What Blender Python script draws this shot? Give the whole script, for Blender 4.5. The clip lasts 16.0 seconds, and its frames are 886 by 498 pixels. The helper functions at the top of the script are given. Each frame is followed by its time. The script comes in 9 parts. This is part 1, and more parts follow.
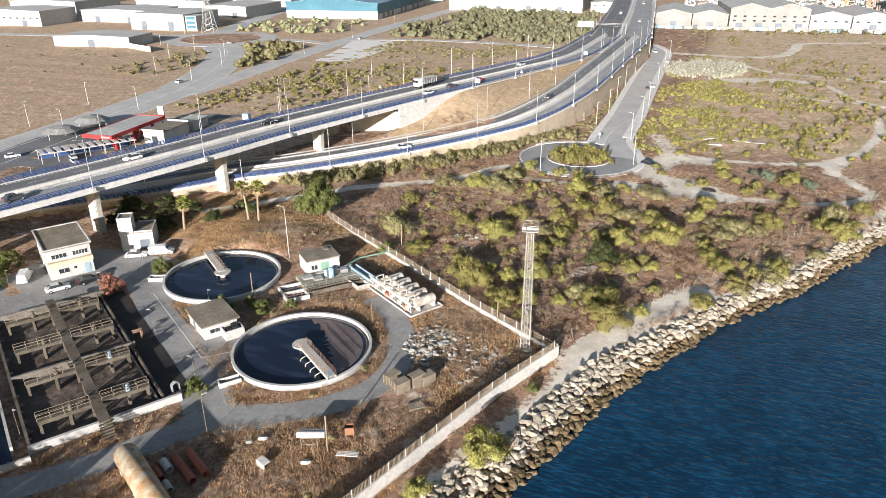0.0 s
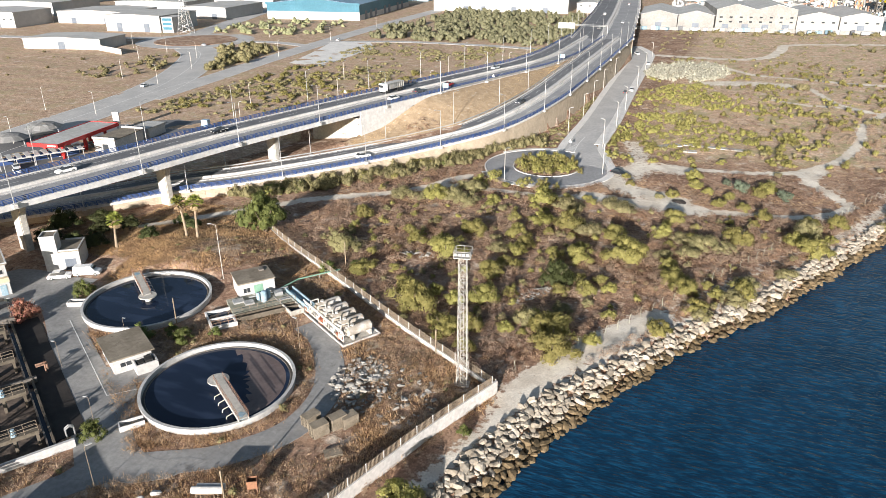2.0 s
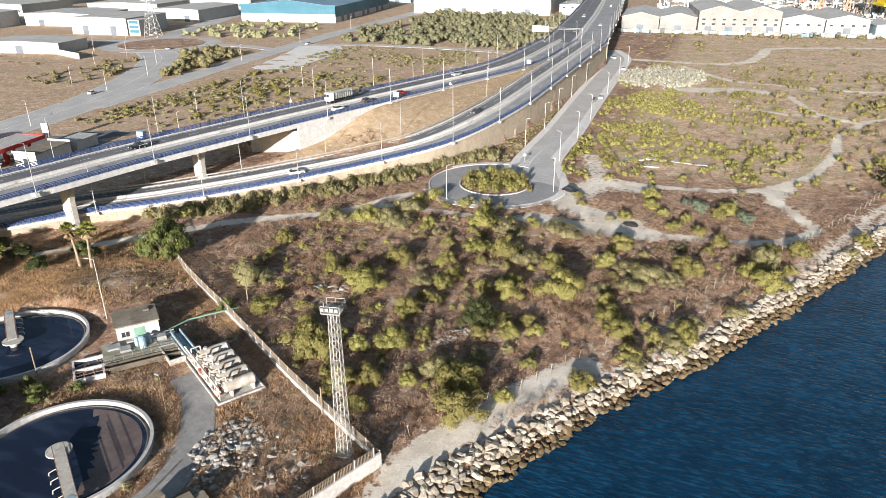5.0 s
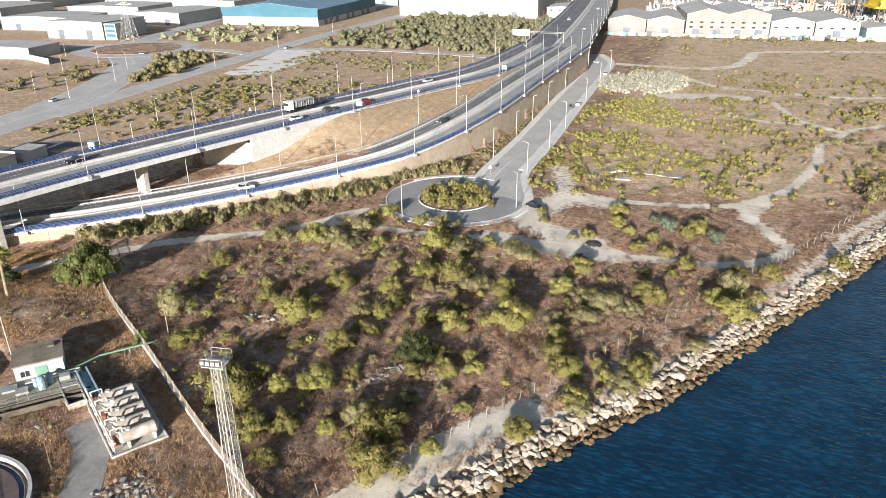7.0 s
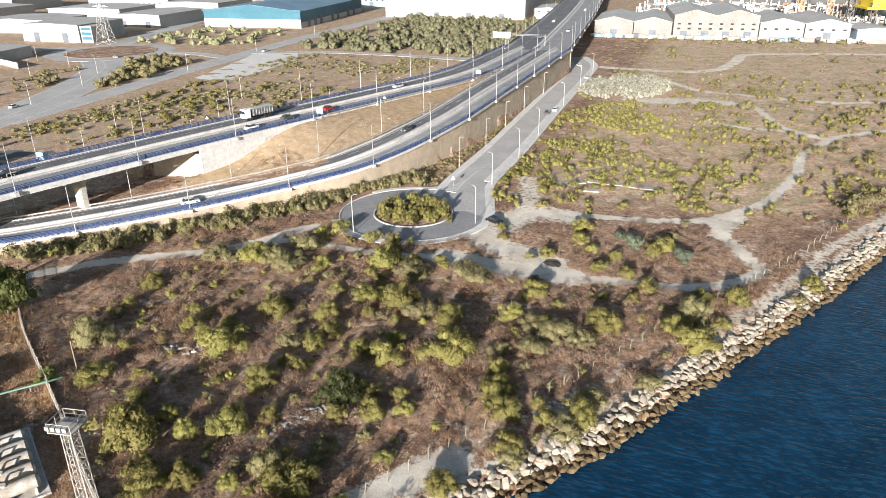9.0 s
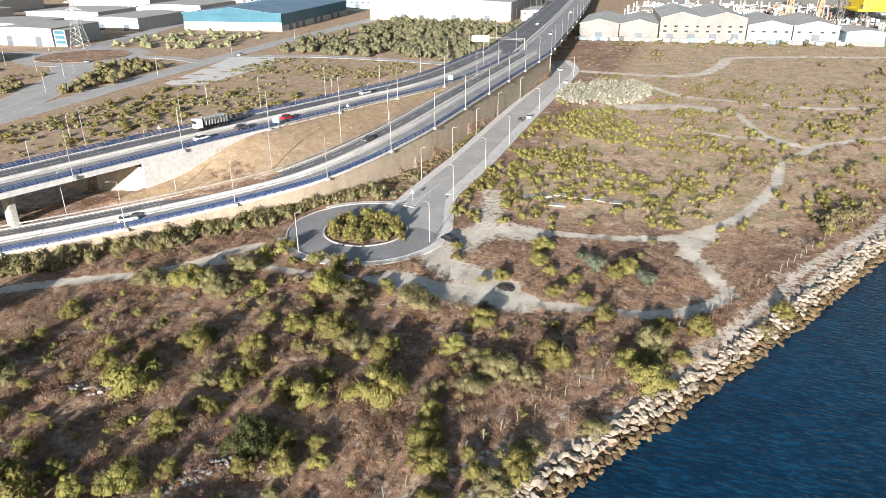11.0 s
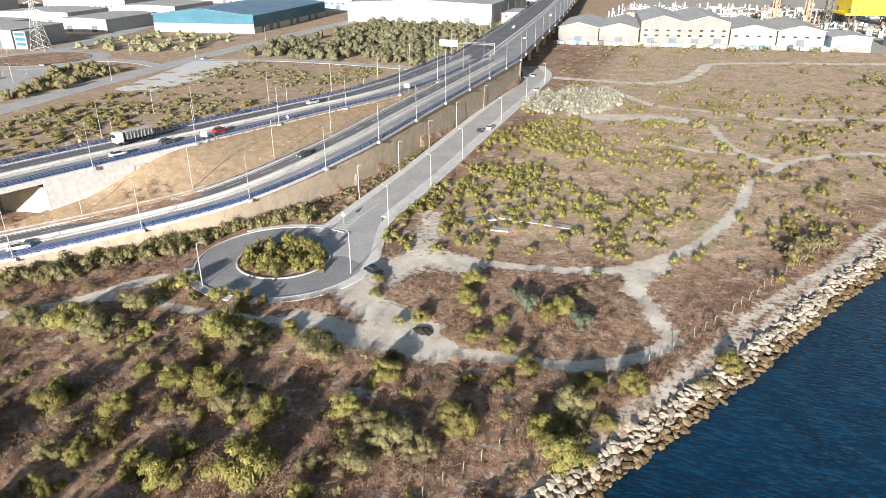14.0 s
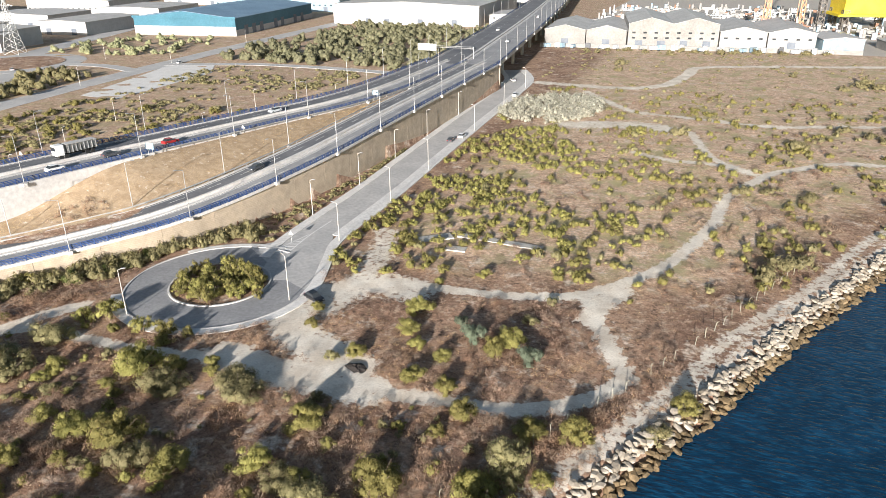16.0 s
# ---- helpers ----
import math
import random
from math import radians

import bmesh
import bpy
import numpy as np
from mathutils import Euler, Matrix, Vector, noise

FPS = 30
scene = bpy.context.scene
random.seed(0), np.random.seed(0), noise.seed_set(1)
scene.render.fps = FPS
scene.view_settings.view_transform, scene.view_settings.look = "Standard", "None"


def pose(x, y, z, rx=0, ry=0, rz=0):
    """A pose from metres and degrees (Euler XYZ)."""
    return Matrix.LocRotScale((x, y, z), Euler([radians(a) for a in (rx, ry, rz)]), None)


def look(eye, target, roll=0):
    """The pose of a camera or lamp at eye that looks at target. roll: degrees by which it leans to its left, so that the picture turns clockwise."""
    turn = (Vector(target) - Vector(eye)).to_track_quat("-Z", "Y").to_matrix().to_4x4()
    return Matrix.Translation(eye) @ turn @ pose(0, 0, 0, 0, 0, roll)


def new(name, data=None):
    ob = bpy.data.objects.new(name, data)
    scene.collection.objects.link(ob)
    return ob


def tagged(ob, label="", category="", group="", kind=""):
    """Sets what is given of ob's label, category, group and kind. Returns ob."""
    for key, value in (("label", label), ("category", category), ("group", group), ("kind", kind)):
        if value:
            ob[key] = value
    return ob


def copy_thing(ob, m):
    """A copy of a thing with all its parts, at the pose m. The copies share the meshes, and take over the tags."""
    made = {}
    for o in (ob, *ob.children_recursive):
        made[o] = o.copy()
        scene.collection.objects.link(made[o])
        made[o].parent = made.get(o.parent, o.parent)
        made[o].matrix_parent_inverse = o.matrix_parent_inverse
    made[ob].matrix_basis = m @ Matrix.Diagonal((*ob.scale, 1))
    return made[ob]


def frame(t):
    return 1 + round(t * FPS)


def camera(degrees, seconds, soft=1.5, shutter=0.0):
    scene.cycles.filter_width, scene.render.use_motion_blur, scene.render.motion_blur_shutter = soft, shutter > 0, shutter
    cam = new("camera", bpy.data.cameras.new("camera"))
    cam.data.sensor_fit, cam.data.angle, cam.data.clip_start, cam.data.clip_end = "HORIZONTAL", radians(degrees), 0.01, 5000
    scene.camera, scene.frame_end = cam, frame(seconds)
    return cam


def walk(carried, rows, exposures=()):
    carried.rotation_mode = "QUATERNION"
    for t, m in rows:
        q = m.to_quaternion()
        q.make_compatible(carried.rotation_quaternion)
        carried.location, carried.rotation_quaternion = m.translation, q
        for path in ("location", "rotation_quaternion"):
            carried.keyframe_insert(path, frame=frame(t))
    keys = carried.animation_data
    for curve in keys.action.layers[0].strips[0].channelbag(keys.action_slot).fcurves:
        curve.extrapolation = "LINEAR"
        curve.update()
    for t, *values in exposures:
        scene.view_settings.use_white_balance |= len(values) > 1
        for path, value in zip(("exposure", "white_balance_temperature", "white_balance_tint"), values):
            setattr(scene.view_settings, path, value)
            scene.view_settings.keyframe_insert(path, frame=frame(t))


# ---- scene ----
cam = camera(64.6, 16.0, soft=0.5)
PATH = [
    (0, (1.706, 0.336, 59.828), (0.999, 2.023, 59.019), -0.4),
    (0.5, (2.969, 3.543, 59.771), (2.266, 5.231, 58.961), -0.4),
    (1, (4.266, 6.77, 59.673), (3.565, 8.459, 58.863), -0.4),
    (1.5, (5.559, 10.012, 59.577), (4.861, 11.703, 58.767), -0.4),
    (2, (6.84, 13.268, 59.487), (6.144, 14.96, 58.678), -0.4),
    (2.5, (8.181, 16.514, 59.407), (7.486, 18.206, 58.598), -0.4),
    (3, (9.556, 19.797, 59.337), (8.863, 21.489, 58.528), -0.4),
    (3.5, (10.927, 23.108, 59.304), (10.235, 24.801, 58.495), -0.3),
    (4, (12.275, 26.419, 59.274), (11.583, 28.112, 58.465), -0.4),
    (6.5, (19.078, 43.292, 59.158), (18.391, 44.989, 58.353), -0.4),
    (7, (20.381, 46.633, 59.125), (19.695, 48.331, 58.321), -0.5),
    (7.5, (21.65, 49.923, 59.089), (20.965, 51.621, 58.284), -0.5),
    (8, (23.017, 53.211, 59.027), (22.334, 54.91, 58.222), -0.5),
    (8.5, (24.452, 56.466, 58.972), (23.769, 58.165, 58.168), -0.5),
    (9, (25.886, 59.72, 58.95), (25.203, 61.42, 58.147), -0.6),
    (11.5, (32.224, 76.248, 58.624), (31.55, 77.953, 57.825), -0.6),
    (12, (33.492, 79.56, 58.587), (32.82, 81.266, 57.788), -0.5),
    (12.5, (34.765, 82.896, 58.552), (34.094, 84.602, 57.753), -0.6),
    (13, (36.053, 86.159, 58.556), (35.383, 87.865, 57.757), -0.5),
    (13.5, (37.348, 89.413, 58.576), (36.68, 91.121, 57.777), -0.5),
    (14, (38.627, 92.707, 58.602), (37.96, 94.415, 57.803), -0.4),
    (14.5, (39.947, 96.034, 58.636), (39.281, 97.743, 57.838), -0.5),
    (15, (41.314, 99.38, 58.656), (40.648, 101.088, 57.858), -0.5),
    (15.5, (42.681, 102.729, 58.686), (42.015, 104.438, 57.888), -0.6),
    (16, (44.054, 106.07, 58.728), (43.387, 107.778, 57.93), -0.5),
]
walk(cam, [(t, look(eye, target, roll)) for t, eye, target, roll in PATH])

# ---- light ----
SUN_FROM = Vector((0.08, -0.997, 0.0)).normalized()
SUN_UP = radians(12.7)
world = bpy.data.worlds.new("sky")
scene.world = world
world.use_nodes = True
wn = world.node_tree.nodes
sky = wn.new("ShaderNodeTexSky")
sky.sky_type = "NISHITA"
sky.sun_disc = False
sky.sun_elevation = SUN_UP
sky.sun_rotation = math.atan2(SUN_FROM.x, SUN_FROM.y)
wn["Background"].inputs[1].default_value = 0.056
world.node_tree.links.new(sky.outputs[0], wn["Background"].inputs[0])
sun_data = bpy.data.lights.new("sun", "SUN")
sun_data.energy = 5.0
sun_data.angle = radians(0.6)
sun_data.color = (1.0, 0.953, 0.908)
sun = new("sun", sun_data)
sun.matrix_world = look((SUN_FROM.x * 300, SUN_FROM.y * 300, 300 * math.tan(SUN_UP)), (0, 0, 0))
scene.view_settings.exposure = 1.1


# ---- materials ----
def nodes_of(m):
    m.use_nodes = True
    return m.node_tree.nodes, m.node_tree.links, m.node_tree.nodes["Principled BSDF"]


def noise_node(nt, links, vec, scale, detail=4, rough=0.6):
    n = nt.new("ShaderNodeTexNoise")
    n.inputs["Scale"].default_value = scale
    n.inputs["Detail"].default_value = detail
    n.inputs["Roughness"].default_value = rough
    links.new(vec, n.inputs["Vector"])
    return n


def mixer(nt, links, fac, a, b, mode="MIX"):
    x = nt.new("ShaderNodeMix")
    x.data_type = "RGBA"
    x.blend_type = mode
    for slot, v in ((0, fac), (6, a), (7, b)):
        if isinstance(v, (int, float)):
            x.inputs[slot].default_value = v
        elif isinstance(v, tuple):
            x.inputs[slot].default_value = (*v, 1)
        else:
            links.new(v, x.inputs[slot])
    return x.outputs[2]


def stretch(nt, links, v, lo, hi):
    r = nt.new("ShaderNodeMapRange")
    r.interpolation_type = "SMOOTHSTEP"
    r.inputs[1].default_value, r.inputs[2].default_value = lo, hi
    links.new(v, r.inputs[0])
    return r.outputs[0]


def mat(name, c1, c2, big=0.15, fine=3.0, rough=0.85, metal=0.0, bump=0.3, deep=0.03, rnd=0.0, dirt=None, spec=0.3):
    """Two colours mixed by a broad noise, broken by a fine one, with fine relief."""
    m = bpy.data.materials.new(name)
    nt, links, bsdf = nodes_of(m)
    pos = nt.new("ShaderNodeNewGeometry").outputs["Position"]
    n1 = noise_node(nt, links, pos, big, 5)
    n2 = noise_node(nt, links, pos, fine, 6)
    col = mixer(nt, links, stretch(nt, links, n1.outputs[0], 0.35, 0.65), c1, c2)
    v = stretch(nt, links, n2.outputs[0], 0.25, 0.75)
    shade = mixer(nt, links, v, (0.8, 0.8, 0.8), (1.15, 1.15, 1.15))
    col = mixer(nt, links, 0.8, col, shade, "MULTIPLY")
    if dirt:
        n3 = noise_node(nt, links, pos, fine * 0.35, 8, 0.75)
        col = mixer(nt, links, stretch(nt, links, n3.outputs[0], 0.54, 0.7), col, dirt)
    if rnd:
        r = nt.new("ShaderNodeObjectInfo").outputs["Random"]
        k = nt.new("ShaderNodeMapRange")
        k.inputs[3].default_value, k.inputs[4].default_value = 1 - rnd, 1 + rnd
        links.new(r, k.inputs[0])
        h = nt.new("ShaderNodeHueSaturation")
        links.new(col, h.inputs["Color"])
        links.new(k.outputs[0], h.inputs["Value"])
        col = h.outputs[0]
    links.new(col, bsdf.inputs["Base Color"])
    bsdf.inputs["Roughness"].default_value = rough
    bsdf.inputs["Metallic"].default_value = metal
    bsdf.inputs["Specular IOR Level"].default_value = spec
    if bump:
        b = nt.new("ShaderNodeBump")
        b.inputs["Strength"].default_value = bump
        b.inputs["Distance"].default_value = deep
        links.new(n2.outputs[0], b.inputs["Height"])
        links.new(b.outputs[0], bsdf.inputs["Normal"])
    return m


def leaf_mat(name, c1, c2, shade=0.35, rnd=0.25, through_light=0.25, patch=None):
    """Leaves: colour differs from leaf to leaf and from plant to plant, and lets some light through."""
    m = bpy.data.materials.new(name)
    nt, links, bsdf = nodes_of(m)
    geo = nt.new("ShaderNodeNewGeometry")
    obj = nt.new("ShaderNodeObjectInfo")
    col = mixer(nt, links, geo.outputs["Random Per Island"], c1, c2)
    n1 = noise_node(nt, links, geo.outputs["Position"], 0.9, 3)
    if patch:
        n0 = noise_node(nt, links, geo.outputs["Position"], 0.16, 4, 0.65)
        col = mixer(nt, links, stretch(nt, links, n0.outputs[0], 0.46, 0.6), col, patch)
    col = mixer(nt, links, 0.7, col, mixer(nt, links, stretch(nt, links, n1.outputs[0], 0.3, 0.7), (1 - shade,) * 3, (1 + shade,) * 3), "MULTIPLY")
    h = nt.new("ShaderNodeHueSaturation")
    for lo, hi, slot in ((1 - rnd, 1 + rnd, "Value"), (0.5 - 0.06 * rnd, 0.5 + 0.03 * rnd, "Hue")):
        k = nt.new("ShaderNodeMapRange")
        k.inputs[3].default_value, k.inputs[4].default_value = lo, hi
        links.new(obj.outputs["Random"], k.inputs[0])
        links.new(k.outputs[0], h.inputs[slot])
    links.new(col, h.inputs["Color"])
    links.new(h.outputs[0], bsdf.inputs["Base Color"])
    bsdf.inputs["Roughness"].default_value = 0.7
    bsdf.inputs["Specular IOR Level"].default_value = 0.2
    if through_light:
        t = nt.new("ShaderNodeBsdfTranslucent")
        mx = nt.new("ShaderNodeMixShader")
        mx.inputs[0].default_value = through_light
        links.new(h.outputs[0], t.inputs[0])
        links.new(bsdf.outputs[0], mx.inputs[1])
        links.new(t.outputs[0], mx.inputs[2])
        links.new(mx.outputs[0], nt["Material Output"].inputs[0])
    return m


M = {}
M["asphalt"] = mat("asphalt", (0.27, 0.268, 0.272), (0.33, 0.327, 0.328), 0.12, 1.5, 0.9, dirt=(0.24, 0.235, 0.23))
M["asphalt_dark"] = mat("dark asphalt", (0.14, 0.142, 0.15), (0.185, 0.186, 0.192), 0.1, 1.5, 0.85)
# worn and dusty, then lifted paler to stand in for distance haze
M["old_asphalt"] = mat("worn grey asphalt", (0.43, 0.418, 0.405), (0.51, 0.493, 0.472), 0.12, 1.2, 0.9, dirt=(0.39, 0.378, 0.36))
M["pavement"] = mat("pale concrete paving", (0.66, 0.635, 0.6), (0.74, 0.715, 0.68), 0.2, 2.0, 0.9, dirt=(0.56, 0.53, 0.49))
M["concrete"] = mat("weathered concrete", (0.42, 0.4, 0.36), (0.52, 0.49, 0.44), 0.25, 2.0, 0.9, dirt=(0.28, 0.26, 0.23))
M["pale_concrete"] = mat("sunlit pale concrete", (0.54, 0.515, 0.49), (0.62, 0.595, 0.57), 0.25, 2.0, 0.88, dirt=(0.5, 0.475, 0.445))
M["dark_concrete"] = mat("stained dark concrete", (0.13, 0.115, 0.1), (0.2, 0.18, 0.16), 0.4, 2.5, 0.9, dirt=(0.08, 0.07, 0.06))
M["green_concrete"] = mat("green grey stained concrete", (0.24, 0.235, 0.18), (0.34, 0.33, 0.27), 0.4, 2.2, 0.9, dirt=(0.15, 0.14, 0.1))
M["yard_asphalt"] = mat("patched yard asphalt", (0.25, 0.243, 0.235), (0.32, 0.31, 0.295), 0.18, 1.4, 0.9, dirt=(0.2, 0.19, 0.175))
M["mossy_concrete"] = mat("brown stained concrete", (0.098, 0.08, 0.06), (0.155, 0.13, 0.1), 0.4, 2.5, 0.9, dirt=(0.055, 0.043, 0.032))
M["white_wall"] = mat("white rendered wall", (0.44, 0.432, 0.42), (0.49, 0.482, 0.47), 0.3, 2.0, 0.85, bump=0.1, dirt=(0.47, 0.44, 0.4))
M["fascia"] = mat("clean white concrete edge beam", (0.6, 0.59, 0.58), (0.65, 0.64, 0.63), 0.1, 1.0, 0.85, bump=0.05)
M["cream_wall"] = mat("cream painted wall", (0.55, 0.46, 0.31), (0.62, 0.53, 0.38), 0.3, 2.0, 0.85, bump=0.1)
M["roof_felt"] = mat("grey brown roofing", (0.19, 0.16, 0.122), (0.265, 0.228, 0.178), 0.3, 2.0, 0.95, dirt=(0.13, 0.108, 0.085))
M["grey_roof"] = mat("grey sheet roof", (0.42, 0.41, 0.39), (0.5, 0.49, 0.47), 0.1, 1.0, 0.7, dirt=(0.34, 0.32, 0.3))
M["blue_rail"] = mat("blue painted steel", (0.042, 0.075, 0.19), (0.055, 0.095, 0.225), 0.3, 4.0, 0.5, bump=0.05)
M["galvanised"] = mat("galvanised steel", (0.45, 0.45, 0.44), (0.58, 0.58, 0.57), 0.5, 5.0, 0.5, 0.6, bump=0.05)
M["white_steel"] = mat("white painted lattice steel", (0.52, 0.49, 0.44), (0.62, 0.59, 0.54), 0.5, 4.0, 0.6, bump=0.05, dirt=(0.36, 0.28, 0.2))
M["mast_steel"] = mat("weathered pale mast steel", (0.36, 0.345, 0.315), (0.46, 0.44, 0.405), 0.5, 4.0, 0.6, bump=0.05, dirt=(0.3, 0.235, 0.17))
M["white_paint"] = mat("white road paint", (0.7, 0.69, 0.66), (0.78, 0.77, 0.74), 0.4, 4.0, 0.8, bump=0.05, dirt=(0.5, 0.49, 0.47))
M["rust"] = mat("rusty brown steel", (0.24, 0.135, 0.09), (0.33, 0.205, 0.145), 0.6, 4.0, 0.85, 0.1, dirt=(0.15, 0.085, 0.065))
M["red_oxide"] = mat("red oxide steel pipe", (0.3, 0.085, 0.05), (0.36, 0.12, 0.07), 0.4, 4.0, 0.7)
M["tank_paint"] = mat("chalky rust streaked tank paint", (0.36, 0.31, 0.25), (0.5, 0.48, 0.45), 0.7, 1.8, 0.8, dirt=(0.24, 0.13, 0.07))
M["rusty_tank"] = mat("rust eaten tank paint", (0.33, 0.2, 0.1), (0.42, 0.36, 0.27), 0.5, 1.6, 0.85, dirt=(0.15, 0.075, 0.035))
M["red_paint"] = mat("red fascia paint", (0.5, 0.03, 0.03), (0.58, 0.045, 0.04), 0.4, 4.0, 0.5, bump=0.03)
M["teal_sheet"] = mat("teal blue sheet cladding", (0.045, 0.145, 0.2), (0.06, 0.175, 0.235), 0.05, 1.0, 0.55, bump=0.05)
M["pale_blue"] = mat("faded light blue paint", (0.22, 0.33, 0.4), (0.3, 0.4, 0.46), 0.5, 3.0, 0.6, bump=0.05, dirt=(0.5, 0.52, 0.52))
M["yellow_paint"] = mat("bright yellow paint", (0.8, 0.62, 0.03), (0.85, 0.68, 0.05), 0.1, 1.0, 0.5, bump=0.03)
M["orange_paint"] = mat("faded orange crane paint", (0.6, 0.27, 0.16), (0.66, 0.33, 0.21), 0.1, 1.0, 0.5, bump=0.03)
M["wood_grey"] = mat("weathered pallet wood", (0.2, 0.165, 0.12), (0.28, 0.235, 0.18), 0.6, 5.0, 0.9)
M["pole_wood"] = mat("brown wooden pole", (0.22, 0.17, 0.12), (0.3, 0.24, 0.17), 0.6, 5.0, 0.9)
M["bark"] = mat("grey brown bark", (0.12, 0.09, 0.065), (0.19, 0.15, 0.11), 1.0, 8.0, 0.95)
M["palm_bark"] = mat("palm trunk bark", (0.26, 0.2, 0.14), (0.34, 0.27, 0.19), 1.0, 8.0, 0.95)
M["rock"] = mat("pale limestone armour rock", (0.27, 0.23, 0.18), (0.385, 0.34, 0.28), 0.5, 3.0, 0.9, bump=0.6, deep=0.06, rnd=0.26, dirt=(0.24, 0.205, 0.155))
# brown from the tide, and darker still with the low bank's shade coloured in
M["wet_rock"] = mat("tide stained brown rock", (0.075, 0.055, 0.03), (0.19, 0.135, 0.075), 0.5, 3.0, 0.7, bump=0.6, deep=0.06, rnd=0.3, dirt=(0.08, 0.06, 0.035))
M["rubble"] = mat("white rubble", (0.26, 0.24, 0.21), (0.42, 0.4, 0.37), 0.6, 3.0, 0.9, bump=0.5, deep=0.05, rnd=0.3, dirt=(0.3, 0.25, 0.2))
M["glass"] = mat("dark window glass", (0.03, 0.035, 0.04), (0.05, 0.055, 0.06), 0.3, 2.0, 0.12, bump=0.0, spec=0.6)
M["tyre"] = mat("black rubber", (0.02, 0.02, 0.02), (0.03, 0.03, 0.03), 1.0, 6.0, 0.9)
M["sludge"] = mat("brown scum on sludge", (0.06, 0.047, 0.04), (0.14, 0.108, 0.086), 0.22, 1.3, 0.8, bump=0.8, deep=0.12, dirt=(0.03, 0.026, 0.024))
M["mesh_wire"] = mat("rusty wire mesh", (0.2, 0.16, 0.12), (0.28, 0.22, 0.16), 0.8, 5.0, 0.8)
M["leaf"] = leaf_mat("yellow green leaves", (0.222, 0.206, 0.066), (0.348, 0.318, 0.11), shade=0.25, rnd=0.2, through_light=0.34)
M["leaf_dark"] = leaf_mat("dark green leaves", (0.034, 0.042, 0.014), (0.07, 0.078, 0.028), through_light=0.12)
M["leaf_fresh"] = leaf_mat("fresh green leaves", (0.095, 0.12, 0.035), (0.175, 0.2, 0.062))
M["leaf_olive"] = leaf_mat("olive green leaves", (0.206, 0.186, 0.088), (0.322, 0.288, 0.148), shade=0.25, rnd=0.2, through_light=0.3)
M["leaf_grove"] = leaf_mat("pale olive tree leaves", (0.2, 0.205, 0.11), (0.31, 0.305, 0.18), shade=0.25, through_light=0.25)
M["leaf_silver"] = leaf_mat("silvery grey leaves", (0.36, 0.35, 0.27), (0.52, 0.5, 0.4), through_light=0.15)
M["leaf_blue"] = leaf_mat("blue grey agave leaves", (0.1, 0.125, 0.085), (0.16, 0.185, 0.125), through_light=0.15)
M["leaf_red"] = leaf_mat("dusty red leaves", (0.2, 0.07, 0.06), (0.28, 0.14, 0.09))
M["twig"] = leaf_mat("dry grey brown twigs", (0.24, 0.168, 0.122), (0.37, 0.272, 0.198), through_light=0.25, patch=(0.27, 0.17, 0.11))
M["palm_leaf"] = leaf_mat("palm fronds", (0.13, 0.16, 0.03), (0.24, 0.25, 0.06), through_light=0.15)
M["palm_dead"] = leaf_mat("dry hanging palm fronds", (0.3, 0.22, 0.13), (0.4, 0.3, 0.18), through_light=0.05)
M["straw"] = leaf_mat("dry straw grass", (0.5, 0.345, 0.175), (0.7, 0.51, 0.285), through_light=0.42, patch=(0.4, 0.27, 0.15))
M["weed"] = leaf_mat("dull brown green weeds", (0.17, 0.13, 0.085), (0.28, 0.215, 0.14), through_light=0.25, patch=(0.15, 0.15, 0.075))
M["reed"] = leaf_mat("pale reeds", (0.42, 0.31, 0.14), (0.55, 0.42, 0.2), through_light=0.1)


def water_mat(name, deep, rough, scale, strength, dist):
    m = bpy.data.materials.new(name)
    nt, links, bsdf = nodes_of(m)
    pos = nt.new("ShaderNodeNewGeometry").outputs["Position"]
    mp = nt.new("ShaderNodeMapping")
    mp.inputs["Rotation"].default_value = (0, 0, radians(-8))
    mp.inputs["Scale"].default_value = (0.3, 1.0, 1.0)
    links.new(pos, mp.inputs[0])
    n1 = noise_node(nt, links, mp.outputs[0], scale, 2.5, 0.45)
    n2 = noise_node(nt, links, pos, scale * 0.08, 3)
    b = nt.new("ShaderNodeBump")
    b.inputs["Strength"].default_value, b.inputs["Distance"].default_value = strength, dist
    links.new(n1.outputs[0], b.inputs["Height"])
    links.new(b.outputs[0], bsdf.inputs["Normal"])
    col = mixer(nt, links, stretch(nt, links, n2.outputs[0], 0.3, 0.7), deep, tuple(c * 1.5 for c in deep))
    # ripple light painted in: the base colour brightens on the wave crests
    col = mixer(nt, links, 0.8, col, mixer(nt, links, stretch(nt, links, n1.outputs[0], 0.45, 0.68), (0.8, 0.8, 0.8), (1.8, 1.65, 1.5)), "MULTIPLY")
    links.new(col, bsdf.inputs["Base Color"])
    bsdf.inputs["Roughness"].default_value = rough
    bsdf.inputs["IOR"].default_value = 1.33
    bsdf.inputs["Specular IOR Level"].default_value = 0.4
    return m


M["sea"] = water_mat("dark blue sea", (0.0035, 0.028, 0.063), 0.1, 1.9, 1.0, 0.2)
M["tank_water"] = water_mat("still dark tank water", (0.011, 0.018, 0.036), 0.05, 0.5, 0.04, 0.02)


def paint(name, c, rough=0.35):
    m = mat(name, c, tuple(min(1, v * 1.1) for v in c), 0.3, 3.0, rough, bump=0.0, spec=0.5)
    return m


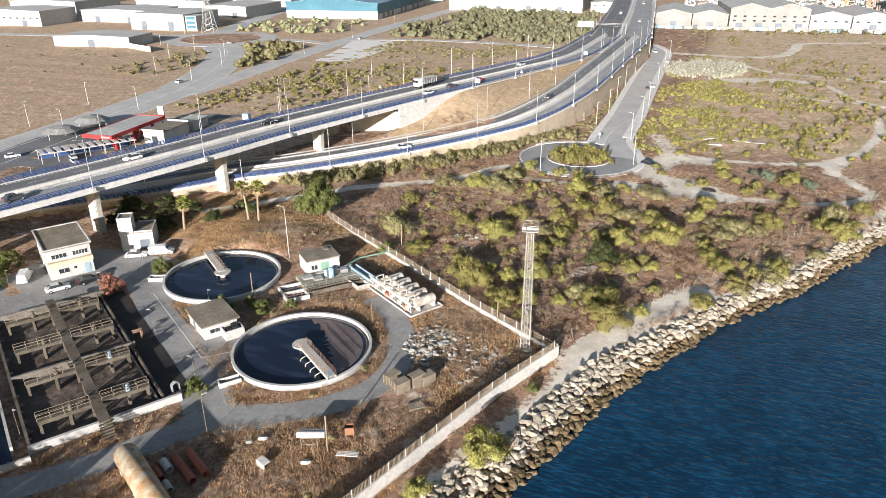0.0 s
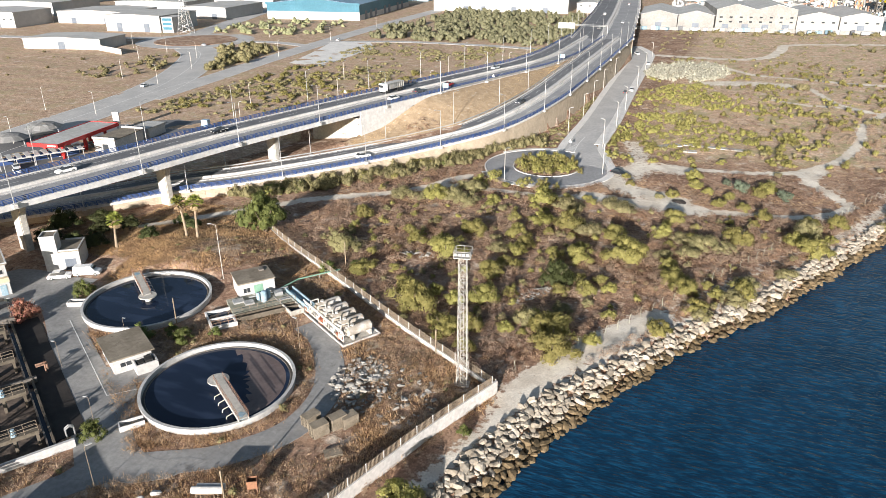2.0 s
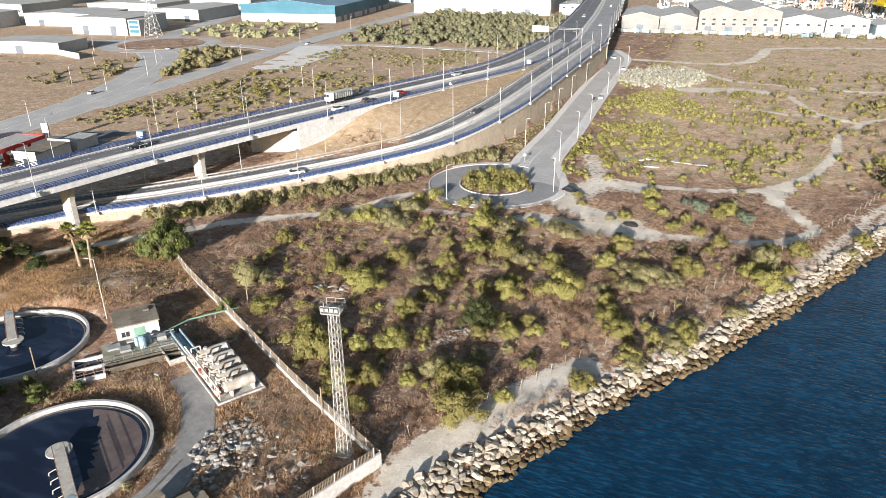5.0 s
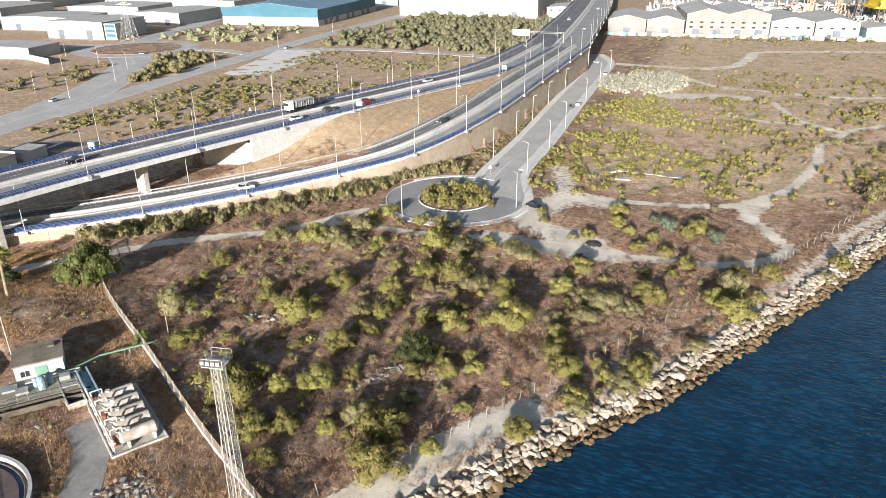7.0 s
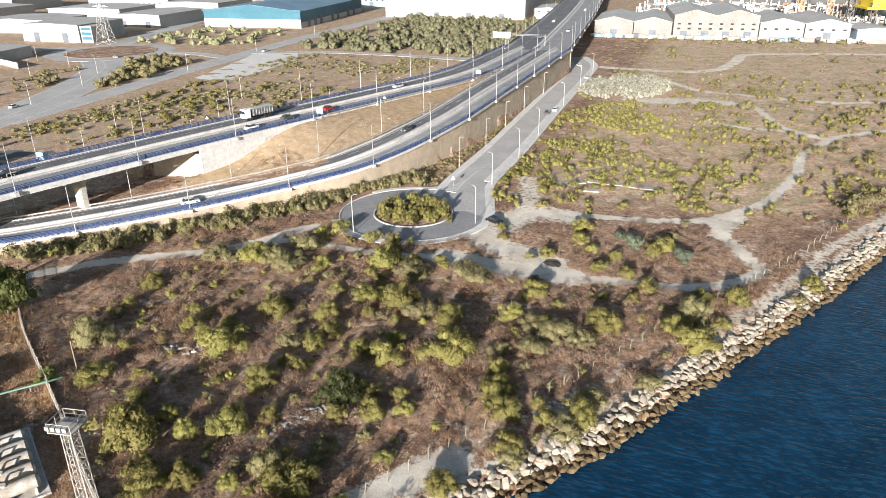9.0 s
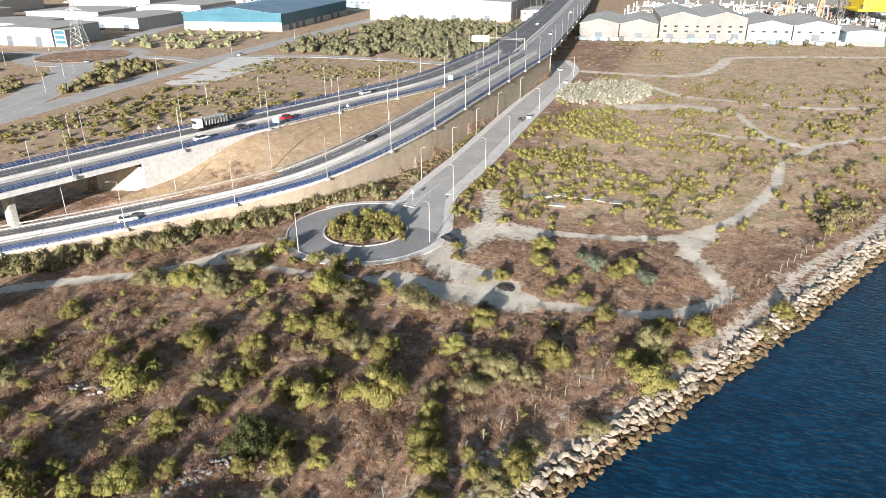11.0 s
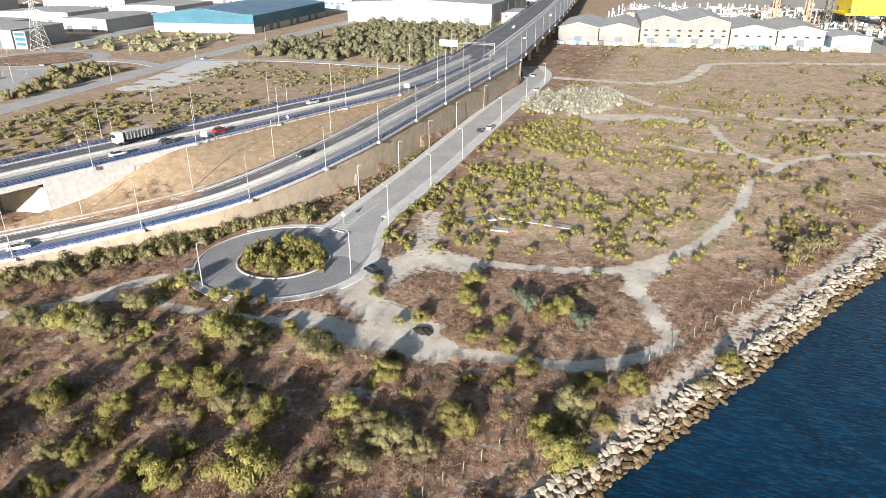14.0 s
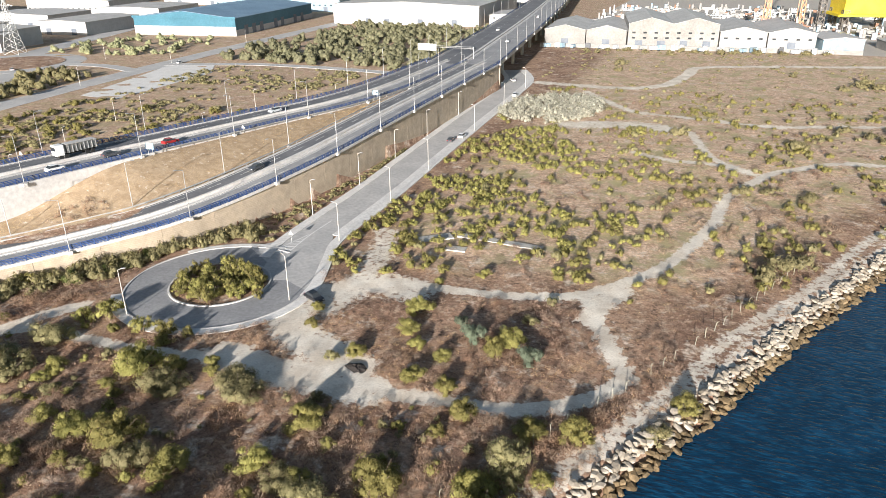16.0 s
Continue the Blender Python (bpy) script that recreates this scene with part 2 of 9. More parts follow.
PAINTS = [paint("white car paint", (0.75, 0.75, 0.74)), paint("silver car paint", (0.5, 0.52, 0.54)), paint("black car paint", (0.015, 0.016, 0.02)),
          paint("dark grey car paint", (0.07, 0.075, 0.085)), paint("red car paint", (0.33, 0.03, 0.03)), paint("blue grey car paint", (0.3, 0.4, 0.5))]


# ---- building blocks ----
def mesh_of(name, verts, faces, material, smooth=False):
    me = bpy.data.meshes.new(name)
    me.from_pydata([tuple(map(float, v)) for v in verts], [], [tuple(map(int, f)) for f in faces])
    me.materials.append(material)
    if smooth:
        me.polygons.foreach_set("use_smooth", [True] * len(me.polygons))
    me.update()
    return me


def part(name, bm, material, parent=None, label="", smooth=False):
    """Links a bmesh as one mesh object, under a thing or a part."""
    bmesh.ops.recalc_face_normals(bm, faces=bm.faces)
    me = bpy.data.meshes.new(name)
    bm.to_mesh(me)
    bm.free()
    me.materials.append(material)
    if smooth:
        me.polygons.foreach_set("use_smooth", [True] * len(me.polygons))
    ob = new(name, me)
    ob.parent = parent
    if label:
        ob["label"] = label
    return ob


def piece(name, me, parent, m=Matrix()):
    """One more object on a shared mesh."""
    ob = new(name, me)
    ob.parent = parent
    ob.matrix_local = m
    return ob


def thing(name, label, category, at=(0, 0, 0), rz=0, group="", kind=""):
    e = new(name)
    e.empty_display_size = 0.5
    e.matrix_world = pose(*at, 0, 0, rz)
    return tagged(e, label, category, group, kind)


def box(bm, x0, y0, z0, x1, y1, z1, bevel=0.0):
    vs = [bm.verts.new((x, y, z)) for z in (z0, z1) for y in (y0, y1) for x in (x0, x1)]
    fs = [bm.faces.new([vs[i] for i in q]) for q in ((0, 2, 3, 1), (4, 5, 7, 6), (0, 1, 5, 4), (2, 6, 7, 3), (0, 4, 6, 2), (1, 3, 7, 5))]
    if bevel:
        es = list({e for f in fs for e in f.edges})
        bmesh.ops.bevel(bm, geom=es, offset=bevel, segments=1, affect="EDGES")
    return bm


def tube(bm, p0, p1, r0, r1=None, n=8):
    """A tapered bar with closed ends."""
    p0, p1 = Vector(p0), Vector(p1)
    r1 = r0 if r1 is None else r1
    d = (p1 - p0).normalized()
    a = d.orthogonal().normalized()
    b = d.cross(a)
    rings = []
    for p, r in ((p0, r0), (p1, r1)):
        rings.append([bm.verts.new(p + r * (math.cos(t) * a + math.sin(t) * b)) for t in [2 * math.pi * i / n for i in range(n)]])
    for i in range(n):
        j = (i + 1) % n
        bm.faces.new((rings[0][i], rings[0][j], rings[1][j], rings[1][i]))
    bm.faces.new(rings[0][::-1])
    bm.faces.new(rings[1])
    return bm


def bars(*runs, r=0.03, n=5):
    bm = bmesh.new()
    for run in runs:
        for p, q in zip(run, run[1:]):
            tube(bm, p, q, r, r, n)
    return bm


def boxes(*bs):
    bm = bmesh.new()
    for b in bs:
        box(bm, *b)
    return bm


def curve(pts, step=2.0):
    """Evenly spaced points on a smooth line through the given ones."""
    p = np.array(pts, float)
    p = np.vstack([2 * p[0] - p[1], p, 2 * p[-1] - p[-2]])
    out = []
    for i in range(1, len(p) - 2):
        t = np.linspace(0, 1, 40, endpoint=False)[:, None]
        a, b, c, d = p[i - 1:i + 3]
        out.append(0.5 * (2 * b + (c - a) * t + (2 * a - 5 * b + 4 * c - d) * t ** 2 + (3 * b - a - 3 * c + d) * t ** 3))
    out = np.vstack(out + [p[-2:-1]])
    s = np.r_[0, np.cumsum(np.linalg.norm(np.diff(out, axis=0), axis=1))]
    u = np.linspace(0, s[-1], max(2, int(s[-1] / step) + 1))
    return np.stack([np.interp(u, s, out[:, k]) for k in range(out.shape[1])], 1)


def leftward(line):
    d = np.gradient(line[:, :2], axis=0)
    d /= np.linalg.norm(d, axis=1)[:, None]
    return np.stack([-d[:, 1], d[:, 0]], 1)


def sweep(name, line, profile, material, parent=None, label=""):
    """A closed section (leftward offset, height) drawn along a line."""
    n = leftward(line)
    k = len(profile)
    v = np.zeros((len(line), k, 3))
    for j, (o, z) in enumerate(profile):
        v[:, j, :2] = line[:, :2] + o * n
        v[:, j, 2] = line[:, 2] + z
    f = []
    for i in range(len(line) - 1):
        for j in range(k):
            a, b = i * k + j, i * k + (j + 1) % k
            f.append((a, b, b + k, a + k))
    f += [tuple(range(k))[::-1], tuple(range((len(line) - 1) * k, len(line) * k))]
    me = mesh_of(name, v.reshape(-1, 3), f, material)
    bm = bmesh.new()
    bm.from_mesh(me)
    bmesh.ops.recalc_face_normals(bm, faces=bm.faces)
    bm.to_mesh(me)
    bm.free()
    ob = new(name, me)
    ob.parent = parent
    if label:
        ob["label"] = label
    return ob


def shifted(line, o, z=0.0):
    out = line.copy()
    out[:, :2] += o * leftward(line)
    out[:, 2] += z
    return out


def strip_box(o0, o1, z0, z1):
    return [(o0, z0), (o1, z0), (o1, z1), (o0, z1)]


def slab(name, outline, z0, z1, material, parent=None, label=""):
    """A flat plate with the given outline."""
    bm = bmesh.new()
    lo = [bm.verts.new((x, y, z0)) for x, y in outline]
    hi = [bm.verts.new((x, y, z1)) for x, y in outline]
    k = len(outline)
    for i in range(k):
        j = (i + 1) % k
        bm.faces.new((lo[i], lo[j], hi[j], hi[i]))
    bmesh.ops.triangulate(bm, faces=[bm.faces.new(lo[::-1]), bm.faces.new(hi)])
    return part(name, bm, material, parent, label)


def ring(cx, cy, r, n=64):
    return [(cx + r * math.cos(2 * math.pi * i / n), cy + r * math.sin(2 * math.pi * i / n)) for i in range(n)]


def near_line(x, y, line):
    """Distance of points from a line, and the height of the line there."""
    best = np.full(x.shape, 1e9)
    zz = np.zeros(x.shape)
    for a, b in zip(line[:-1], line[1:]):
        d = b[:2] - a[:2]
        t = np.clip(((x - a[0]) * d[0] + (y - a[1]) * d[1]) / (d @ d), 0, 1)
        q = np.hypot(x - a[0] - t * d[0], y - a[1] - t * d[1])
        m = q < best
        best[m] = q[m]
        if len(a) > 2:
            zz[m] = (a[2] + t * (b[2] - a[2]))[m]
    return best, zz


def smooth01(v, a, b):
    t = np.clip((v - a) / (b - a), 0, 1)
    return t * t * (3 - 2 * t)

# ---- the lines of the place: roads, tracks and shore ----
RAMP_EDGE = curve([(-215, 45, 1.0), (-175, 80, 1.4), (-150, 104, 1.8), (-130, 125, 2.2), (-117, 141, 2.6), (-105, 152.5, 2.8), (-90, 170, 3.2), (-77, 187, 3.8),
                   (-66, 201, 4.8), (-58, 213, 5.8), (-52.5, 228, 6.9), (-49, 244, 8.0), (-46.5, 265, 9.0), (-45.3, 300, 10.2), (-45, 350, 10.8), (-45.5, 405, 11.0)], 2.0)
HIGH_EDGE = curve([(-160, -20, 12.2), (-141, 36, 12.2), (-126.5, 82, 12.2), (-118.8, 109, 12.2), (-112.9, 132, 12.2), (-107.6, 155.5, 12.2), (-97.6, 190, 12.2), (-93.4, 204, 12.2),
                   (-88.5, 222, 12.0), (-78.5, 257, 11.6), (-72, 281, 11.3), (-66, 303, 11.0), (-62.2, 325, 10.9), (-60.5, 350, 10.9), (-60.5, 405, 11.0)], 2.0)
RAMP_W, HIGH_W = 14.4, 18.4
I_AB = int(np.argmin(np.hypot(HIGH_EDGE[:, 0] + 95.6, HIGH_EDGE[:, 1] - 196.0)))
ABUT = np.array((-95.4, 197.4))
ABUT_T = np.array((0.14, 0.99))
SHORE = curve([(-160, -330), (-100, -150), (-60, -40), (-38, 20), (-31, 40), (-24.6, 59), (-18.3, 76), (-13.0, 92.3), (-3.4, 108.3), (5.4, 122.8), (12.0, 131.6), (19.4, 143.6), (31.2, 165.2), (39.4, 180.8), (48.5, 198.0),
               (64.3, 229.9), (81.2, 260.9), (112.2, 312.9), (165, 420), (225, 560), (270, 700), (340, 900), (900, 1500), (5000, 3500)], 3.0)
TRACKS = [  # line, half width, how bare
    (curve([(-112, 124), (-97, 142), (-86.8, 154), (-79, 159.8), (-71, 165.3), (-64, 172.7), (-59.9, 181), (-55.5, 188)]), 1.7, 1.0),
    (curve([(-62, 174), (-56, 178), (-43.5, 177.3), (-34, 178.2), (-23.9, 179.8), (-12.2, 179.6)]), 1.3, 0.95),
    (curve([(-22, 181.5), (-12, 180), (-2, 180.3), (5, 180.6)]), 4.0, 0.9),
    (curve([(-8, 183), (-1, 184), (6, 181), (12.2, 181.9), (23.4, 183.3), (33.2, 189.1), (37.6, 196.6)]), 1.6, 1.0),
    (curve([(-20, 196), (-14, 190), (-6, 187), (0, 184)]), 4.5, 0.85),
    (curve([(-21, 206), (-8, 214), (8.8, 215), (23.5, 219.3), (30.6, 225.5), (39.5, 239.4), (47.2, 264.8), (49.8, 284), (57.7, 304.2), (62.3, 312.5), (70, 319.8), (78, 326.8), (92, 330), (120, 338)]), 1.5, 1.0),
    (curve([(-17, 204), (-12, 212), (-4, 212)]), 5.0, 0.75),
    (curve([(-14, 200), (-16, 224), (-20, 236)]), 3.2, 0.6),
    (curve([(27, 221), (32.6, 206.8), (37.6, 196.6)]), 1.6, 0.95),
    (curve([(33, 225), (30, 217), (29, 212)]), 2.2, 0.9),
    (curve([(-8, 411), (4.3, 392.5), (16, 378), (31, 374.5), (50, 371), (65, 369), (87, 377), (140, 392)]), 1.7, 0.95),
    (curve([(-33, 426), (3, 424), (21.7, 436.7), (29.8, 468), (34.6, 492), (66.6, 506), (110, 518), (170, 540)]), 3.0, 1.0),
    (curve([(-3, 350), (10, 354), (22, 356), (34, 350)]), 6.0, 0.7),
    (curve([(23, 320.6), (35, 315.5), (46, 315), (58, 308)]), 1.7, 0.75),
    (curve([(38, 351), (41, 338), (44.4, 325), (48.2, 318.3), (57, 309)]), 1.5, 0.85),
    (curve([(-24, 56), (-19, 72), (-15, 84), (-15, 95), (-10, 106), (-4, 117), (2, 126)]), 2.8, 0.9),
    (curve([(2, 126), (14, 146), (24, 162), (33, 174.5)]), 1.4, 0.35),
    (curve([(33, 174.5), (40, 188), (44.6, 197.7), (51.4, 213.7), (59.5, 228), (67, 241.4), (76, 261.7), (105, 315)]), 1.4, 0.62),
]
YARD = [  # the works' asphalt lanes: line, half width
    (curve([(-120, 60, 0), (-109, 76, 0), (-105.5, 86, 0), (-104, 92, 0), (-97, 88.5, 0), (-86, 80.5, 0), (-76, 73, 0), (-66, 66.5, 0), (-59, 61, 0)], 1.5), 3.0),
    (curve([(-95, 20, 0), (-74, 38, 0), (-66, 47, 0), (-61.5, 54.5, 0), (-56, 61.5, 0), (-47, 67, 0), (-41.3, 74, 0), (-40.3, 81.5, 0), (-42.5, 88.5, 0), (-48.5, 96.5, 0), (-54, 100, 0)], 1.5), 2.2),
    (curve([(-109, 92, 0), (-104.5, 95, 0), (-100, 96, 0)], 1.0), 4.2),
]
BAY_LINES = [((-92.5, 86.2), (-80.5, 78.8)), ((-80.5, 78.8), (-69.5, 72.0)), ((-69.5, 72.0), (-66.6, 74.9))]  # in the works yard
CIRCLE = (-38.8, 202.0, 17.4, 9.3)
STREET = curve([(-29.5, 207, 0.03), (-33, 217, 0.03), (-34.6, 228, 0.03), (-35.2, 262, 0.03), (-37, 300, 0.03), (-38.8, 340, 0.03), (-41.2, 400, 0.03), (-44, 430, 0.03), (-54, 455, 0.03)], 2.0)
INDUSTRY_ROADS = [
    (curve([(-190, 60, 0.02), (-206, 135, 0.02), (-214, 185, 0.02), (-224, 238, 0.02), (-245, 290, 0.02), (-276, 340, 0.02), (-300, 362, 0.02)], 4.0), 11.0),
    (curve([(-216, 235, 0.02), (-222, 286, 0.02), (-230, 341, 0.02), (-243, 470, 0.02), (-252, 631, 0.02), (-258, 760, 0.02)], 5.0), 6.5),
    (curve([(-340, 410, 0.02), (-366, 480, 0.02), (-395, 560, 0.02), (-440, 690, 0.02)], 6.0), 8.0),
    (curve([(-312, 392, 0.02), (-270, 400, 0.02), (-236, 392, 0.02)], 5.0), 4.0),
    (curve([(-236, 414, 0.02), (-197, 428.4, 0.02), (-173, 431.3, 0.02), (-140, 431, 0.02), (-106, 427.5, 0.02), (-85, 425, 0.02)], 5.0), 3.6),
    (curve([(-350, 395, 0.02), (-420, 372, 0.02), (-520, 350, 0.02), (-700, 300, 0.02)], 6.0), 5.0),
]
GREEN_HILLS = [(-93, 112, 12, 1.4), (-84, 120, 12, 1.0), (-106, 118, 9, 1.0)]


def ripple(x, y):
    return (np.sin(x * 0.31 + 1.3 * np.sin(y * 0.17)) * np.sin(y * 0.27 + 1.1 * np.sin(x * 0.13)) * 0.12
            + np.sin(x * 0.93 + y * 0.41) * np.sin(y * 0.81 - x * 0.37) * 0.06)


def shore_off(x, y):
    """Metres beyond the top of the bank, towards the sea."""
    xs = np.interp(y, SHORE[:, 1], SHORE[:, 0])
    d = np.full(x.shape, 60.0)
    band = (np.abs(x - xs) < 55) & (y > -100) & (y < 600)
    d[band] = near_line(x[band], y[band], SHORE[(SHORE[:, 1] > -120) & (SHORE[:, 1] < 640)][::2])[0]
    return np.where(x > xs, d, -d)


def bank_slope(y):
    return 0.46 + 0.32 * smooth01(y, 92, 118)


RX, RY = RAMP_EDGE[:, 0], RAMP_EDGE[:, 1]
HX, HY = HIGH_EDGE[:, 0], HIGH_EDGE[:, 1]
RAMP_FAR = shifted(RAMP_EDGE, RAMP_W)
HIGH_FAR = shifted(HIGH_EDGE, HIGH_W)


def land(x, y):
    """The height of the ground."""
    x, y = np.asarray(x, float), np.asarray(y, float)
    h = ripple(x, y)
    for cx, cy, r, up in GREEN_HILLS:
        h = h + up * np.exp(-((x - cx) ** 2 + (y - cy) ** 2) / r ** 2)
    off = shore_off(x, y)
    h = h * smooth01(-off, 0, 3) - 1.3 * bank_slope(y) * np.clip(off - 0.3, 0, 9)
    for line, w in [(l, w) for l, w in YARD] + [(STREET, 9.5)] + [(l, w) for l, w in INDUSTRY_ROADS]:
        box_in = (x > line[:, 0].min() - 15) & (x < line[:, 0].max() + 15) & (y > line[:, 1].min() - 15) & (y < line[:, 1].max() + 15)
        if box_in.any():
            d, _ = near_line(x[box_in], y[box_in], line[::2])
            hb = h[box_in]
            h[box_in] = hb * smooth01(d, w + 0.5, w + 4) - 0.06 * (1 - smooth01(d, w - 0.6, w + 1.0))
    d = np.hypot(x - CIRCLE[0], y - CIRCLE[1])
    h = h * smooth01(d, CIRCLE[2] + 1, CIRCLE[2] + 5) - 0.06 * (1 - smooth01(d, CIRCLE[2] - 0.5, CIRCLE[2] + 2))
    flat = (x > -125) & (x < -38) & (y > 42) & (y < 116)
    h = np.where(flat & (h > 0.3), h, np.where(flat, h * 0.4, h))
    # hollows for the tanks
    for cx, cy in ((-55.9, 79.8), (-84.8, 96.5)):
        d = np.hypot(x - cx, y - cy)
        h = np.where(d < 14, h * smooth01(d, 11.5, 14), h) - 1.6 * (1 - smooth01(d, 9.0, 10.3))
    t = radians(58.8)
    u = (x + 75.2) * math.cos(t) + (y - 44.8) * math.sin(t)
    v = -(x + 75.2) * math.sin(t) + (y - 44.8) * math.cos(t)
    inside = (u > -26) & (u < 23.5) & (v > -4) & (v < 42)
    h = np.where(inside, np.minimum(h, -0.02), h)
    h = np.where((u > 2.0) & (u < 18.3) & (v > 0.9) & (v < 40.0), -1.3, h)
    h = np.where((u > -23.5) & (u < -3.6) & (v > -3.2) & (v < 33.5), -1.3, h)
    # fill under and between the two raised roads
    sel = (y < 406) & (y > 60) & (x < -30) & (x > -230)
    xs, ys, hs = x[sel], y[sel], h[sel]
    rz = np.interp(ys, RY, RAMP_EDGE[:, 2])
    rn = np.interp(ys, RY, RX) - 0.7
    rf = np.interp(ys, RAMP_FAR[:, 1], RAMP_FAR[:, 0])
    hz = np.interp(ys, HY, HIGH_EDGE[:, 2])
    hn = np.interp(ys, HY, HX)
    hf = np.interp(ys, HIGH_FAR[:, 1], HIGH_FAR[:, 0])
    a = (xs - ABUT[0]) * ABUT_T[0] + (ys - ABUT[1]) * ABUT_T[1]
    under = np.where(xs < rf, (rz - 0.3) * np.clip(1 - (rf - xs) / 45, 0, 1) + 0.5 * smooth01(rf - xs, 2, 8) * smooth01(rf - xs, 30, 15), rz - 0.5)
    rise = smooth01(a, 6, 36)
    t = np.clip((rf - xs - 1.5) / np.maximum(rf - hn - 3.0, 0.5), 0, 1)
    between = (rz - 0.2) * (1 - t) + t * ((rz + 0.6) * (1 - rise) + (hz - 0.35) * rise)
    back = np.where(a > 1.7, hz - 0.5, under)
    side = np.maximum(np.where(a > 1.7, hz - 0.5, under) - (hf - xs) * 0.45, 0)
    fill = np.where(xs > rf, rz - 0.5, np.where(xs > hn - 1.4, np.where(ys > 150, between, under), np.where(xs > hf, back, np.maximum(side, np.where(a > 0.6, 0, under * 0)))))
    fill = np.where((ys < 150) & (xs < rf), np.maximum((rz - 0.3) - (rf - xs) * 0.25, 0), fill)
    hs = np.where(xs < rn, np.maximum(fill, hs), hs)
    h[sel] = hs
    return h


def spread(lo, hi, step, out_lo, out_hi):
    """Coordinates close together between lo and hi, ever wider apart outside."""
    mid = list(np.arange(lo, hi + 0.01, step))
    s, v = step, hi
    up = []
    while v < out_hi:
        s *= 1.09
        v += s
        up.append(v)
    s, v = step, lo
    down = []
    while v > out_lo:
        s *= 1.09
        v -= s
        down.append(v)
    return np.array(down[::-1] + mid + up)


def make_ground():
    xs = spread(-135, 120, 1.25, -4000, 4000)
    ys = np.concatenate([spread(38, 330, 1.25, -1500, 330), np.arange(332, 556, 2.4), spread(556, 560, 4.0, 556, 4500)])
    gx, gy = np.meshgrid(xs, ys)
    x, y = gx.ravel(), gy.ravel()
    z = land(x, y)
    nx = len(xs)
    i = np.arange(len(ys) - 1)[:, None] * nx + np.arange(nx - 1)[None, :]
    f = np.stack([i, i + 1, i + nx + 1, i + nx], -1).reshape(-1, 4)
    me = bpy.data.meshes.new("ground")
    me.from_pydata(np.stack([x, y, z], 1), [], f)
    me.polygons.foreach_set("use_smooth", [True] * len(me.polygons))
    # what covers the ground: r bare track, g low green growth and open ground paled for haze, b concrete
    col = np.zeros((len(x), 4), np.float32)
    col[:, 3] = 1
    close = (x > -260) & (x < 260) & (y > 0) & (y < 560)
    xc, yc = x[close], y[close]
    r = np.zeros(len(xc))
    for line, w, bare in TRACKS:
        sub = (xc > line[:, 0].min() - 8) & (xc < line[:, 0].max() + 8) & (yc > line[:, 1].min() - 8) & (yc < line[:, 1].max() + 8)
        d, _ = near_line(xc[sub], yc[sub], line[::2])
        r[sub] = np.maximum(r[sub], bare * (1 - smooth01(d, w * 0.55, w * 1.35)))
    so = shore_off(xc, yc)
    r = np.maximum(r, 0.62 * smooth01(so, -3.6, -1.2)) * (1 - smooth01(so, -0.6, 0.6))
    bank = (xc < np.interp(yc, RAMP_FAR[:, 1], RAMP_FAR[:, 0])) & (xc > np.interp(yc, HY, HX)) & (yc > 190) & (yc < 330)
    r = np.where(bank, 0.1, r)
    col[close, 0] = r
    open_bank = bank * 1.0
    g = smooth01(xc, -28, -5) * smooth01(yc, 215, 240) * smooth01(-so, 8, 25)
    g = np.maximum(g, smooth01(-xc, 62, 75) * smooth01(yc, 230, 260) * 0.8)
    col[close, 1] = np.maximum(g * 0.9, open_bank)
    col[close, 3] = 1 - open_bank
    col[~close, 1] = 0.45
    col[(x < -120) & (y > 150), 1] = 0.5
    col[y > 470, 2] = 0.0
    col[(y > 560) & (x > -60) & (x < 400), 2] = 1.0
    me.color_attributes.new("cover", "FLOAT_COLOR", "POINT").data.foreach_set("color", col.ravel())
    me.materials.append(M["ground"])
    return tagged(new("ground", me), "dry brown scrubland with pale dirt tracks", "ground", kind="structure")


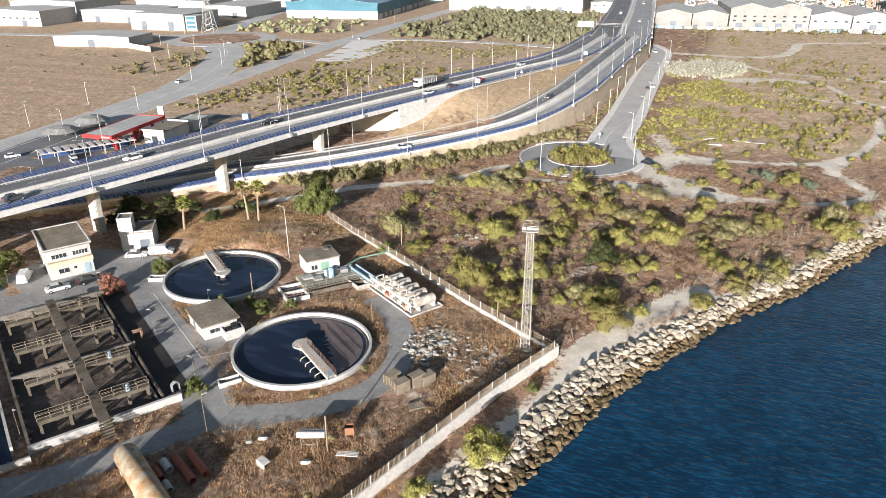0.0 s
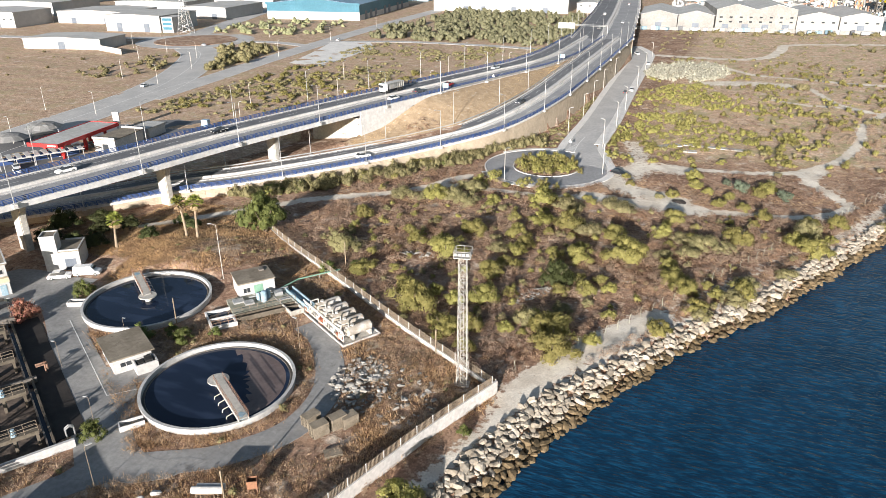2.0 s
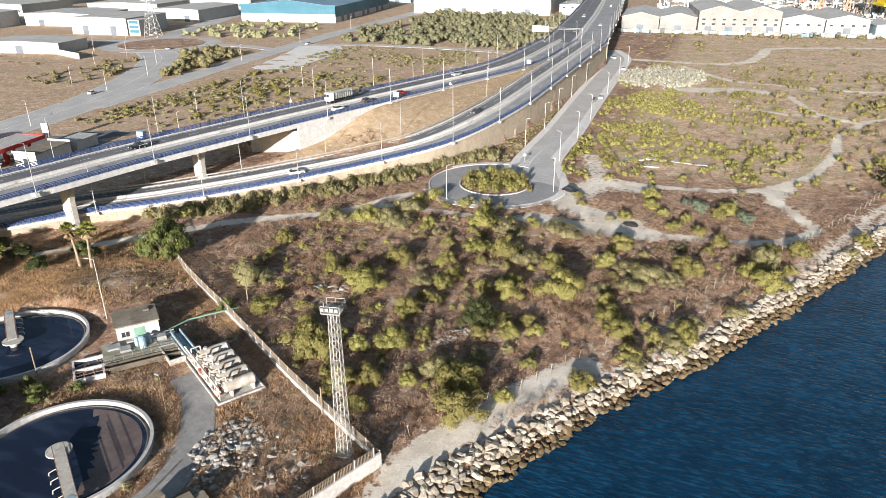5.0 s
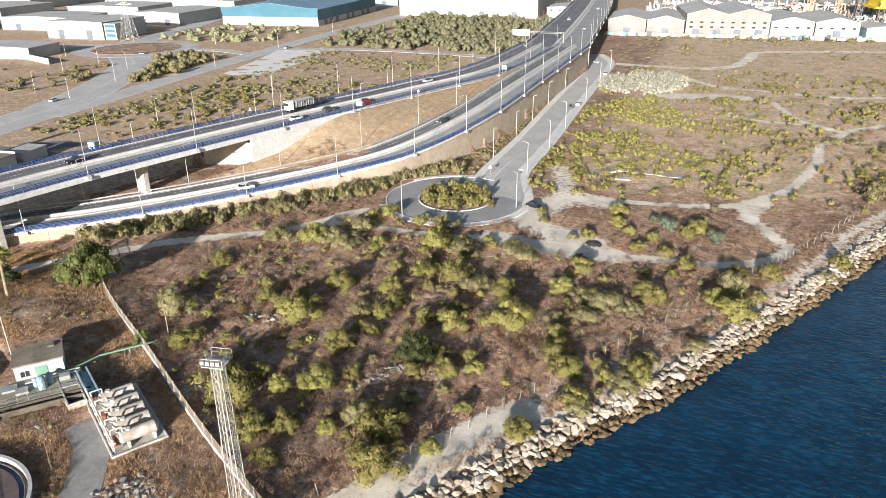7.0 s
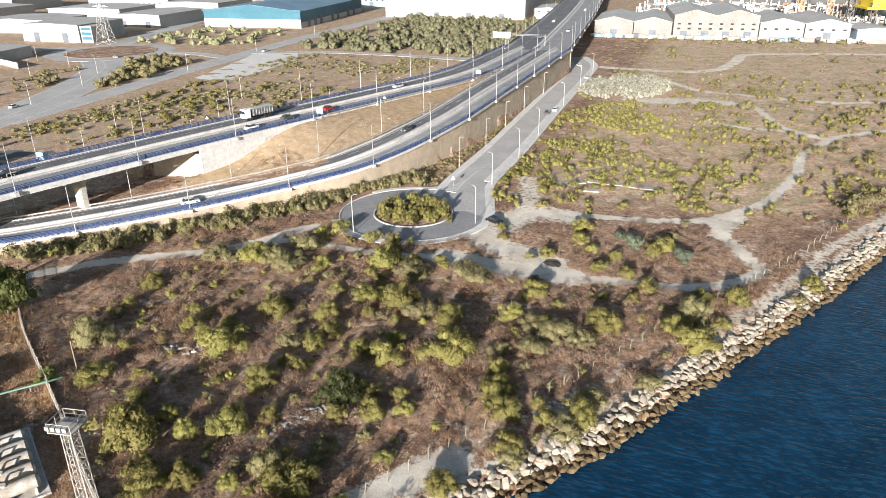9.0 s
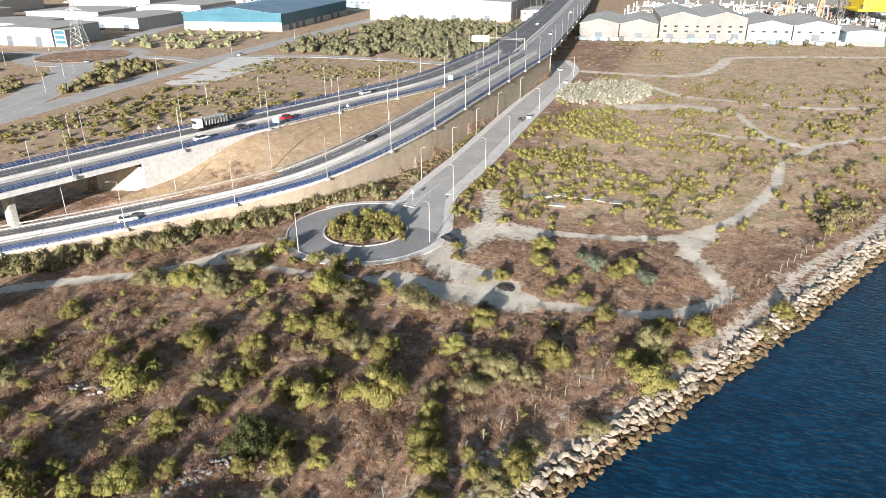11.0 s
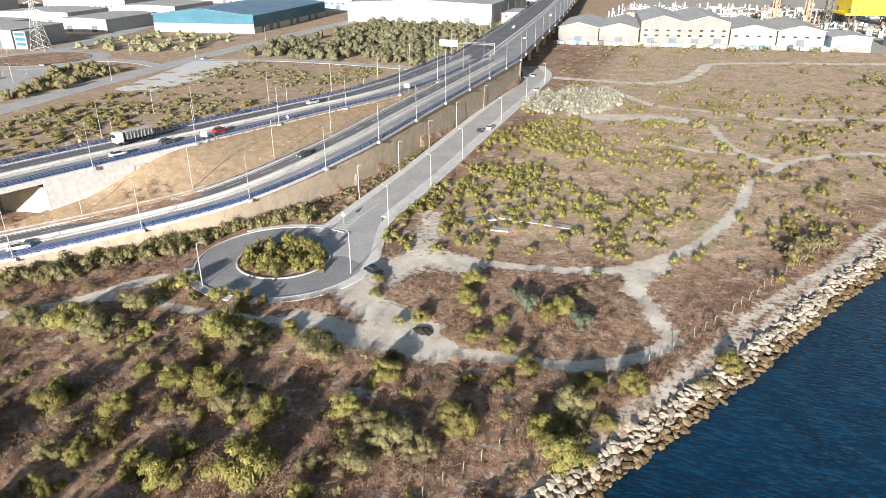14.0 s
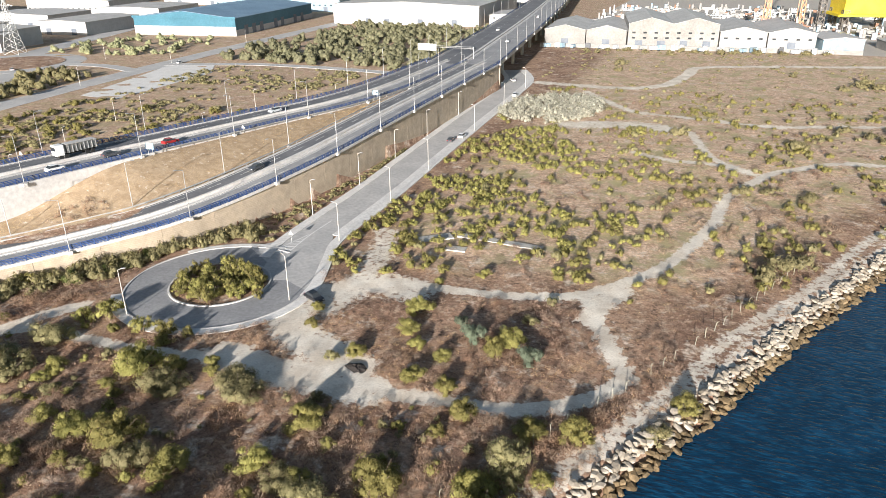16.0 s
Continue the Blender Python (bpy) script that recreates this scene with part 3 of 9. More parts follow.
def ground_mat():
    m = bpy.data.materials.new("dry scrubland soil")
    nt, links, bsdf = nodes_of(m)
    pos = nt.new("ShaderNodeNewGeometry").outputs["Position"]
    at = nt.new("ShaderNodeAttribute")
    at.attribute_name = "cover"
    sep = nt.new("ShaderNodeSeparateColor")
    links.new(at.outputs["Color"], sep.inputs[0])
    n1 = noise_node(nt, links, pos, 0.07, 5)
    n2 = noise_node(nt, links, pos, 0.5, 6, 0.7)
    n3 = noise_node(nt, links, pos, 4.0, 6, 0.7)
    col = mixer(nt, links, stretch(nt, links, n1.outputs[0], 0.4, 0.6), (0.245, 0.152, 0.108), (0.38, 0.25, 0.175))
    col = mixer(nt, links, stretch(nt, links, n2.outputs[0], 0.5, 0.64), col, (0.45, 0.335, 0.245))
    col = mixer(nt, links, stretch(nt, links, n2.outputs[0], 0.46, 0.34), col, (0.13, 0.09, 0.068))
    # open ground turns paler: distance haze is put into the soil colour
    col = mixer(nt, links, stretch(nt, links, sep.outputs[1], 0.05, 0.8), col, mixer(nt, links, stretch(nt, links, n2.outputs[0], 0.36, 0.66), (0.44, 0.305, 0.215), (0.66, 0.505, 0.375)))
    # dust, lichen and bleached bare spots
    n6 = noise_node(nt, links, pos, 0.19, 6, 0.72)
    col = mixer(nt, links, stretch(nt, links, n6.outputs[0], 0.54, 0.66), col, (0.6, 0.51, 0.42))
    col = mixer(nt, links, stretch(nt, links, n6.outputs[0], 0.44, 0.34), col, (0.27, 0.185, 0.13))
    n5 = noise_node(nt, links, pos, 1.3, 6, 0.75)
    col = mixer(nt, links, 0.9, col, mixer(nt, links, stretch(nt, links, n5.outputs[0], 0.36, 0.64), (0.68, 0.66, 0.64), (1.32, 1.3, 1.28)), "MULTIPLY")
    # green growth in patches
    g = nt.new("ShaderNodeMath")
    g.operation = "MULTIPLY"
    links.new(sep.outputs[1], g.inputs[0])
    n4 = noise_node(nt, links, pos, 0.11, 6, 0.7)
    links.new(stretch(nt, links, n4.outputs[0], 0.46, 0.64), g.inputs[1])
    col = mixer(nt, links, g.outputs[0], col, (0.37, 0.33, 0.18))
    # even dry straw on the bank between the roads
    straw = mixer(nt, links, stretch(nt, links, n2.outputs[0], 0.35, 0.65), (0.37, 0.268, 0.17), (0.5, 0.378, 0.255))
    col = mixer(nt, links, at.outputs["Alpha"], straw, col)
    # bare tracks with ragged edges
    s = nt.new("ShaderNodeMath")
    s.operation = "ADD"
    links.new(sep.outputs[0], s.inputs[0])
    k = nt.new("ShaderNodeMapRange")
    k.inputs[3].default_value, k.inputs[4].default_value = -0.55, 0.55
    k.inputs[1].default_value, k.inputs[2].default_value = 0.28, 0.72
    links.new(noise_node(nt, links, pos, 0.8, 5, 0.68).outputs[0], k.inputs[0])
    links.new(k.outputs[0], s.inputs[1])
    pale = mixer(nt, links, stretch(nt, links, n6.outputs[0], 0.35, 0.65), (0.6, 0.52, 0.425), (0.78, 0.715, 0.615))
    col = mixer(nt, links, stretch(nt, links, s.outputs[0], 0.32, 0.62), col, pale)
    col = mixer(nt, links, sep.outputs[2], col, (0.46, 0.42, 0.37))
    v = stretch(nt, links, n3.outputs[0], 0.25, 0.75)
    col = mixer(nt, links, 0.8, col, mixer(nt, links, v, (0.78, 0.78, 0.78), (1.2, 1.2, 1.2)), "MULTIPLY")
    links.new(col, bsdf.inputs["Base Color"])
    bsdf.inputs["Roughness"].default_value = 0.95
    bsdf.inputs["Specular IOR Level"].default_value = 0.1
    b = nt.new("ShaderNodeBump")
    b.inputs["Strength"].default_value, b.inputs["Distance"].default_value = 0.6, 0.05
    links.new(n3.outputs[0], b.inputs["Height"])
    links.new(b.outputs[0], bsdf.inputs["Normal"])
    return m


M["ground"] = ground_mat()
ground = make_ground()


def make_sea():
    xs = spread(-60, 140, 4, -300, 4500)
    ys = spread(0, 300, 4, -1500, 4500)
    gx, gy = np.meshgrid(xs, ys)
    nx = len(xs)
    i = np.arange(len(ys) - 1)[:, None] * nx + np.arange(nx - 1)[None, :]
    f = np.stack([i, i + 1, i + nx + 1, i + nx], -1).reshape(-1, 4)
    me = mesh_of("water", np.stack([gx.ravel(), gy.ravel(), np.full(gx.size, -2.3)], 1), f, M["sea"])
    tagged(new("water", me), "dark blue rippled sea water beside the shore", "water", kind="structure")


make_sea()


# ---- streets on the ground ----
def marks(name, line, o, parent, dash=2.0, gap=3.0, w=0.12, z=0.004):
    """A row of painted dashes; gap 0 gives an unbroken line."""
    if not gap:
        return sweep(name, shifted(line, o, z), strip_box(-w / 2, w / 2, 0, 0.006), M["white_paint"], parent)
    fine = curve(shifted(line, o, z), 0.5)
    v, f = [], []
    a, b = int(dash / 0.5), int((dash + gap) / 0.5)
    n = leftward(fine)
    for i in range(0, len(fine) - a, b):
        p, q = fine[i], fine[i + a]
        k = len(v)
        for e, nn in ((p, n[i]), (q, n[i + a])):
            v += [(e[0] - nn[0] * w / 2, e[1] - nn[1] * w / 2, e[2] + 0.006), (e[0] + nn[0] * w / 2, e[1] + nn[1] * w / 2, e[2] + 0.006)]
        f.append((k, k + 1, k + 3, k + 2))
    ob = new(name, mesh_of(name, v, f, M["white_paint"]))
    ob.parent = parent
    return ob


def make_street():
    road = thing("road", "grey asphalt street ending in a turning circle", "road", kind="structure")
    cx, cy, ro, ri = CIRCLE
    bm = bmesh.new()
    n = 72
    rings = [[bm.verts.new((cx + r * math.cos(2 * math.pi * i / n), cy + r * math.sin(2 * math.pi * i / n), z)) for i in range(n)] for r, z in ((ri - 0.2, -0.3), (ri - 0.2, 0.04), (ro, 0.04), (ro, -0.3))]
    for a, b in zip(rings, rings[1:]):
        for i in range(n):
            j = (i + 1) % n
            bm.faces.new((a[i], a[j], b[j], b[i]))
    part("carriageway", bm, M["asphalt"], road)
    sweep("carriageway", STREET, strip_box(-4.0, 4.0, -0.3, 0.018), M["old_asphalt"], road)
    marks("lane_mark", STREET[12:], 0.0, road, 2.0, 4.0)
    kerb = thing("kerb", "pale concrete kerb round the turning circle", "kerb", kind="structure")
    for r, a0, a1, w, z in ((ri, 0, 360, 0.35, 0.2), (ro, 75, 366, 0.3, 0.16)):
        arc = np.array([(cx + r * math.cos(radians(t)), cy + r * math.sin(radians(t)), 0.04) for t in np.arange(a0, a1 + 0.1, 3)])
        sweep("kerb_run", arc, strip_box(-w / 2, w / 2, -0.2, z), M["pale_concrete"], kerb)
    pave = thing("pavement", "pale concrete pavement along the street", "pavement", kind="structure")
    arc = np.array([(cx + ro * math.cos(radians(t)), cy + ro * math.sin(radians(t)), 0.04) for t in np.arange(215, 366, 3)])
    sweep("paving", arc, strip_box(-1.9, -0.17, -0.3, 0.12), M["pavement"], pave)
    sweep("paving", STREET[5:], strip_box(4.0, 6.3, -0.3, 0.14), M["pavement"], pave)
    sweep("paving", STREET[12:], strip_box(-7.6, -4.0, -0.3, 0.14), M["pavement"], pave)
    sweep("paving", curve([(-19.6, 203.2, 0.03), (-20.3, 208, 0.03), (-22.3, 214, 0.03), (-24.6, 220.5, 0.03), (-26.5, 226, 0.03), (-27.1, 231.2, 0.03)], 1.0), strip_box(0, 2.3, -0.3, 0.13), M["pavement"], pave)
    slab("carriageway", [(-22.0, 205), (-23.6, 212), (-25.8, 218), (-28.0, 224), (-29.3, 228), (-30.6, 231), (-39, 231), (-39.4, 224), (-44, 218.6), (-37, 214), (-29, 208)], -0.3, 0.043, M["old_asphalt"], road)
    arc = np.array([(cx + ro * math.cos(radians(t)), cy + ro * math.sin(radians(t)), 0.04) for t in np.arange(82, 150, 3)])
    sweep("paving", arc, strip_box(-1.5, -0.17, -0.3, 0.12), M["pavement"], pave)
    # hatched splitter island at the mouth of the street
    hatch = thing("road_marking", "white painted hatched triangle at the street mouth", "road marking", kind="structure")
    for i in range(6):
        t = i / 6
        w = 3.0 * (1 - t)
        bm = bmesh.new()
        x, y = -36.4 + 0.15 * i, 218.2 + 1.5 * i
        vs = [bm.verts.new(p) for p in ((x - w / 2, y, 0.05), (x + w / 2, y + 0.5, 0.05), (x + w / 2, y + 1.0, 0.05), (x - w / 2, y + 0.5, 0.05))]
        bm.faces.new(vs)
        part("stripe", bm, M["white_paint"], hatch)
    sweep("stripe", curve([(-38.2, 217.6, 0.046), (-35.8, 229, 0.046)], 1.0), strip_box(-0.12, 0.12, 0, 0.006), M["white_paint"], hatch)
    sweep("stripe", curve([(-34.6, 218.2, 0.046), (-35.4, 229, 0.046), (-35.2, 238, 0.046)], 1.0), strip_box(-0.12, 0.12, 0, 0.006), M["white_paint"], hatch)


make_street()


def make_yard():
    yard = thing("yard_road", "worn grey asphalt lanes round the treatment tanks", "road", kind="structure")
    for k, (line, w) in enumerate(YARD):
        sweep("lane", line, strip_box(-w, w, -0.35, 0.02 + 0.008 * k), M["yard_asphalt"], yard)
    slab("lane", [(-60.5, 66.5), (-63.3, 70.6), (-66.5, 74.7), (-70.6, 77.9), (-73, 76.2), (-84.5, 83.0), (-90.8, 87.2), (-92.5, 84), (-84, 78.5), (-66, 66.5)], -0.3, 0.052, M["yard_asphalt"], yard)
    slab("lane", [(-66.5, 66.0), (-62.6, 64.9), (-61.2, 62.5), (-62.2, 56.9), (-57.5, 58.3), (-52.5, 59.8), (-49.4, 62.0), (-46.9, 66.4), (-49.6, 66.0), (-52.5, 64.2), (-54.5, 64.2), (-57.2, 65.2), (-59.3, 66.6), (-61.4, 68.6), (-63.2, 71.0)], -0.3, 0.045, M["yard_asphalt"], yard)
    slab("lane", [(-77.5, 77.5), (-71.8, 73.2), (-66.5, 77.2), (-68.3, 79.5), (-73, 77.8)], -0.3, 0.056, M["yard_asphalt"], yard)
    slab("lane", [(-124, 74), (-113, 66), (-108, 74), (-103.5, 82), (-101.5, 91), (-104, 98), (-111, 100), (-119, 98), (-125, 88)], -0.3, 0.041, M["yard_asphalt"], yard)
    slab("lane", [(-119, 83), (-112, 79.5), (-106.5, 84), (-109, 92), (-112, 89)], -0.3, 0.05, M["yard_asphalt"], yard)


make_yard()
yard_marks = thing("road_marking", "thin white painted bay lines on the yard asphalt", "road marking", kind="structure")
for a, b in BAY_LINES:
    sweep("line", curve([(*a, 0.075), (*b, 0.075)], 1.0), strip_box(-0.07, 0.07, 0, 0.006), M["white_paint"], yard_marks)


def make_industry_roads():
    for k, (line, w) in enumerate(INDUSTRY_ROADS):
        r = thing("road", "grey asphalt road through the industrial estate", "road", kind="structure")
        sweep("carriageway", line, strip_box(-w, w, -0.3, 0.02 + 0.01 * k), M["old_asphalt"], r)
        if k == 0:
            marks("lane_mark", shifted(line, 0, 0.03), 0, r, gap=0, w=0.3)
        marks("lane_mark", shifted(line, 0, 0.03 + 0.01 * k), w - 0.6, r, gap=0, w=0.25)
        marks("lane_mark", shifted(line, 0, 0.03 + 0.01 * k), 0.6 - w, r, gap=0, w=0.25)
    r = thing("road", "asphalt roundabout ringed by kerbs", "road", kind="structure")
    slab("carriageway", ring(-321, 390, 37, 48), -0.3, 0.075, M["old_asphalt"], r)
    slab("traffic_island", ring(-321, 390, 26, 48), -0.3, 0.25, M["ground"], r)
    p = thing("road", "empty pale concrete lot among dry scrub", "paved lot", kind="structure")
    slab("paving", [(-212, 333), (-191, 331), (-193, 368), (-195, 399), (-212, 424), (-234, 415), (-222, 375)], -0.3, 0.06, M["pavement"], p)


make_industry_roads()


# ---- the raised roads ----
def along(line):
    return np.r_[0, np.cumsum(np.linalg.norm(np.diff(line[:, :2], axis=0), axis=1))]


def at_step(line, step, first=0.0):
    s = along(line)
    u = np.arange(first, s[-1], step)
    pts = np.stack([np.interp(u, s, line[:, k]) for k in range(3)], 1)
    n = leftward(line)
    ang = np.degrees(np.interp(u, s, np.unwrap(np.arctan2(-n[:, 0], n[:, 1]))))
    return pts, ang


def rail_post_mesh():
    bm = bmesh.new()
    box(bm, -0.1, -0.11, 0, 0.1, 0.11, 1.1)
    box(bm, -0.14, -0.14, 0, 0.14, 0.14, 0.05)
    box(bm, -0.05, 0.08, 0.85, 0.05, 0.16, 1.0)
    me = bpy.data.meshes.new("post")
    bmesh.ops.recalc_face_normals(bm, faces=bm.faces)
    bm.to_mesh(me)
    bm.free()
    me.materials.append(M["blue_rail"])
    return me


POST = rail_post_mesh()


def blue_rail(line, label, step=2.4):
    rail = thing("guard_rail", label, "guard rail", kind="structure")
    for z0, z1, w in ((0.94, 1.1, 0.12), (0.62, 0.78, 0.09), (0.34, 0.5, 0.09), (0.08, 0.2, 0.09)):
        sweep("bar", line, strip_box(-w / 2, w / 2, z0, z1), M["blue_rail"], rail)
    pts, ang = at_step(line, step)
    for p, a in zip(pts, ang):
        piece("post", POST, rail, pose(*p, 0, 0, a))
    return rail


BEAM = [(-0.04, 0.35), (0.04, 0.38), (0.0, 0.45), (0.05, 0.53), (0.0, 0.6), (0.04, 0.68), (-0.04, 0.7)]


def w_post_mesh():
    bm = bmesh.new()
    box(bm, -0.05, -0.06, -0.2, 0.05, 0.06, 0.7)
    me = bpy.data.meshes.new("post")
    bm.to_mesh(me)
    bm.free()
    me.materials.append(M["galvanised"])
    return me


W_POST = w_post_mesh()


def steel_beam(line, label, step=4.0):
    rail = thing("crash_barrier", label, "crash barrier", kind="structure")
    sweep("beam", line, [(o * 1.0, z) for o, z in BEAM], M["galvanised"], rail)
    pts, ang = at_step(line, step)
    for p, a in zip(pts, ang):
        piece("post", W_POST, rail, pose(*p, 0, 0, a))


def carriageways(line, width, label, deck_to=None):
    """Two dark carriageways with a pale concrete strip between them."""
    road = thing("road", label, "road", kind="structure")
    mid = width / 2 + 0.2
    sweep("carriageway", line, strip_box(0.5, mid - 1.5, -0.5, 0.0), M["asphalt"], road)
    sweep("carriageway", line, strip_box(mid + 1.5, width - 0.5, -0.5, 0.0), M["asphalt_dark"], road)
    sweep("central_strip", line, [(mid - 1.5, -0.5), (mid + 1.5, -0.5), (mid + 1.5, 0.14), (mid + 0.35, 0.18), (mid + 0.3, 0.75), (mid - 0.3, 0.75), (mid - 0.35, 0.18), (mid - 1.5, 0.14)], M["pale_concrete"], road)
    sweep("edge_kerb", line, strip_box(-0.1, 0.5, -0.5, 0.22), M["pale_concrete"], road)
    sweep("edge_kerb", line, strip_box(width - 0.5, width + 0.1, -0.5, 0.22), M["pale_concrete"], road)
    for o in (1.1, mid - 1.9, mid + 1.9, width - 1.1):
        marks("lane_mark", line, o, road, gap=0, w=0.2)
    for o in ((0.5 + mid - 1.5) / 2, (mid + 1.5 + width - 0.5) / 2):
        marks("lane_mark", line, o, road, 4.0, 6.0, 0.16)
    return road


high = carriageways(HIGH_EDGE, HIGH_W, "raised dual carriageway on a concrete viaduct")
ramp = carriageways(RAMP_EDGE, RAMP_W, "curving slip road climbing behind a retaining wall")

s_high = along(HIGH_EDGE)
i_ab = I_AB
BRIDGE = HIGH_EDGE[:i_ab + 2]


def make_bridge():
    b = thing("bridge", "long pale concrete viaduct on flared piers", "bridge", kind="structure")
    w = HIGH_W
    sweep("deck", BRIDGE, [(-0.25, -0.02), (w + 0.25, -0.02), (w + 0.25, -0.75), (w - 2.6, -1.15), (w - 4.2, -2.0), (4.2, -2.0), (2.6, -1.15), (-0.25, -0.75)], M["concrete"], b)
    sweep("fascia", BRIDGE, [(-0.42, -0.95), (-0.1, -0.95), (-0.1, 0.24), (-0.42, 0.24)], M["fascia"], b, "bright concrete edge beam")
    sweep("fascia", BRIDGE, [(w + 0.1, -0.85), (w + 0.42, -0.85), (w + 0.42, 0.24), (w + 0.1, 0.24)], M["pale_concrete"], b)
    # piers, flared towards the deck
    for px, py in ((-135, 72), (-124.9, 105.4), (-117.2, 138.6), (-110.6, 171.2)):
        n = leftward(BRIDGE)
        i = int(np.argmin(np.hypot(BRIDGE[:, 0] + 6.4 * n[:, 0] - px, BRIDGE[:, 1] + 6.4 * n[:, 1] - py)))
        c = BRIDGE[i, :2] + 6.4 * n[i]
        a = math.atan2(n[i, 1], n[i, 0])
        z0 = float(land(np.array([c[0]]), np.array([c[1]]))[0]) - 1.0
        bm = bmesh.new()
        rows = []
        for z, hw in ((z0, 1.75), (10.2 - 3.5, 1.75), (10.2 - 1.4, 2.15), (10.25, 3.2)):
            rows.append([bm.verts.new((sx * hw, sy * 0.75, z)) for sx, sy in ((-1, -1), (1, -1), (1, 1), (-1, 1))])
        for lo, hi in zip(rows, rows[1:]):
            for k in range(4):
                bm.faces.new((lo[k], lo[(k + 1) % 4], hi[(k + 1) % 4], hi[k]))
        bm.faces.new(rows[0][::-1])
        bm.faces.new(rows[-1])
        bmesh.ops.bevel(bm, geom=[e for e in bm.edges if abs(e.verts[0].co.z - e.verts[1].co.z) > 0.3], offset=0.18, segments=2, affect="EDGES")
        ob = part("pier", bm, M["concrete"], b)
        ob.matrix_world = Matrix.Translation((*c, 0)) @ Matrix.Rotation(a, 4, "Z")
    # abutment: front wall across the road and a wing wall along the near edge
    n = np.array((-0.99, 0.14))
    t = np.array((0.14, 0.99))
    p0 = ABUT
    bm = bmesh.new()

    def wall(p, q, th, z0, z1):
        d = (q - p) / np.linalg.norm(q - p)
        m = np.array((-d[1], d[0])) * th
        lo = [bm.verts.new((*v, z0)) for v in (p, q, q + m, p + m)]
        hi = [bm.verts.new((*v, z1)) for v in (p, q, q + m, p + m)]
        for k in range(4):
            bm.faces.new((lo[k], lo[(k + 1) % 4], hi[(k + 1) % 4], hi[k]))
        bm.faces.new(lo[::-1])
        bm.faces.new(hi)

    wall(p0 - 0.5 * n - 0.3 * t, p0 + (w + 0.5) * n - 0.3 * t, -3.4, 0.5, 10.15)
    part("abutment", bm, M["concrete"], b)
    wing = HIGH_EDGE[i_ab:i_ab + 22]
    sweep("wing_wall", wing, [(-0.5, -9.5), (0.05, -9.5), (0.05, 0.2), (-0.5, 0.2)], M["fascia"], b)


make_bridge()

# retaining wall of the slip road, in cast panels with open joints
def make_retaining_wall():
    w = thing("retaining_wall", "tan patterned concrete retaining wall under the slip road", "retaining wall", kind="structure")
    line = RAMP_EDGE[:]
    z = line[:, 2]
    n = leftward(line)
    s = along(line)
    cut = np.arange(0, s[-1], 12.0)
    for a, b in zip(cut, np.r_[cut[1:], s[-1]]):
        u = np.linspace(a + 0.03, b - 0.03, 7)
        p = np.stack([np.interp(u, s, line[:, k]) for k in range(3)], 1)
        m = leftward(p)
        v, f = [], []
        for (x, y, zz), (mx, my) in zip(p, m):
            v += [(x, y, -1.0), (x + 0.8 * mx, y + 0.8 * my, -1.0), (x + 0.8 * mx, y + 0.8 * my, zz - 0.3), (x, y, zz - 0.3)]
        for i in range(6):
            for j in range(4):
                q, r = i * 4 + j, i * 4 + (j + 1) % 4
                f.append((q, r, r + 4, q + 4))
        f += [(3, 2, 1, 0), (24, 25, 26, 27)]
        ob = new("panel", mesh_of("panel", v, f, M["block_wall"]))
        ob.parent = w
    sweep("coping", line, [(-0.55, -0.42), (0.6, -0.42), (0.6, 0.18), (-0.55, 0.18)], M["pale_concrete"], w)


def block_wall_mat():
    m = bpy.data.materials.new("tan patterned wall blocks")
    nt, links, bsdf = nodes_of(m)
    geo = nt.new("ShaderNodeNewGeometry")
    pos = geo.outputs["Position"]
    sepx = nt.new("ShaderNodeSeparateXYZ")
    links.new(pos, sepx.inputs[0])
    add = nt.new("ShaderNodeMath")
    add.operation = "MULTIPLY_ADD"
    links.new(sepx.outputs[1], add.inputs[0])
    add.inputs[1].default_value = 1.15
    links.new(sepx.outputs[0], add.inputs[2])
    comb = nt.new("ShaderNodeCombineXYZ")
    links.new(add.outputs[0], comb.inputs[0])
    links.new(sepx.outputs[2], comb.inputs[1])
    br = nt.new("ShaderNodeTexBrick")
    br.inputs["Scale"].default_value = 1.0
    br.inputs["Brick Width"].default_value, br.inputs["Row Height"].default_value = 0.8, 0.4
    br.inputs["Mortar Size"].default_value = 0.045
    br.inputs["Color1"].default_value = (0.47, 0.385, 0.29, 1)
    br.inputs["Color2"].default_value = (0.5, 0.415, 0.315, 1)
    br.inputs["Mortar"].default_value = (0.425, 0.345, 0.258, 1)
    links.new(comb.outputs[0], br.inputs["Vector"])
    n1 = noise_node(nt, links, pos, 0.4, 6, 0.7)
    col = mixer(nt, links, 0.7, br.outputs[0], mixer(nt, links, stretch(nt, links, n1.outputs[0], 0.3, 0.7), (0.72, 0.72, 0.72), (1.15, 1.15, 1.15)), "MULTIPLY")
    links.new(col, bsdf.inputs["Base Color"])
    bsdf.inputs["Roughness"].default_value = 0.9
    b = nt.new("ShaderNodeBump")
    b.inputs["Strength"].default_value, b.inputs["Distance"].default_value = 0.6, 0.05
    b.invert = True
    links.new(br.outputs["Fac"], b.inputs["Height"])
    links.new(b.outputs[0], bsdf.inputs["Normal"])
    return m


M["block_wall"] = block_wall_mat()
make_retaining_wall()

# the merged road goes on over a second viaduct
FAR_R = curve([(-45.5, 400, 11.0), (-48, 425, 11.2), (-53, 470, 11.6), (-61, 540, 12.0), (-74, 640, 12.3), (-91, 760, 12.4), (-120, 960, 12.4), (-170, 1300, 12)], 6.0)
FAR_W = 31.0


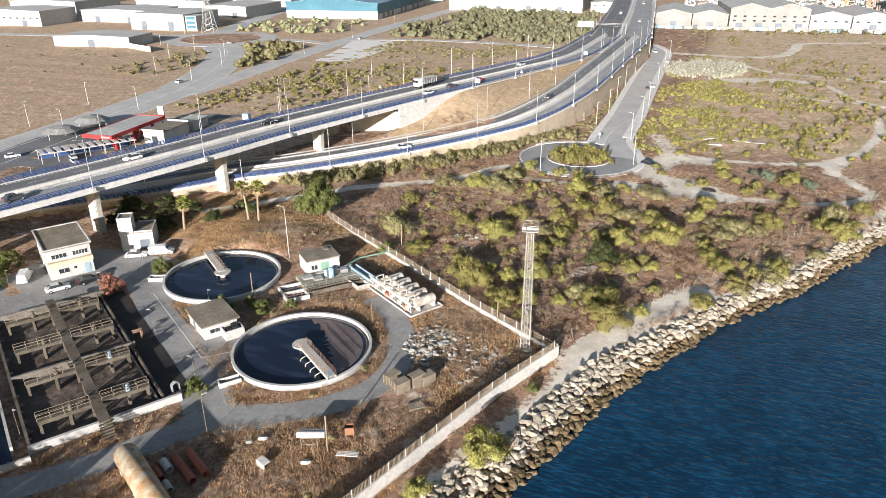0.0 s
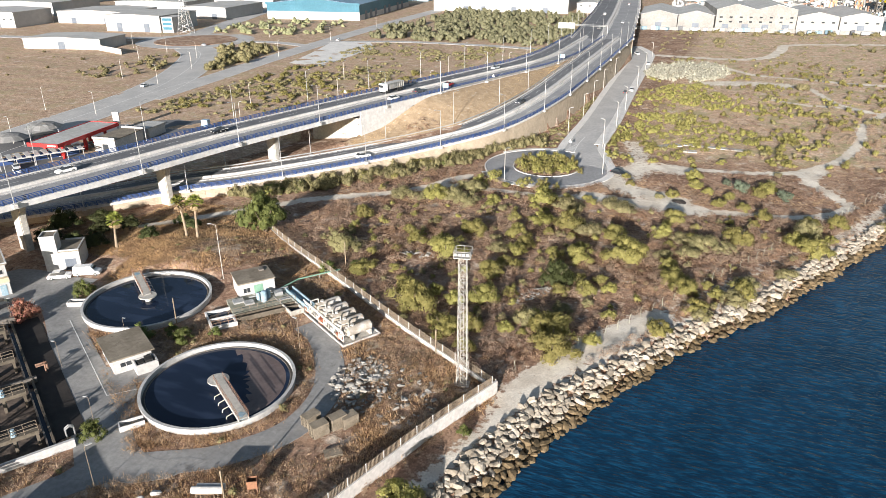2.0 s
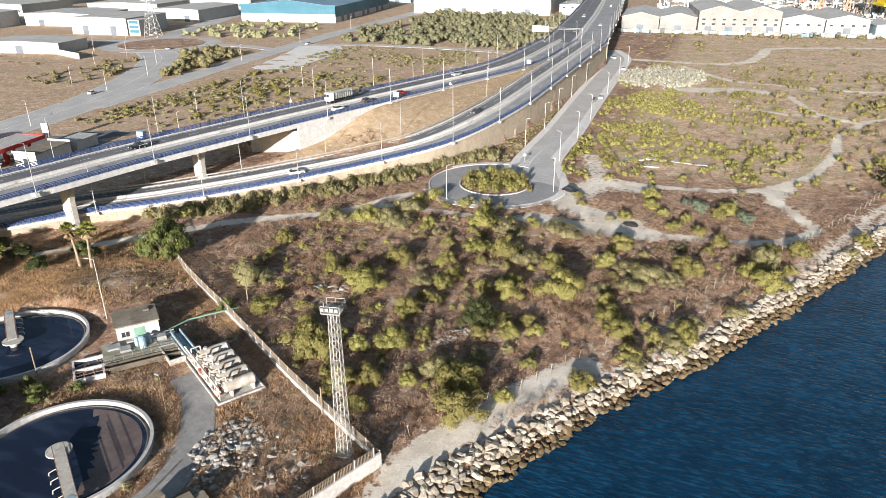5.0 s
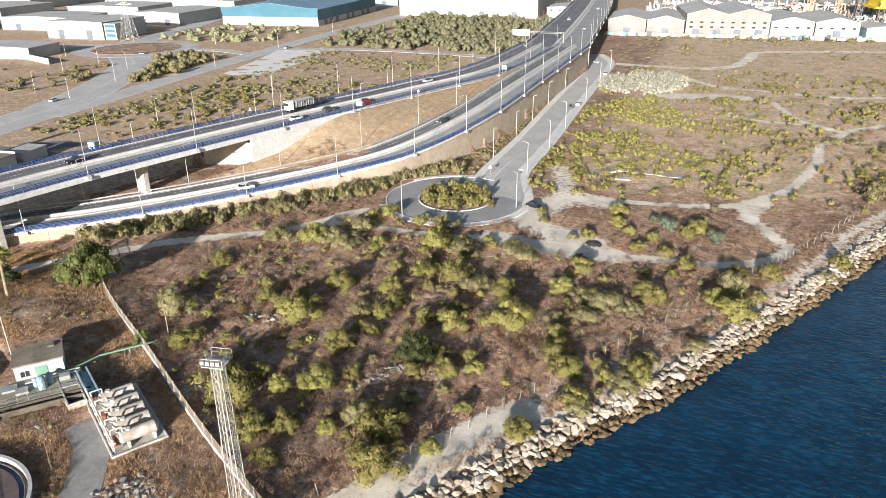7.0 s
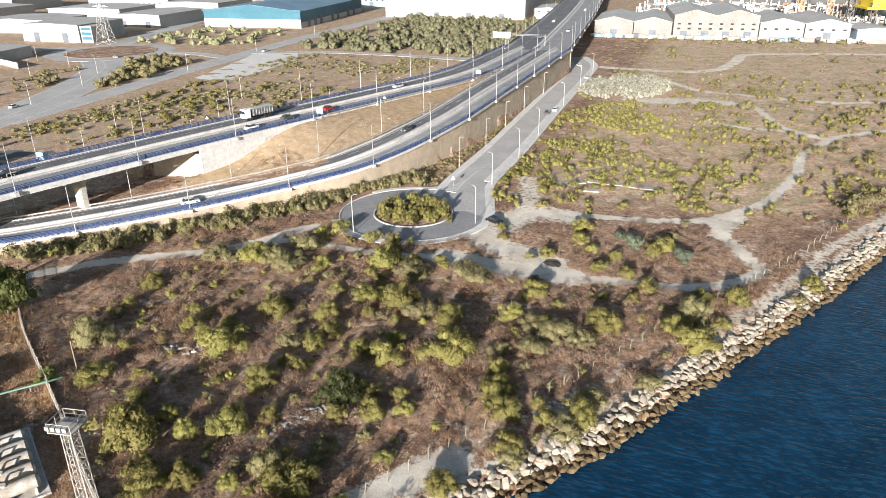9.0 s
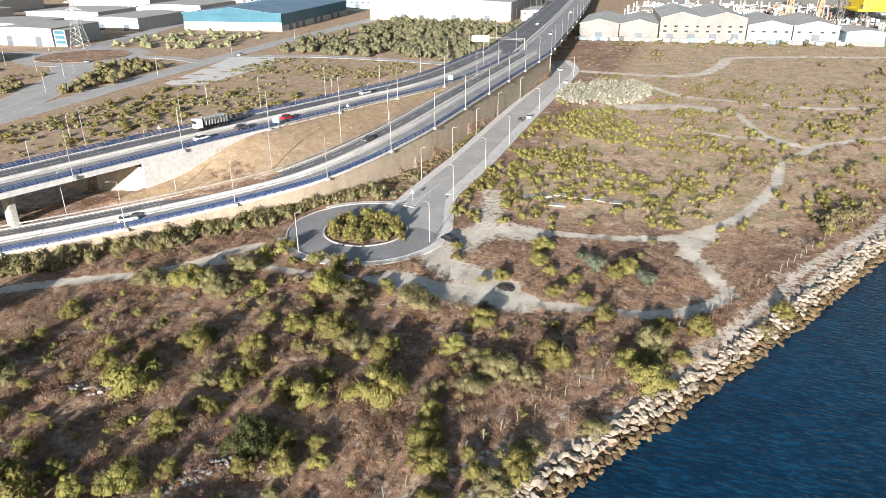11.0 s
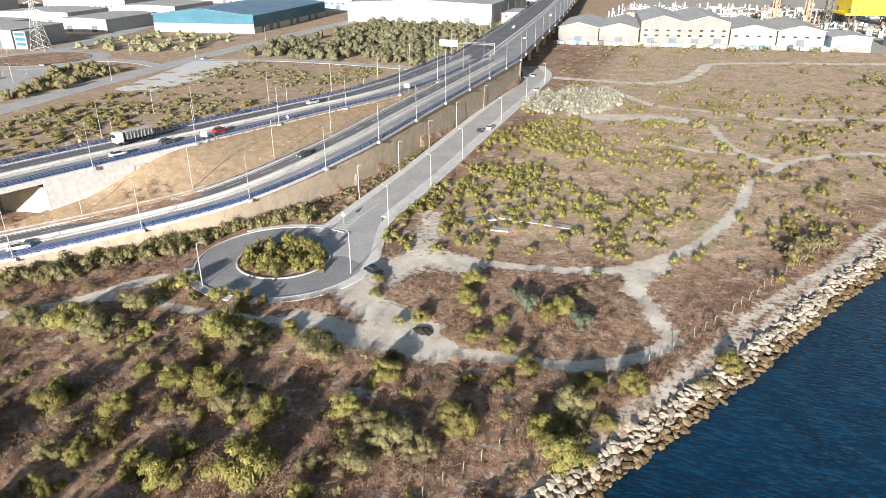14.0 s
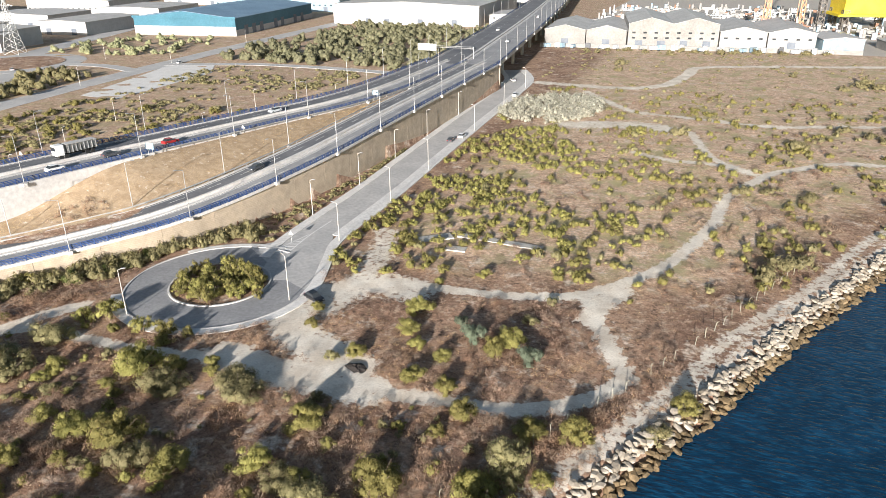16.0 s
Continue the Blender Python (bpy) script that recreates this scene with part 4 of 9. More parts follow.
def make_far_viaduct():
    carriageways(FAR_R, FAR_W, "wide dual carriageway running on towards the town")
    b = thing("bridge", "distant viaduct deck on round columns", "bridge", kind="structure")
    sweep("deck", FAR_R, [(-0.3, -0.02), (FAR_W + 0.3, -0.02), (FAR_W + 0.3, -1.3), (FAR_W - 3, -2.2), (3, -2.2), (-0.3, -1.3)], M["concrete"], b)
    pts, ang = at_step(FAR_R, 32, 14)
    for p, a in zip(pts[:18], ang):
        for o in (6, 25):
            bm = bmesh.new()
            d = radians(a + 90)
            tube(bm, (p[0] + o * math.cos(d + math.pi / 2 - math.pi / 2), p[1] + o * math.sin(d), -0.5), (p[0] + o * math.cos(d), p[1] + o * math.sin(d), p[2] - 2.0), 0.9, 0.9, 12)
            part("column", bm, M["concrete"], b)
    # end wall under the start of the viaduct
    e = thing("retaining_wall", "tan concrete end wall below the viaduct", "retaining wall", kind="structure")
    part("panel", boxes((-76.5, 404.5, -1, -45.2, 405.7, 10.6)), M["block_wall"], e)


make_far_viaduct()
blue_rail(shifted(HIGH_EDGE[40:], 0.15, 0.22), "blue steel railing on the near side of the viaduct")
blue_rail(shifted(HIGH_EDGE[40:], HIGH_W - 0.15, 0.22), "blue steel railing on the far side of the viaduct")
blue_rail(shifted(RAMP_EDGE[20:], -0.2, 0.18), "blue steel railing along the slip road wall")
blue_rail(shifted(FAR_R[:60], -0.1, 0.2), "blue steel railing along the distant viaduct", 6.0)
blue_rail(shifted(FAR_R[:60], FAR_W + 0.1, 0.2), "blue steel railing along the distant viaduct", 6.0)
steel_beam(shifted(RAMP_EDGE[45:], RAMP_W + 0.5, 0.1), "grey steel crash barrier beside the slip road")
steel_beam(shifted(HIGH_EDGE[i_ab + 22:], -0.7, 0.1), "grey steel crash barrier above the grassy bank")


# ---- street lamps ----
def make_lamp(h, arm, label, mat_name="galvanised", base=True, r=0.1):
    lamp = thing("street_lamp", label, "street lamp")
    bm = bmesh.new()
    tube(bm, (0, 0, 0), (0, 0, h), r, r * 0.6, 8)
    tube(bm, (0, 0, h - 0.05), (arm, 0, h + 0.25), 0.05, 0.04, 6)
    part("pole", bm, M[mat_name], lamp)
    bm = bmesh.new()
    box(bm, arm - 0.15, -0.16, h + 0.18, arm + 0.65, 0.16, h + 0.34, 0.05)
    part("lamp_head", bm, M["galvanised"], lamp)
    if base:
        bm = bmesh.new()
        box(bm, -0.45, -0.45, -0.6, 0.45, 0.45, 0.12, 0.04)
        part("footing", bm, M["pale_concrete"], lamp)
    return lamp


HIGHWAY_LAMP = make_lamp(10.5, 1.4, "tall grey steel lamp post beside the raised road")
STREET_LAMP = make_lamp(8.6, 0.7, "slim white lamp post beside the street", "white_steel", False)


def lamps_along(proto, line, step, first, turn, group, stop=None):
    pts, ang = at_step(line, step, first)
    for p, a in list(zip(pts, ang))[:stop]:
        tagged(copy_thing(proto, pose(p[0], p[1], p[2], 0, 0, a + turn)), group=group)


lamps_along(HIGHWAY_LAMP, shifted(RAMP_EDGE, -0.75, 0.1), 23.6, 22, 180, "lamps along the slip road")
lamps_along(HIGHWAY_LAMP, shifted(HIGH_EDGE, -0.8, 0.1), 27.5, 17.5, 180, "lamps along the viaduct")
lamps_along(HIGHWAY_LAMP, shifted(HIGH_EDGE, HIGH_W + 0.8, 0.1), 27.5, 30, 0, "lamps along the viaduct")
lamps_along(HIGHWAY_LAMP, shifted(RAMP_EDGE, RAMP_W + 1.2, -0.1), 24, 150, 0, "lamps along the slip road", 6)
lamps_along(HIGHWAY_LAMP, shifted(FAR_R, -0.5, 0.1), 30, 20, 180, "lamps along the distant viaduct", 14)
lamps_along(HIGHWAY_LAMP, shifted(FAR_R, FAR_W + 0.5, 0.1), 30, 5, 0, "lamps along the distant viaduct", 14)
HIGHWAY_LAMP.matrix_world = pose(-61, 352, 10.9, 0, 0, 90)
tagged(HIGHWAY_LAMP, group="lamps along the viaduct")
for k, (x, y, a) in enumerate(((-46.2, 186, 30), (-22.7, 200.6, 150), (-27.6, 228, 180), (-28, 255, 180), (-29.3, 283, 180), (-31.5, 330, 180), (-33.5, 372, 180), (-41.3, 240, 0), (-41.3, 264, 0), (-42.8, 290, 0), (-44, 318, 0), (-44.5, 350, 0))):
    tagged(copy_thing(STREET_LAMP, pose(x, y, 0.1, 0, 0, a)), group="lamps along the street")
for x, y, a in ((-238, 205, 0), (-228, 170, 0), (-262, 268, 40), (-290, 308, 40), (-235, 262, 180), (-212, 205, 180), (-205, 165, 180), (-248, 300, 180), (-270, 330, 200), (-300, 340, 30), (-335, 350, 90), (-360, 400, 0), (-230, 350, 0),
                (-238, 420, 0), (-246, 500, 0), (-285, 420, 270), (-160, 300, 0), (-140, 260, 0), (-128, 232, 0), (-150, 210, 0), (-168, 240, 0), (-112, 290, 0), (-98, 320, 0), (-120, 330, 0), (-96, 350, 0)):
    tagged(copy_thing(STREET_LAMP, pose(x, y, 0.0, 0, 0, a)), group="lamps along the estate roads")
STREET_LAMP.matrix_world = pose(-35, 410, 0.1, 0, 0, 180)


def make_gantry():
    g = thing("sign_gantry", "white direction sign on a steel gantry over the road", "road sign", (-78.3, 413, 11.0))
    part("post", bars([(0, 0, 0), (0, 0, 7)], r=0.2, n=8), M["galvanised"], g)
    part("post", bars([(18, 0, 0), (18, 0, 5.4)], r=0.2, n=8), M["galvanised"], g)
    part("beam", bars([(-4, 0, 5.2), (18, 0, 5.2)], [(-4, 0, 4.6), (18, 0, 4.6)], r=0.12, n=6), M["galvanised"], g)
    part("sign_panel", boxes((-9.0, -0.2, 3.0, -4.6, -0.1, 6.0)), M["white_paint"], g)
    part("sign_panel", boxes((-4.4, -0.2, 3.0, 0.2, -0.1, 6.0)), M["white_paint"], g)


make_gantry()


def small_sign(x, y, z, a, kind):
    s = thing("road_sign", "white bordered warning triangle on a thin post" if kind == "tri" else "light blue rectangular road sign on posts", "road sign", (x, y, z), a)
    if kind == "tri":
        part("post", bars([(0, 0, 0), (0, 0, 2.2)], r=0.04), M["galvanised"], s)
        bm = bmesh.new()
        vs = [bm.verts.new(p) for p in ((-0.55, -0.04, 1.7), (0.55, -0.04, 1.7), (0, -0.04, 2.65), (-0.55, -0.08, 1.7), (0.55, -0.08, 1.7), (0, -0.08, 2.65))]
        for f in ((0, 1, 2), (5, 4, 3), (0, 3, 4, 1), (1, 4, 5, 2), (2, 5, 3, 0)):
            bm.faces.new([vs[i] for i in f])
        part("sign_panel", bm, M["white_paint"], s)
    else:
        part("post", bars([(-0.6, 0, 0), (-0.6, 0, 3)], r=0.05), M["galvanised"], s)
        part("post", bars([(0.6, 0, 0), (0.6, 0, 3)], r=0.05), M["galvanised"], s)
        part("sign_panel", boxes((-1.1, -0.1, 1.6, 1.1, -0.04, 3.2)), M["pale_blue"], s)


small_sign(-83.5, 236, 11.6, 10, "blue")
small_sign(-75, 262, 11.4, 10, "tri")
small_sign(-118, 228, 9.0, 10, "tri")
small_sign(-37.0, 224, 0.05, 0, "tri")
small_sign(-62.5, 318, 10.9, 0, "blue")


# ---- the treatment works ----
AX = 58.8


def rel(c, x, y, a=AX):
    t = radians(a)
    return (c[0] + x * math.cos(t) - y * math.sin(t), c[1] + x * math.sin(t) + y * math.cos(t))


def window(parent, x, y, z, w, h, axis="x", bars_n=1):
    """A framed window in a face that looks along -y (axis x) or along -x (axis y)."""
    def b(u0, u1, d0, d1, z0, z1):
        return (x + u0, y + d0, z + z0, x + u1, y + d1, z + z1) if axis == "x" else (x + d0, y + u0, z + z0, x + d1, y + u1, z + z1)
    fr = part("window", boxes(b(0, w, -0.06, 0.02, -0.08, 0), b(0, w, -0.06, 0.02, h, h + 0.08), b(-0.08, 0, -0.06, 0.02, -0.08, h + 0.08), b(w, w + 0.08, -0.06, 0.02, -0.08, h + 0.08),
                              *[b(w * (k + 1) / (bars_n + 1) - 0.04, w * (k + 1) / (bars_n + 1) + 0.04, -0.05, 0.02, 0, h) for k in range(bars_n)]), M["white_wall"], parent)
    part("pane", boxes(b(0.002, w - 0.002, -0.03, 0.0, 0.002, h - 0.002)), M["glass"], fr)


def clarifier(cx, cy, to, name_label, water="tank_water", scum=False):
    c = thing("settling_tank", name_label, "settling tank", (cx, cy, 0))
    R = 10.9
    bm = bmesh.new()
    n = 72
    prof = ((R, -0.6), (R, 0.62), (R + 0.12, 0.66), (R + 0.12, 0.98), (R - 0.32, 0.98), (R - 0.32, -0.6))
    rows = [[bm.verts.new((r * math.cos(2 * math.pi * i / n), r * math.sin(2 * math.pi * i / n), z)) for i in range(n)] for r, z in prof]
    for a, b in zip(rows, rows[1:]):
        for i in range(n):
            bm.faces.new((a[i], a[(i + 1) % n], b[(i + 1) % n], b[i]))
    part("rim_wall", bm, M["white_wall"], c, "white painted concrete rim")
    bm = bmesh.new()
    rows = [[bm.verts.new((r * math.cos(2 * math.pi * i / n), r * math.sin(2 * math.pi * i / n), z)) for i in range(n)] for r, z in ((R - 0.32, 0.2), (R - 0.7, 0.2), (R - 0.7, 0.44), (R - 0.8, 0.44), (R - 0.8, 0.1))]
    for a, b in zip(rows, rows[1:]):
        for i in range(n):
            bm.faces.new((a[i], a[(i + 1) % n], b[(i + 1) % n], b[i]))
    part("overflow_weir", bm, M["dark_concrete"], c)
    bm = bmesh.new()
    bm.faces.new([bm.verts.new((x, y, 0.36)) for x, y in ring(0, 0, R - 0.76, 64)])
    part("water_surface", bm, M[water], c, "dark still water")
    a = math.atan2(to[1] - cy, to[0] - cx)
    d, s = Vector((math.cos(a), math.sin(a), 0)), Vector((-math.sin(a), math.cos(a), 0))
    bm = bmesh.new()
    tube(bm, (0, 0, -0.4), (0, 0, 1.2), 0.6, 0.6, 16)
    tube(bm, (0, 0, 1.2), (0, 0, 1.38), 1.55, 1.55, 24)
    part("hub", bm, M["concrete"], c)
    bm = bmesh.new()
    for k in (-0.72, 0.66):
        p = [Vector((0, 0, 1.25)) + d * 0.2 + s * k, Vector((0, 0, 1.25)) + d * (R + 0.2) + s * k]
        q = [v + s * 0.06 for v in p]
        vs = [bm.verts.new(v + Vector((0, 0, z))) for v in (p[0], p[1], q[1], q[0]) for z in (-0.22, 0.2)]
        for f in ((0, 2, 3, 1), (2, 4, 5, 3), (4, 6, 7, 5), (6, 0, 1, 7), (1, 3, 5, 7), (0, 6, 4, 2)):
            bm.faces.new([vs[i] for i in f])
    e0, e1 = d * 0.2 + Vector((0, 0, 1.4)), d * (R + 0.2) + Vector((0, 0, 1.4))
    vs = [bm.verts.new(e + s * k + Vector((0, 0, z))) for e in (e0, e1) for k in (-0.66, 0.66) for z in (0, 0.07)]
    for f in ((0, 1, 3, 2), (4, 6, 7, 5), (0, 4, 5, 1), (2, 3, 7, 6), (1, 5, 7, 3), (0, 2, 6, 4)):
        bm.faces.new([vs[i] for i in f])
    part("scraper_bridge", bm, M["concrete"], c)
    for k in (-0.68, 0.68):
        runs = [[e0 + s * k + Vector((0, 0, z)), e1 + s * k + Vector((0, 0, z))] for z in (0.55, 1.05)]
        runs += [[e0 + d * u + s * k, e0 + d * u + s * k + Vector((0, 0, 1.05))] for u in np.linspace(0, R, 9)]
        part("handrail", bars(*runs, r=0.035, n=5), M["rust"], c, "rusty red handrail")
    for u in (3.2, 5.0, 6.8, 8.6):
        part("scraper_arm", bars([d * u + Vector((0, 0, 1.2)), d * u - s * 1.6 + Vector((0, 0, 0.8)), d * u - s * 1.7 + Vector((0, 0, 0.2))], r=0.06, n=5), M["white_steel"], c)
    bm = bmesh.new()
    p = d * (R - 0.8)
    box(bm, p.x - 0.5, p.y - 0.5, 0.9, p.x + 0.5, p.y + 0.5, 1.5, 0.06)
    part("drive_box", bm, M["pale_blue"], c, "light blue drive housing")
    return c


c1 = clarifier(-55.9, 79.8, (-47.1, 73.8), "round concrete settling tank with dark water and a rusty bridge")
c2 = clarifier(-84.8, 96.5, (-95.6, 104.3), "round settling tank with deep blue water below a bank")


# mauve brown sheet with a wavy edge over one side of the water
def scum(parent, pts, z):
    bm = bmesh.new()
    n = 34
    rim, front = [], []
    for i in range(n):
        a = radians(-75 + 150 * i / (n - 1))
        r = min(9.5, 9.5 - 5.6 * math.sin(math.pi * i / (n - 1)) ** 0.7 + 0.45 * math.sin(i * 1.7) + 0.25 * math.sin(i * 4.1))
        rim.append(bm.verts.new((9.55 * math.cos(a), 9.55 * math.sin(a), z)))
        front.append(bm.verts.new((r * math.cos(a), r * math.sin(a), z)))
    for i in range(n - 1):
        bm.faces.new((rim[i], rim[i + 1], front[i + 1], front[i]))
    t = radians(38)
    ob = part("scum", bm, M["scum"], parent, "mauve brown patch on the tank water")
    ob.matrix_local = Matrix.Rotation(t, 4, "Z")


M["scum"] = mat("mauve brown patch", (0.12, 0.09, 0.085), (0.17, 0.13, 0.12), 0.3, 2.0, 0.5, bump=0.1)
scum(c1, None, 0.375)


def outlet(x, y, a, l, w, h):
    o = thing("outlet_channel", "small open concrete outlet box beside the tank rim", "channel", (x, y, 0), a)
    part("side_wall", boxes((0, 0, -0.3, l, 0.18, h), (0, w - 0.18, -0.3, l, w, h), (l - 0.18, 0.18, -0.3, l, w - 0.18, h)), M["pale_concrete"], o)
    part("bed", boxes((0, 0.18, -0.3, l - 0.18, w - 0.18, 0.1)), M["dark_concrete"], o)


outlet(-60.6, 69.8, 232, 3.2, 1.5, 0.8)
outlet(-95.0, 92.3, 205, 3.0, 1.5, 0.8)


def aeration_basin():
    O = (-75.2, 44.8)
    b = thing("aeration_basin", "long concrete basin of brown sludge with walkways", "treatment basin", (*O, 0), AX)
    top = 1.3
    part("front_wall", boxes((1.0, -0.1, -0.5, 20.4, 0.35, 1.15)), M["white_wall"], b, "white painted front wall")
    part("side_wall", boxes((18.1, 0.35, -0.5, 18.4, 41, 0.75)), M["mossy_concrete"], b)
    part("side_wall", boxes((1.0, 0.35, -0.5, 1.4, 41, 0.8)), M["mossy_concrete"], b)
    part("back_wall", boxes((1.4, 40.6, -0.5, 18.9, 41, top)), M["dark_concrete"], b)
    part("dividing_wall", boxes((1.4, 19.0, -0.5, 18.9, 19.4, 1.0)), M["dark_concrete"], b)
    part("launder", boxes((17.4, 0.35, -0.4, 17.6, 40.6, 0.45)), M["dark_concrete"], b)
    for y0, y1 in ((0.35, 19.0), (19.4, 40.6)):
        bm = bmesh.new()
        nx, ny = 24, 26
        rng = random.Random(int(y0))
        vs = [[bm.verts.new((1.4 + 16.0 * i / nx, y0 + (y1 - y0) * j / ny, -0.2 + rng.uniform(-0.05, 0.05))) for i in range(nx + 1)] for j in range(ny + 1)]
        for j in range(ny):
            for i in range(nx):
                bm.faces.new((vs[j][i], vs[j][i + 1], vs[j + 1][i + 1], vs[j + 1][i]))
        part("sludge", bm, M["sludge"], b, "brown crusted sludge")
    part("channel_water", boxes((17.6, 0.35, -0.4, 18.1, 40.6, -0.1)), M["tank_water"], b)
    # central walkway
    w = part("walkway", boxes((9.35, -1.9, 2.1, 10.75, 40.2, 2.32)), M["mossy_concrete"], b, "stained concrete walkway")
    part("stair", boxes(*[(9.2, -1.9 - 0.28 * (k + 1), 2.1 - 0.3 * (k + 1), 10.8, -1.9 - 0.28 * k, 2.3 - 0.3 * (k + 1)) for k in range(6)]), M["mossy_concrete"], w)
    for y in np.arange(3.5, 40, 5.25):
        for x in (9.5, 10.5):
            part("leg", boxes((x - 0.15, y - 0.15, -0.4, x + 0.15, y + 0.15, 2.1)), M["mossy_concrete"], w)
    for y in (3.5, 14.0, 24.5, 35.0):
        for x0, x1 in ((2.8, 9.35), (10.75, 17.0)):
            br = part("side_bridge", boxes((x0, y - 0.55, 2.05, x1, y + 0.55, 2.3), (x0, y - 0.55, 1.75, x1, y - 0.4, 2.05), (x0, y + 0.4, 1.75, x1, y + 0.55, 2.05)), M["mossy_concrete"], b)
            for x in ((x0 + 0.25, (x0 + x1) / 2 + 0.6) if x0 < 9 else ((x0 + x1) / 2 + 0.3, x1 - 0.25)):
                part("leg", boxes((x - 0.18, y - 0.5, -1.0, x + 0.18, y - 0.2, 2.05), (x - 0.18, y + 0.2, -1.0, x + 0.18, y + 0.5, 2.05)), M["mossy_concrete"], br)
            for yy in (y - 0.52, y + 0.52):
                runs = [[(x0, yy, 2.3 + z), (x1, yy, 2.3 + z)] for z in (0.5, 0.95)] + [[(u, yy, 2.3), (u, yy, 3.25)] for u in np.linspace(x0, x1, 5)]
                part("handrail", bars(*runs, r=0.035, n=5), M["mesh_wire"], br, "rusty handrail")
            bm = bmesh.new()
            xm = (x0 + x1) / 2 + (0.8 if x0 < 9 else 0.4)
            tube(bm, (xm, y, 2.3), (xm, y, 2.75), 0.36, 0.3, 10)
            tube(bm, (xm, y, 2.75), (xm, y, 3.3), 0.24, 0.24, 10)
            part("motor", bm, M["pale_blue"] if (x0 > 9 and y < 20) else M["mossy_concrete"], br, "light blue aerator motor" if (x0 > 9 and y < 20) else "")
            bm = bmesh.new()
            tube(bm, (xm, y, -0.4), (xm, y, 1.8), 0.2, 0.2, 8)
            part("aerator", bm, M["dark_concrete"], br)
    # second, narrower basin alongside
    s = thing("side_channel", "narrow open concrete channel with a pale wall", "channel", (*O, 0), AX)
    part("side_wall", boxes((-0.9, 1.5, -0.5, -0.55, 34, 1.0), (-3.0, -2.0, -0.5, -2.65, 34, 1.0), (-2.65, -2.0, -0.5, 1.0, -1.65, 1.0)), M["concrete"], s)
    part("channel_water", boxes((-2.65, -1.65, -0.5, -0.9, 34, 0.2)), M["tank_water"], s)
    t = thing("aeration_basin", "second sludge basin reached by the same lane", "treatment basin", (*O, 0), AX)
    part("front_wall", boxes((-24, -4.2, -0.5, -3.0, -3.85, 1.0)), M["white_wall"], t)
    part("sludge", boxes((-24, -3.85, -0.5, -3.0, 34, 0.35)), M["sludge"], t)
    part("back_wall", boxes((-24, 34, -0.5, -3.0, 34.4, 1.0)), M["dark_concrete"], t)
    # apron of black bitumen between basin and lane, the basin wall's shade put into its colour
    p = thing("apron", "black bitumen strip with the wall shade in its colour", "apron", (*O, 0), AX, kind="structure")
    part("strip", boxes((18.41, 2.6, -0.4, 22.3, 41, 0.065)), M["bitumen"], p)
    pi = thing("pipework", "rusty valves and pipe bends at the basin corner", "pipes", (*rel(O, 20.2, 21.0), 0.0), AX)
    part("pipe", bars([(-1, 0, 1.5), (0.2, 0, 1.5), (0.2, 0, 0)], [(-1, 0.8, 1.4), (0.5, 0.8, 1.4), (0.5, 0.8, 0)], r=0.14, n=8), M["rust"], pi)
    part("valve_wheel", bars([(0.2, -0.35, 1.9), (0.2, 0.35, 1.9)], [(-0.15, 0, 1.9), (0.55, 0, 1.9)], [(0.2, 0, 1.5), (0.2, 0, 1.9)], r=0.04), M["rust"], pi)
    pi = thing("pipework", "looped steel pipes at the end of the basin wall", "pipes", (*rel(O, 19.8, 2.2), 0.0), AX)
    part("pipe", bars([(0, 0, 0), (0, 0, 1.5), (0.5, 0, 1.8), (1.0, 0, 1.5), (1.0, 0, 0)], [(0, 0.7, 0), (0, 0.7, 1.3), (0.5, 0.7, 1.6), (1.0, 0.7, 1.3), (1.0, 0.7, 0)], r=0.1, n=8), M["galvanised"], pi)


M["bitumen"] = mat("black bitumen", (0.028, 0.024, 0.022), (0.045, 0.038, 0.033), 0.3, 3.0, 0.8)
aeration_basin()


def roofed_box(name, label, cat, c, a, w, d, h, over=0.25, roof="roof_felt", wall="white_wall"):
    b = thing(name, label, cat, (*c, 0), a)
    part("wall", boxes((0, 0, -0.4, w, 0.25, h), (0, d - 0.25, -0.4, w, d, h), (0, 0.25, -0.4, 0.25, d - 0.25, h), (w - 0.25, 0.25, -0.4, w, d - 0.25, h)), M[wall], b)
    part("roof", boxes((-over, -over, h, w + over, d + over, h + 0.22)), M[roof], b)
    return b


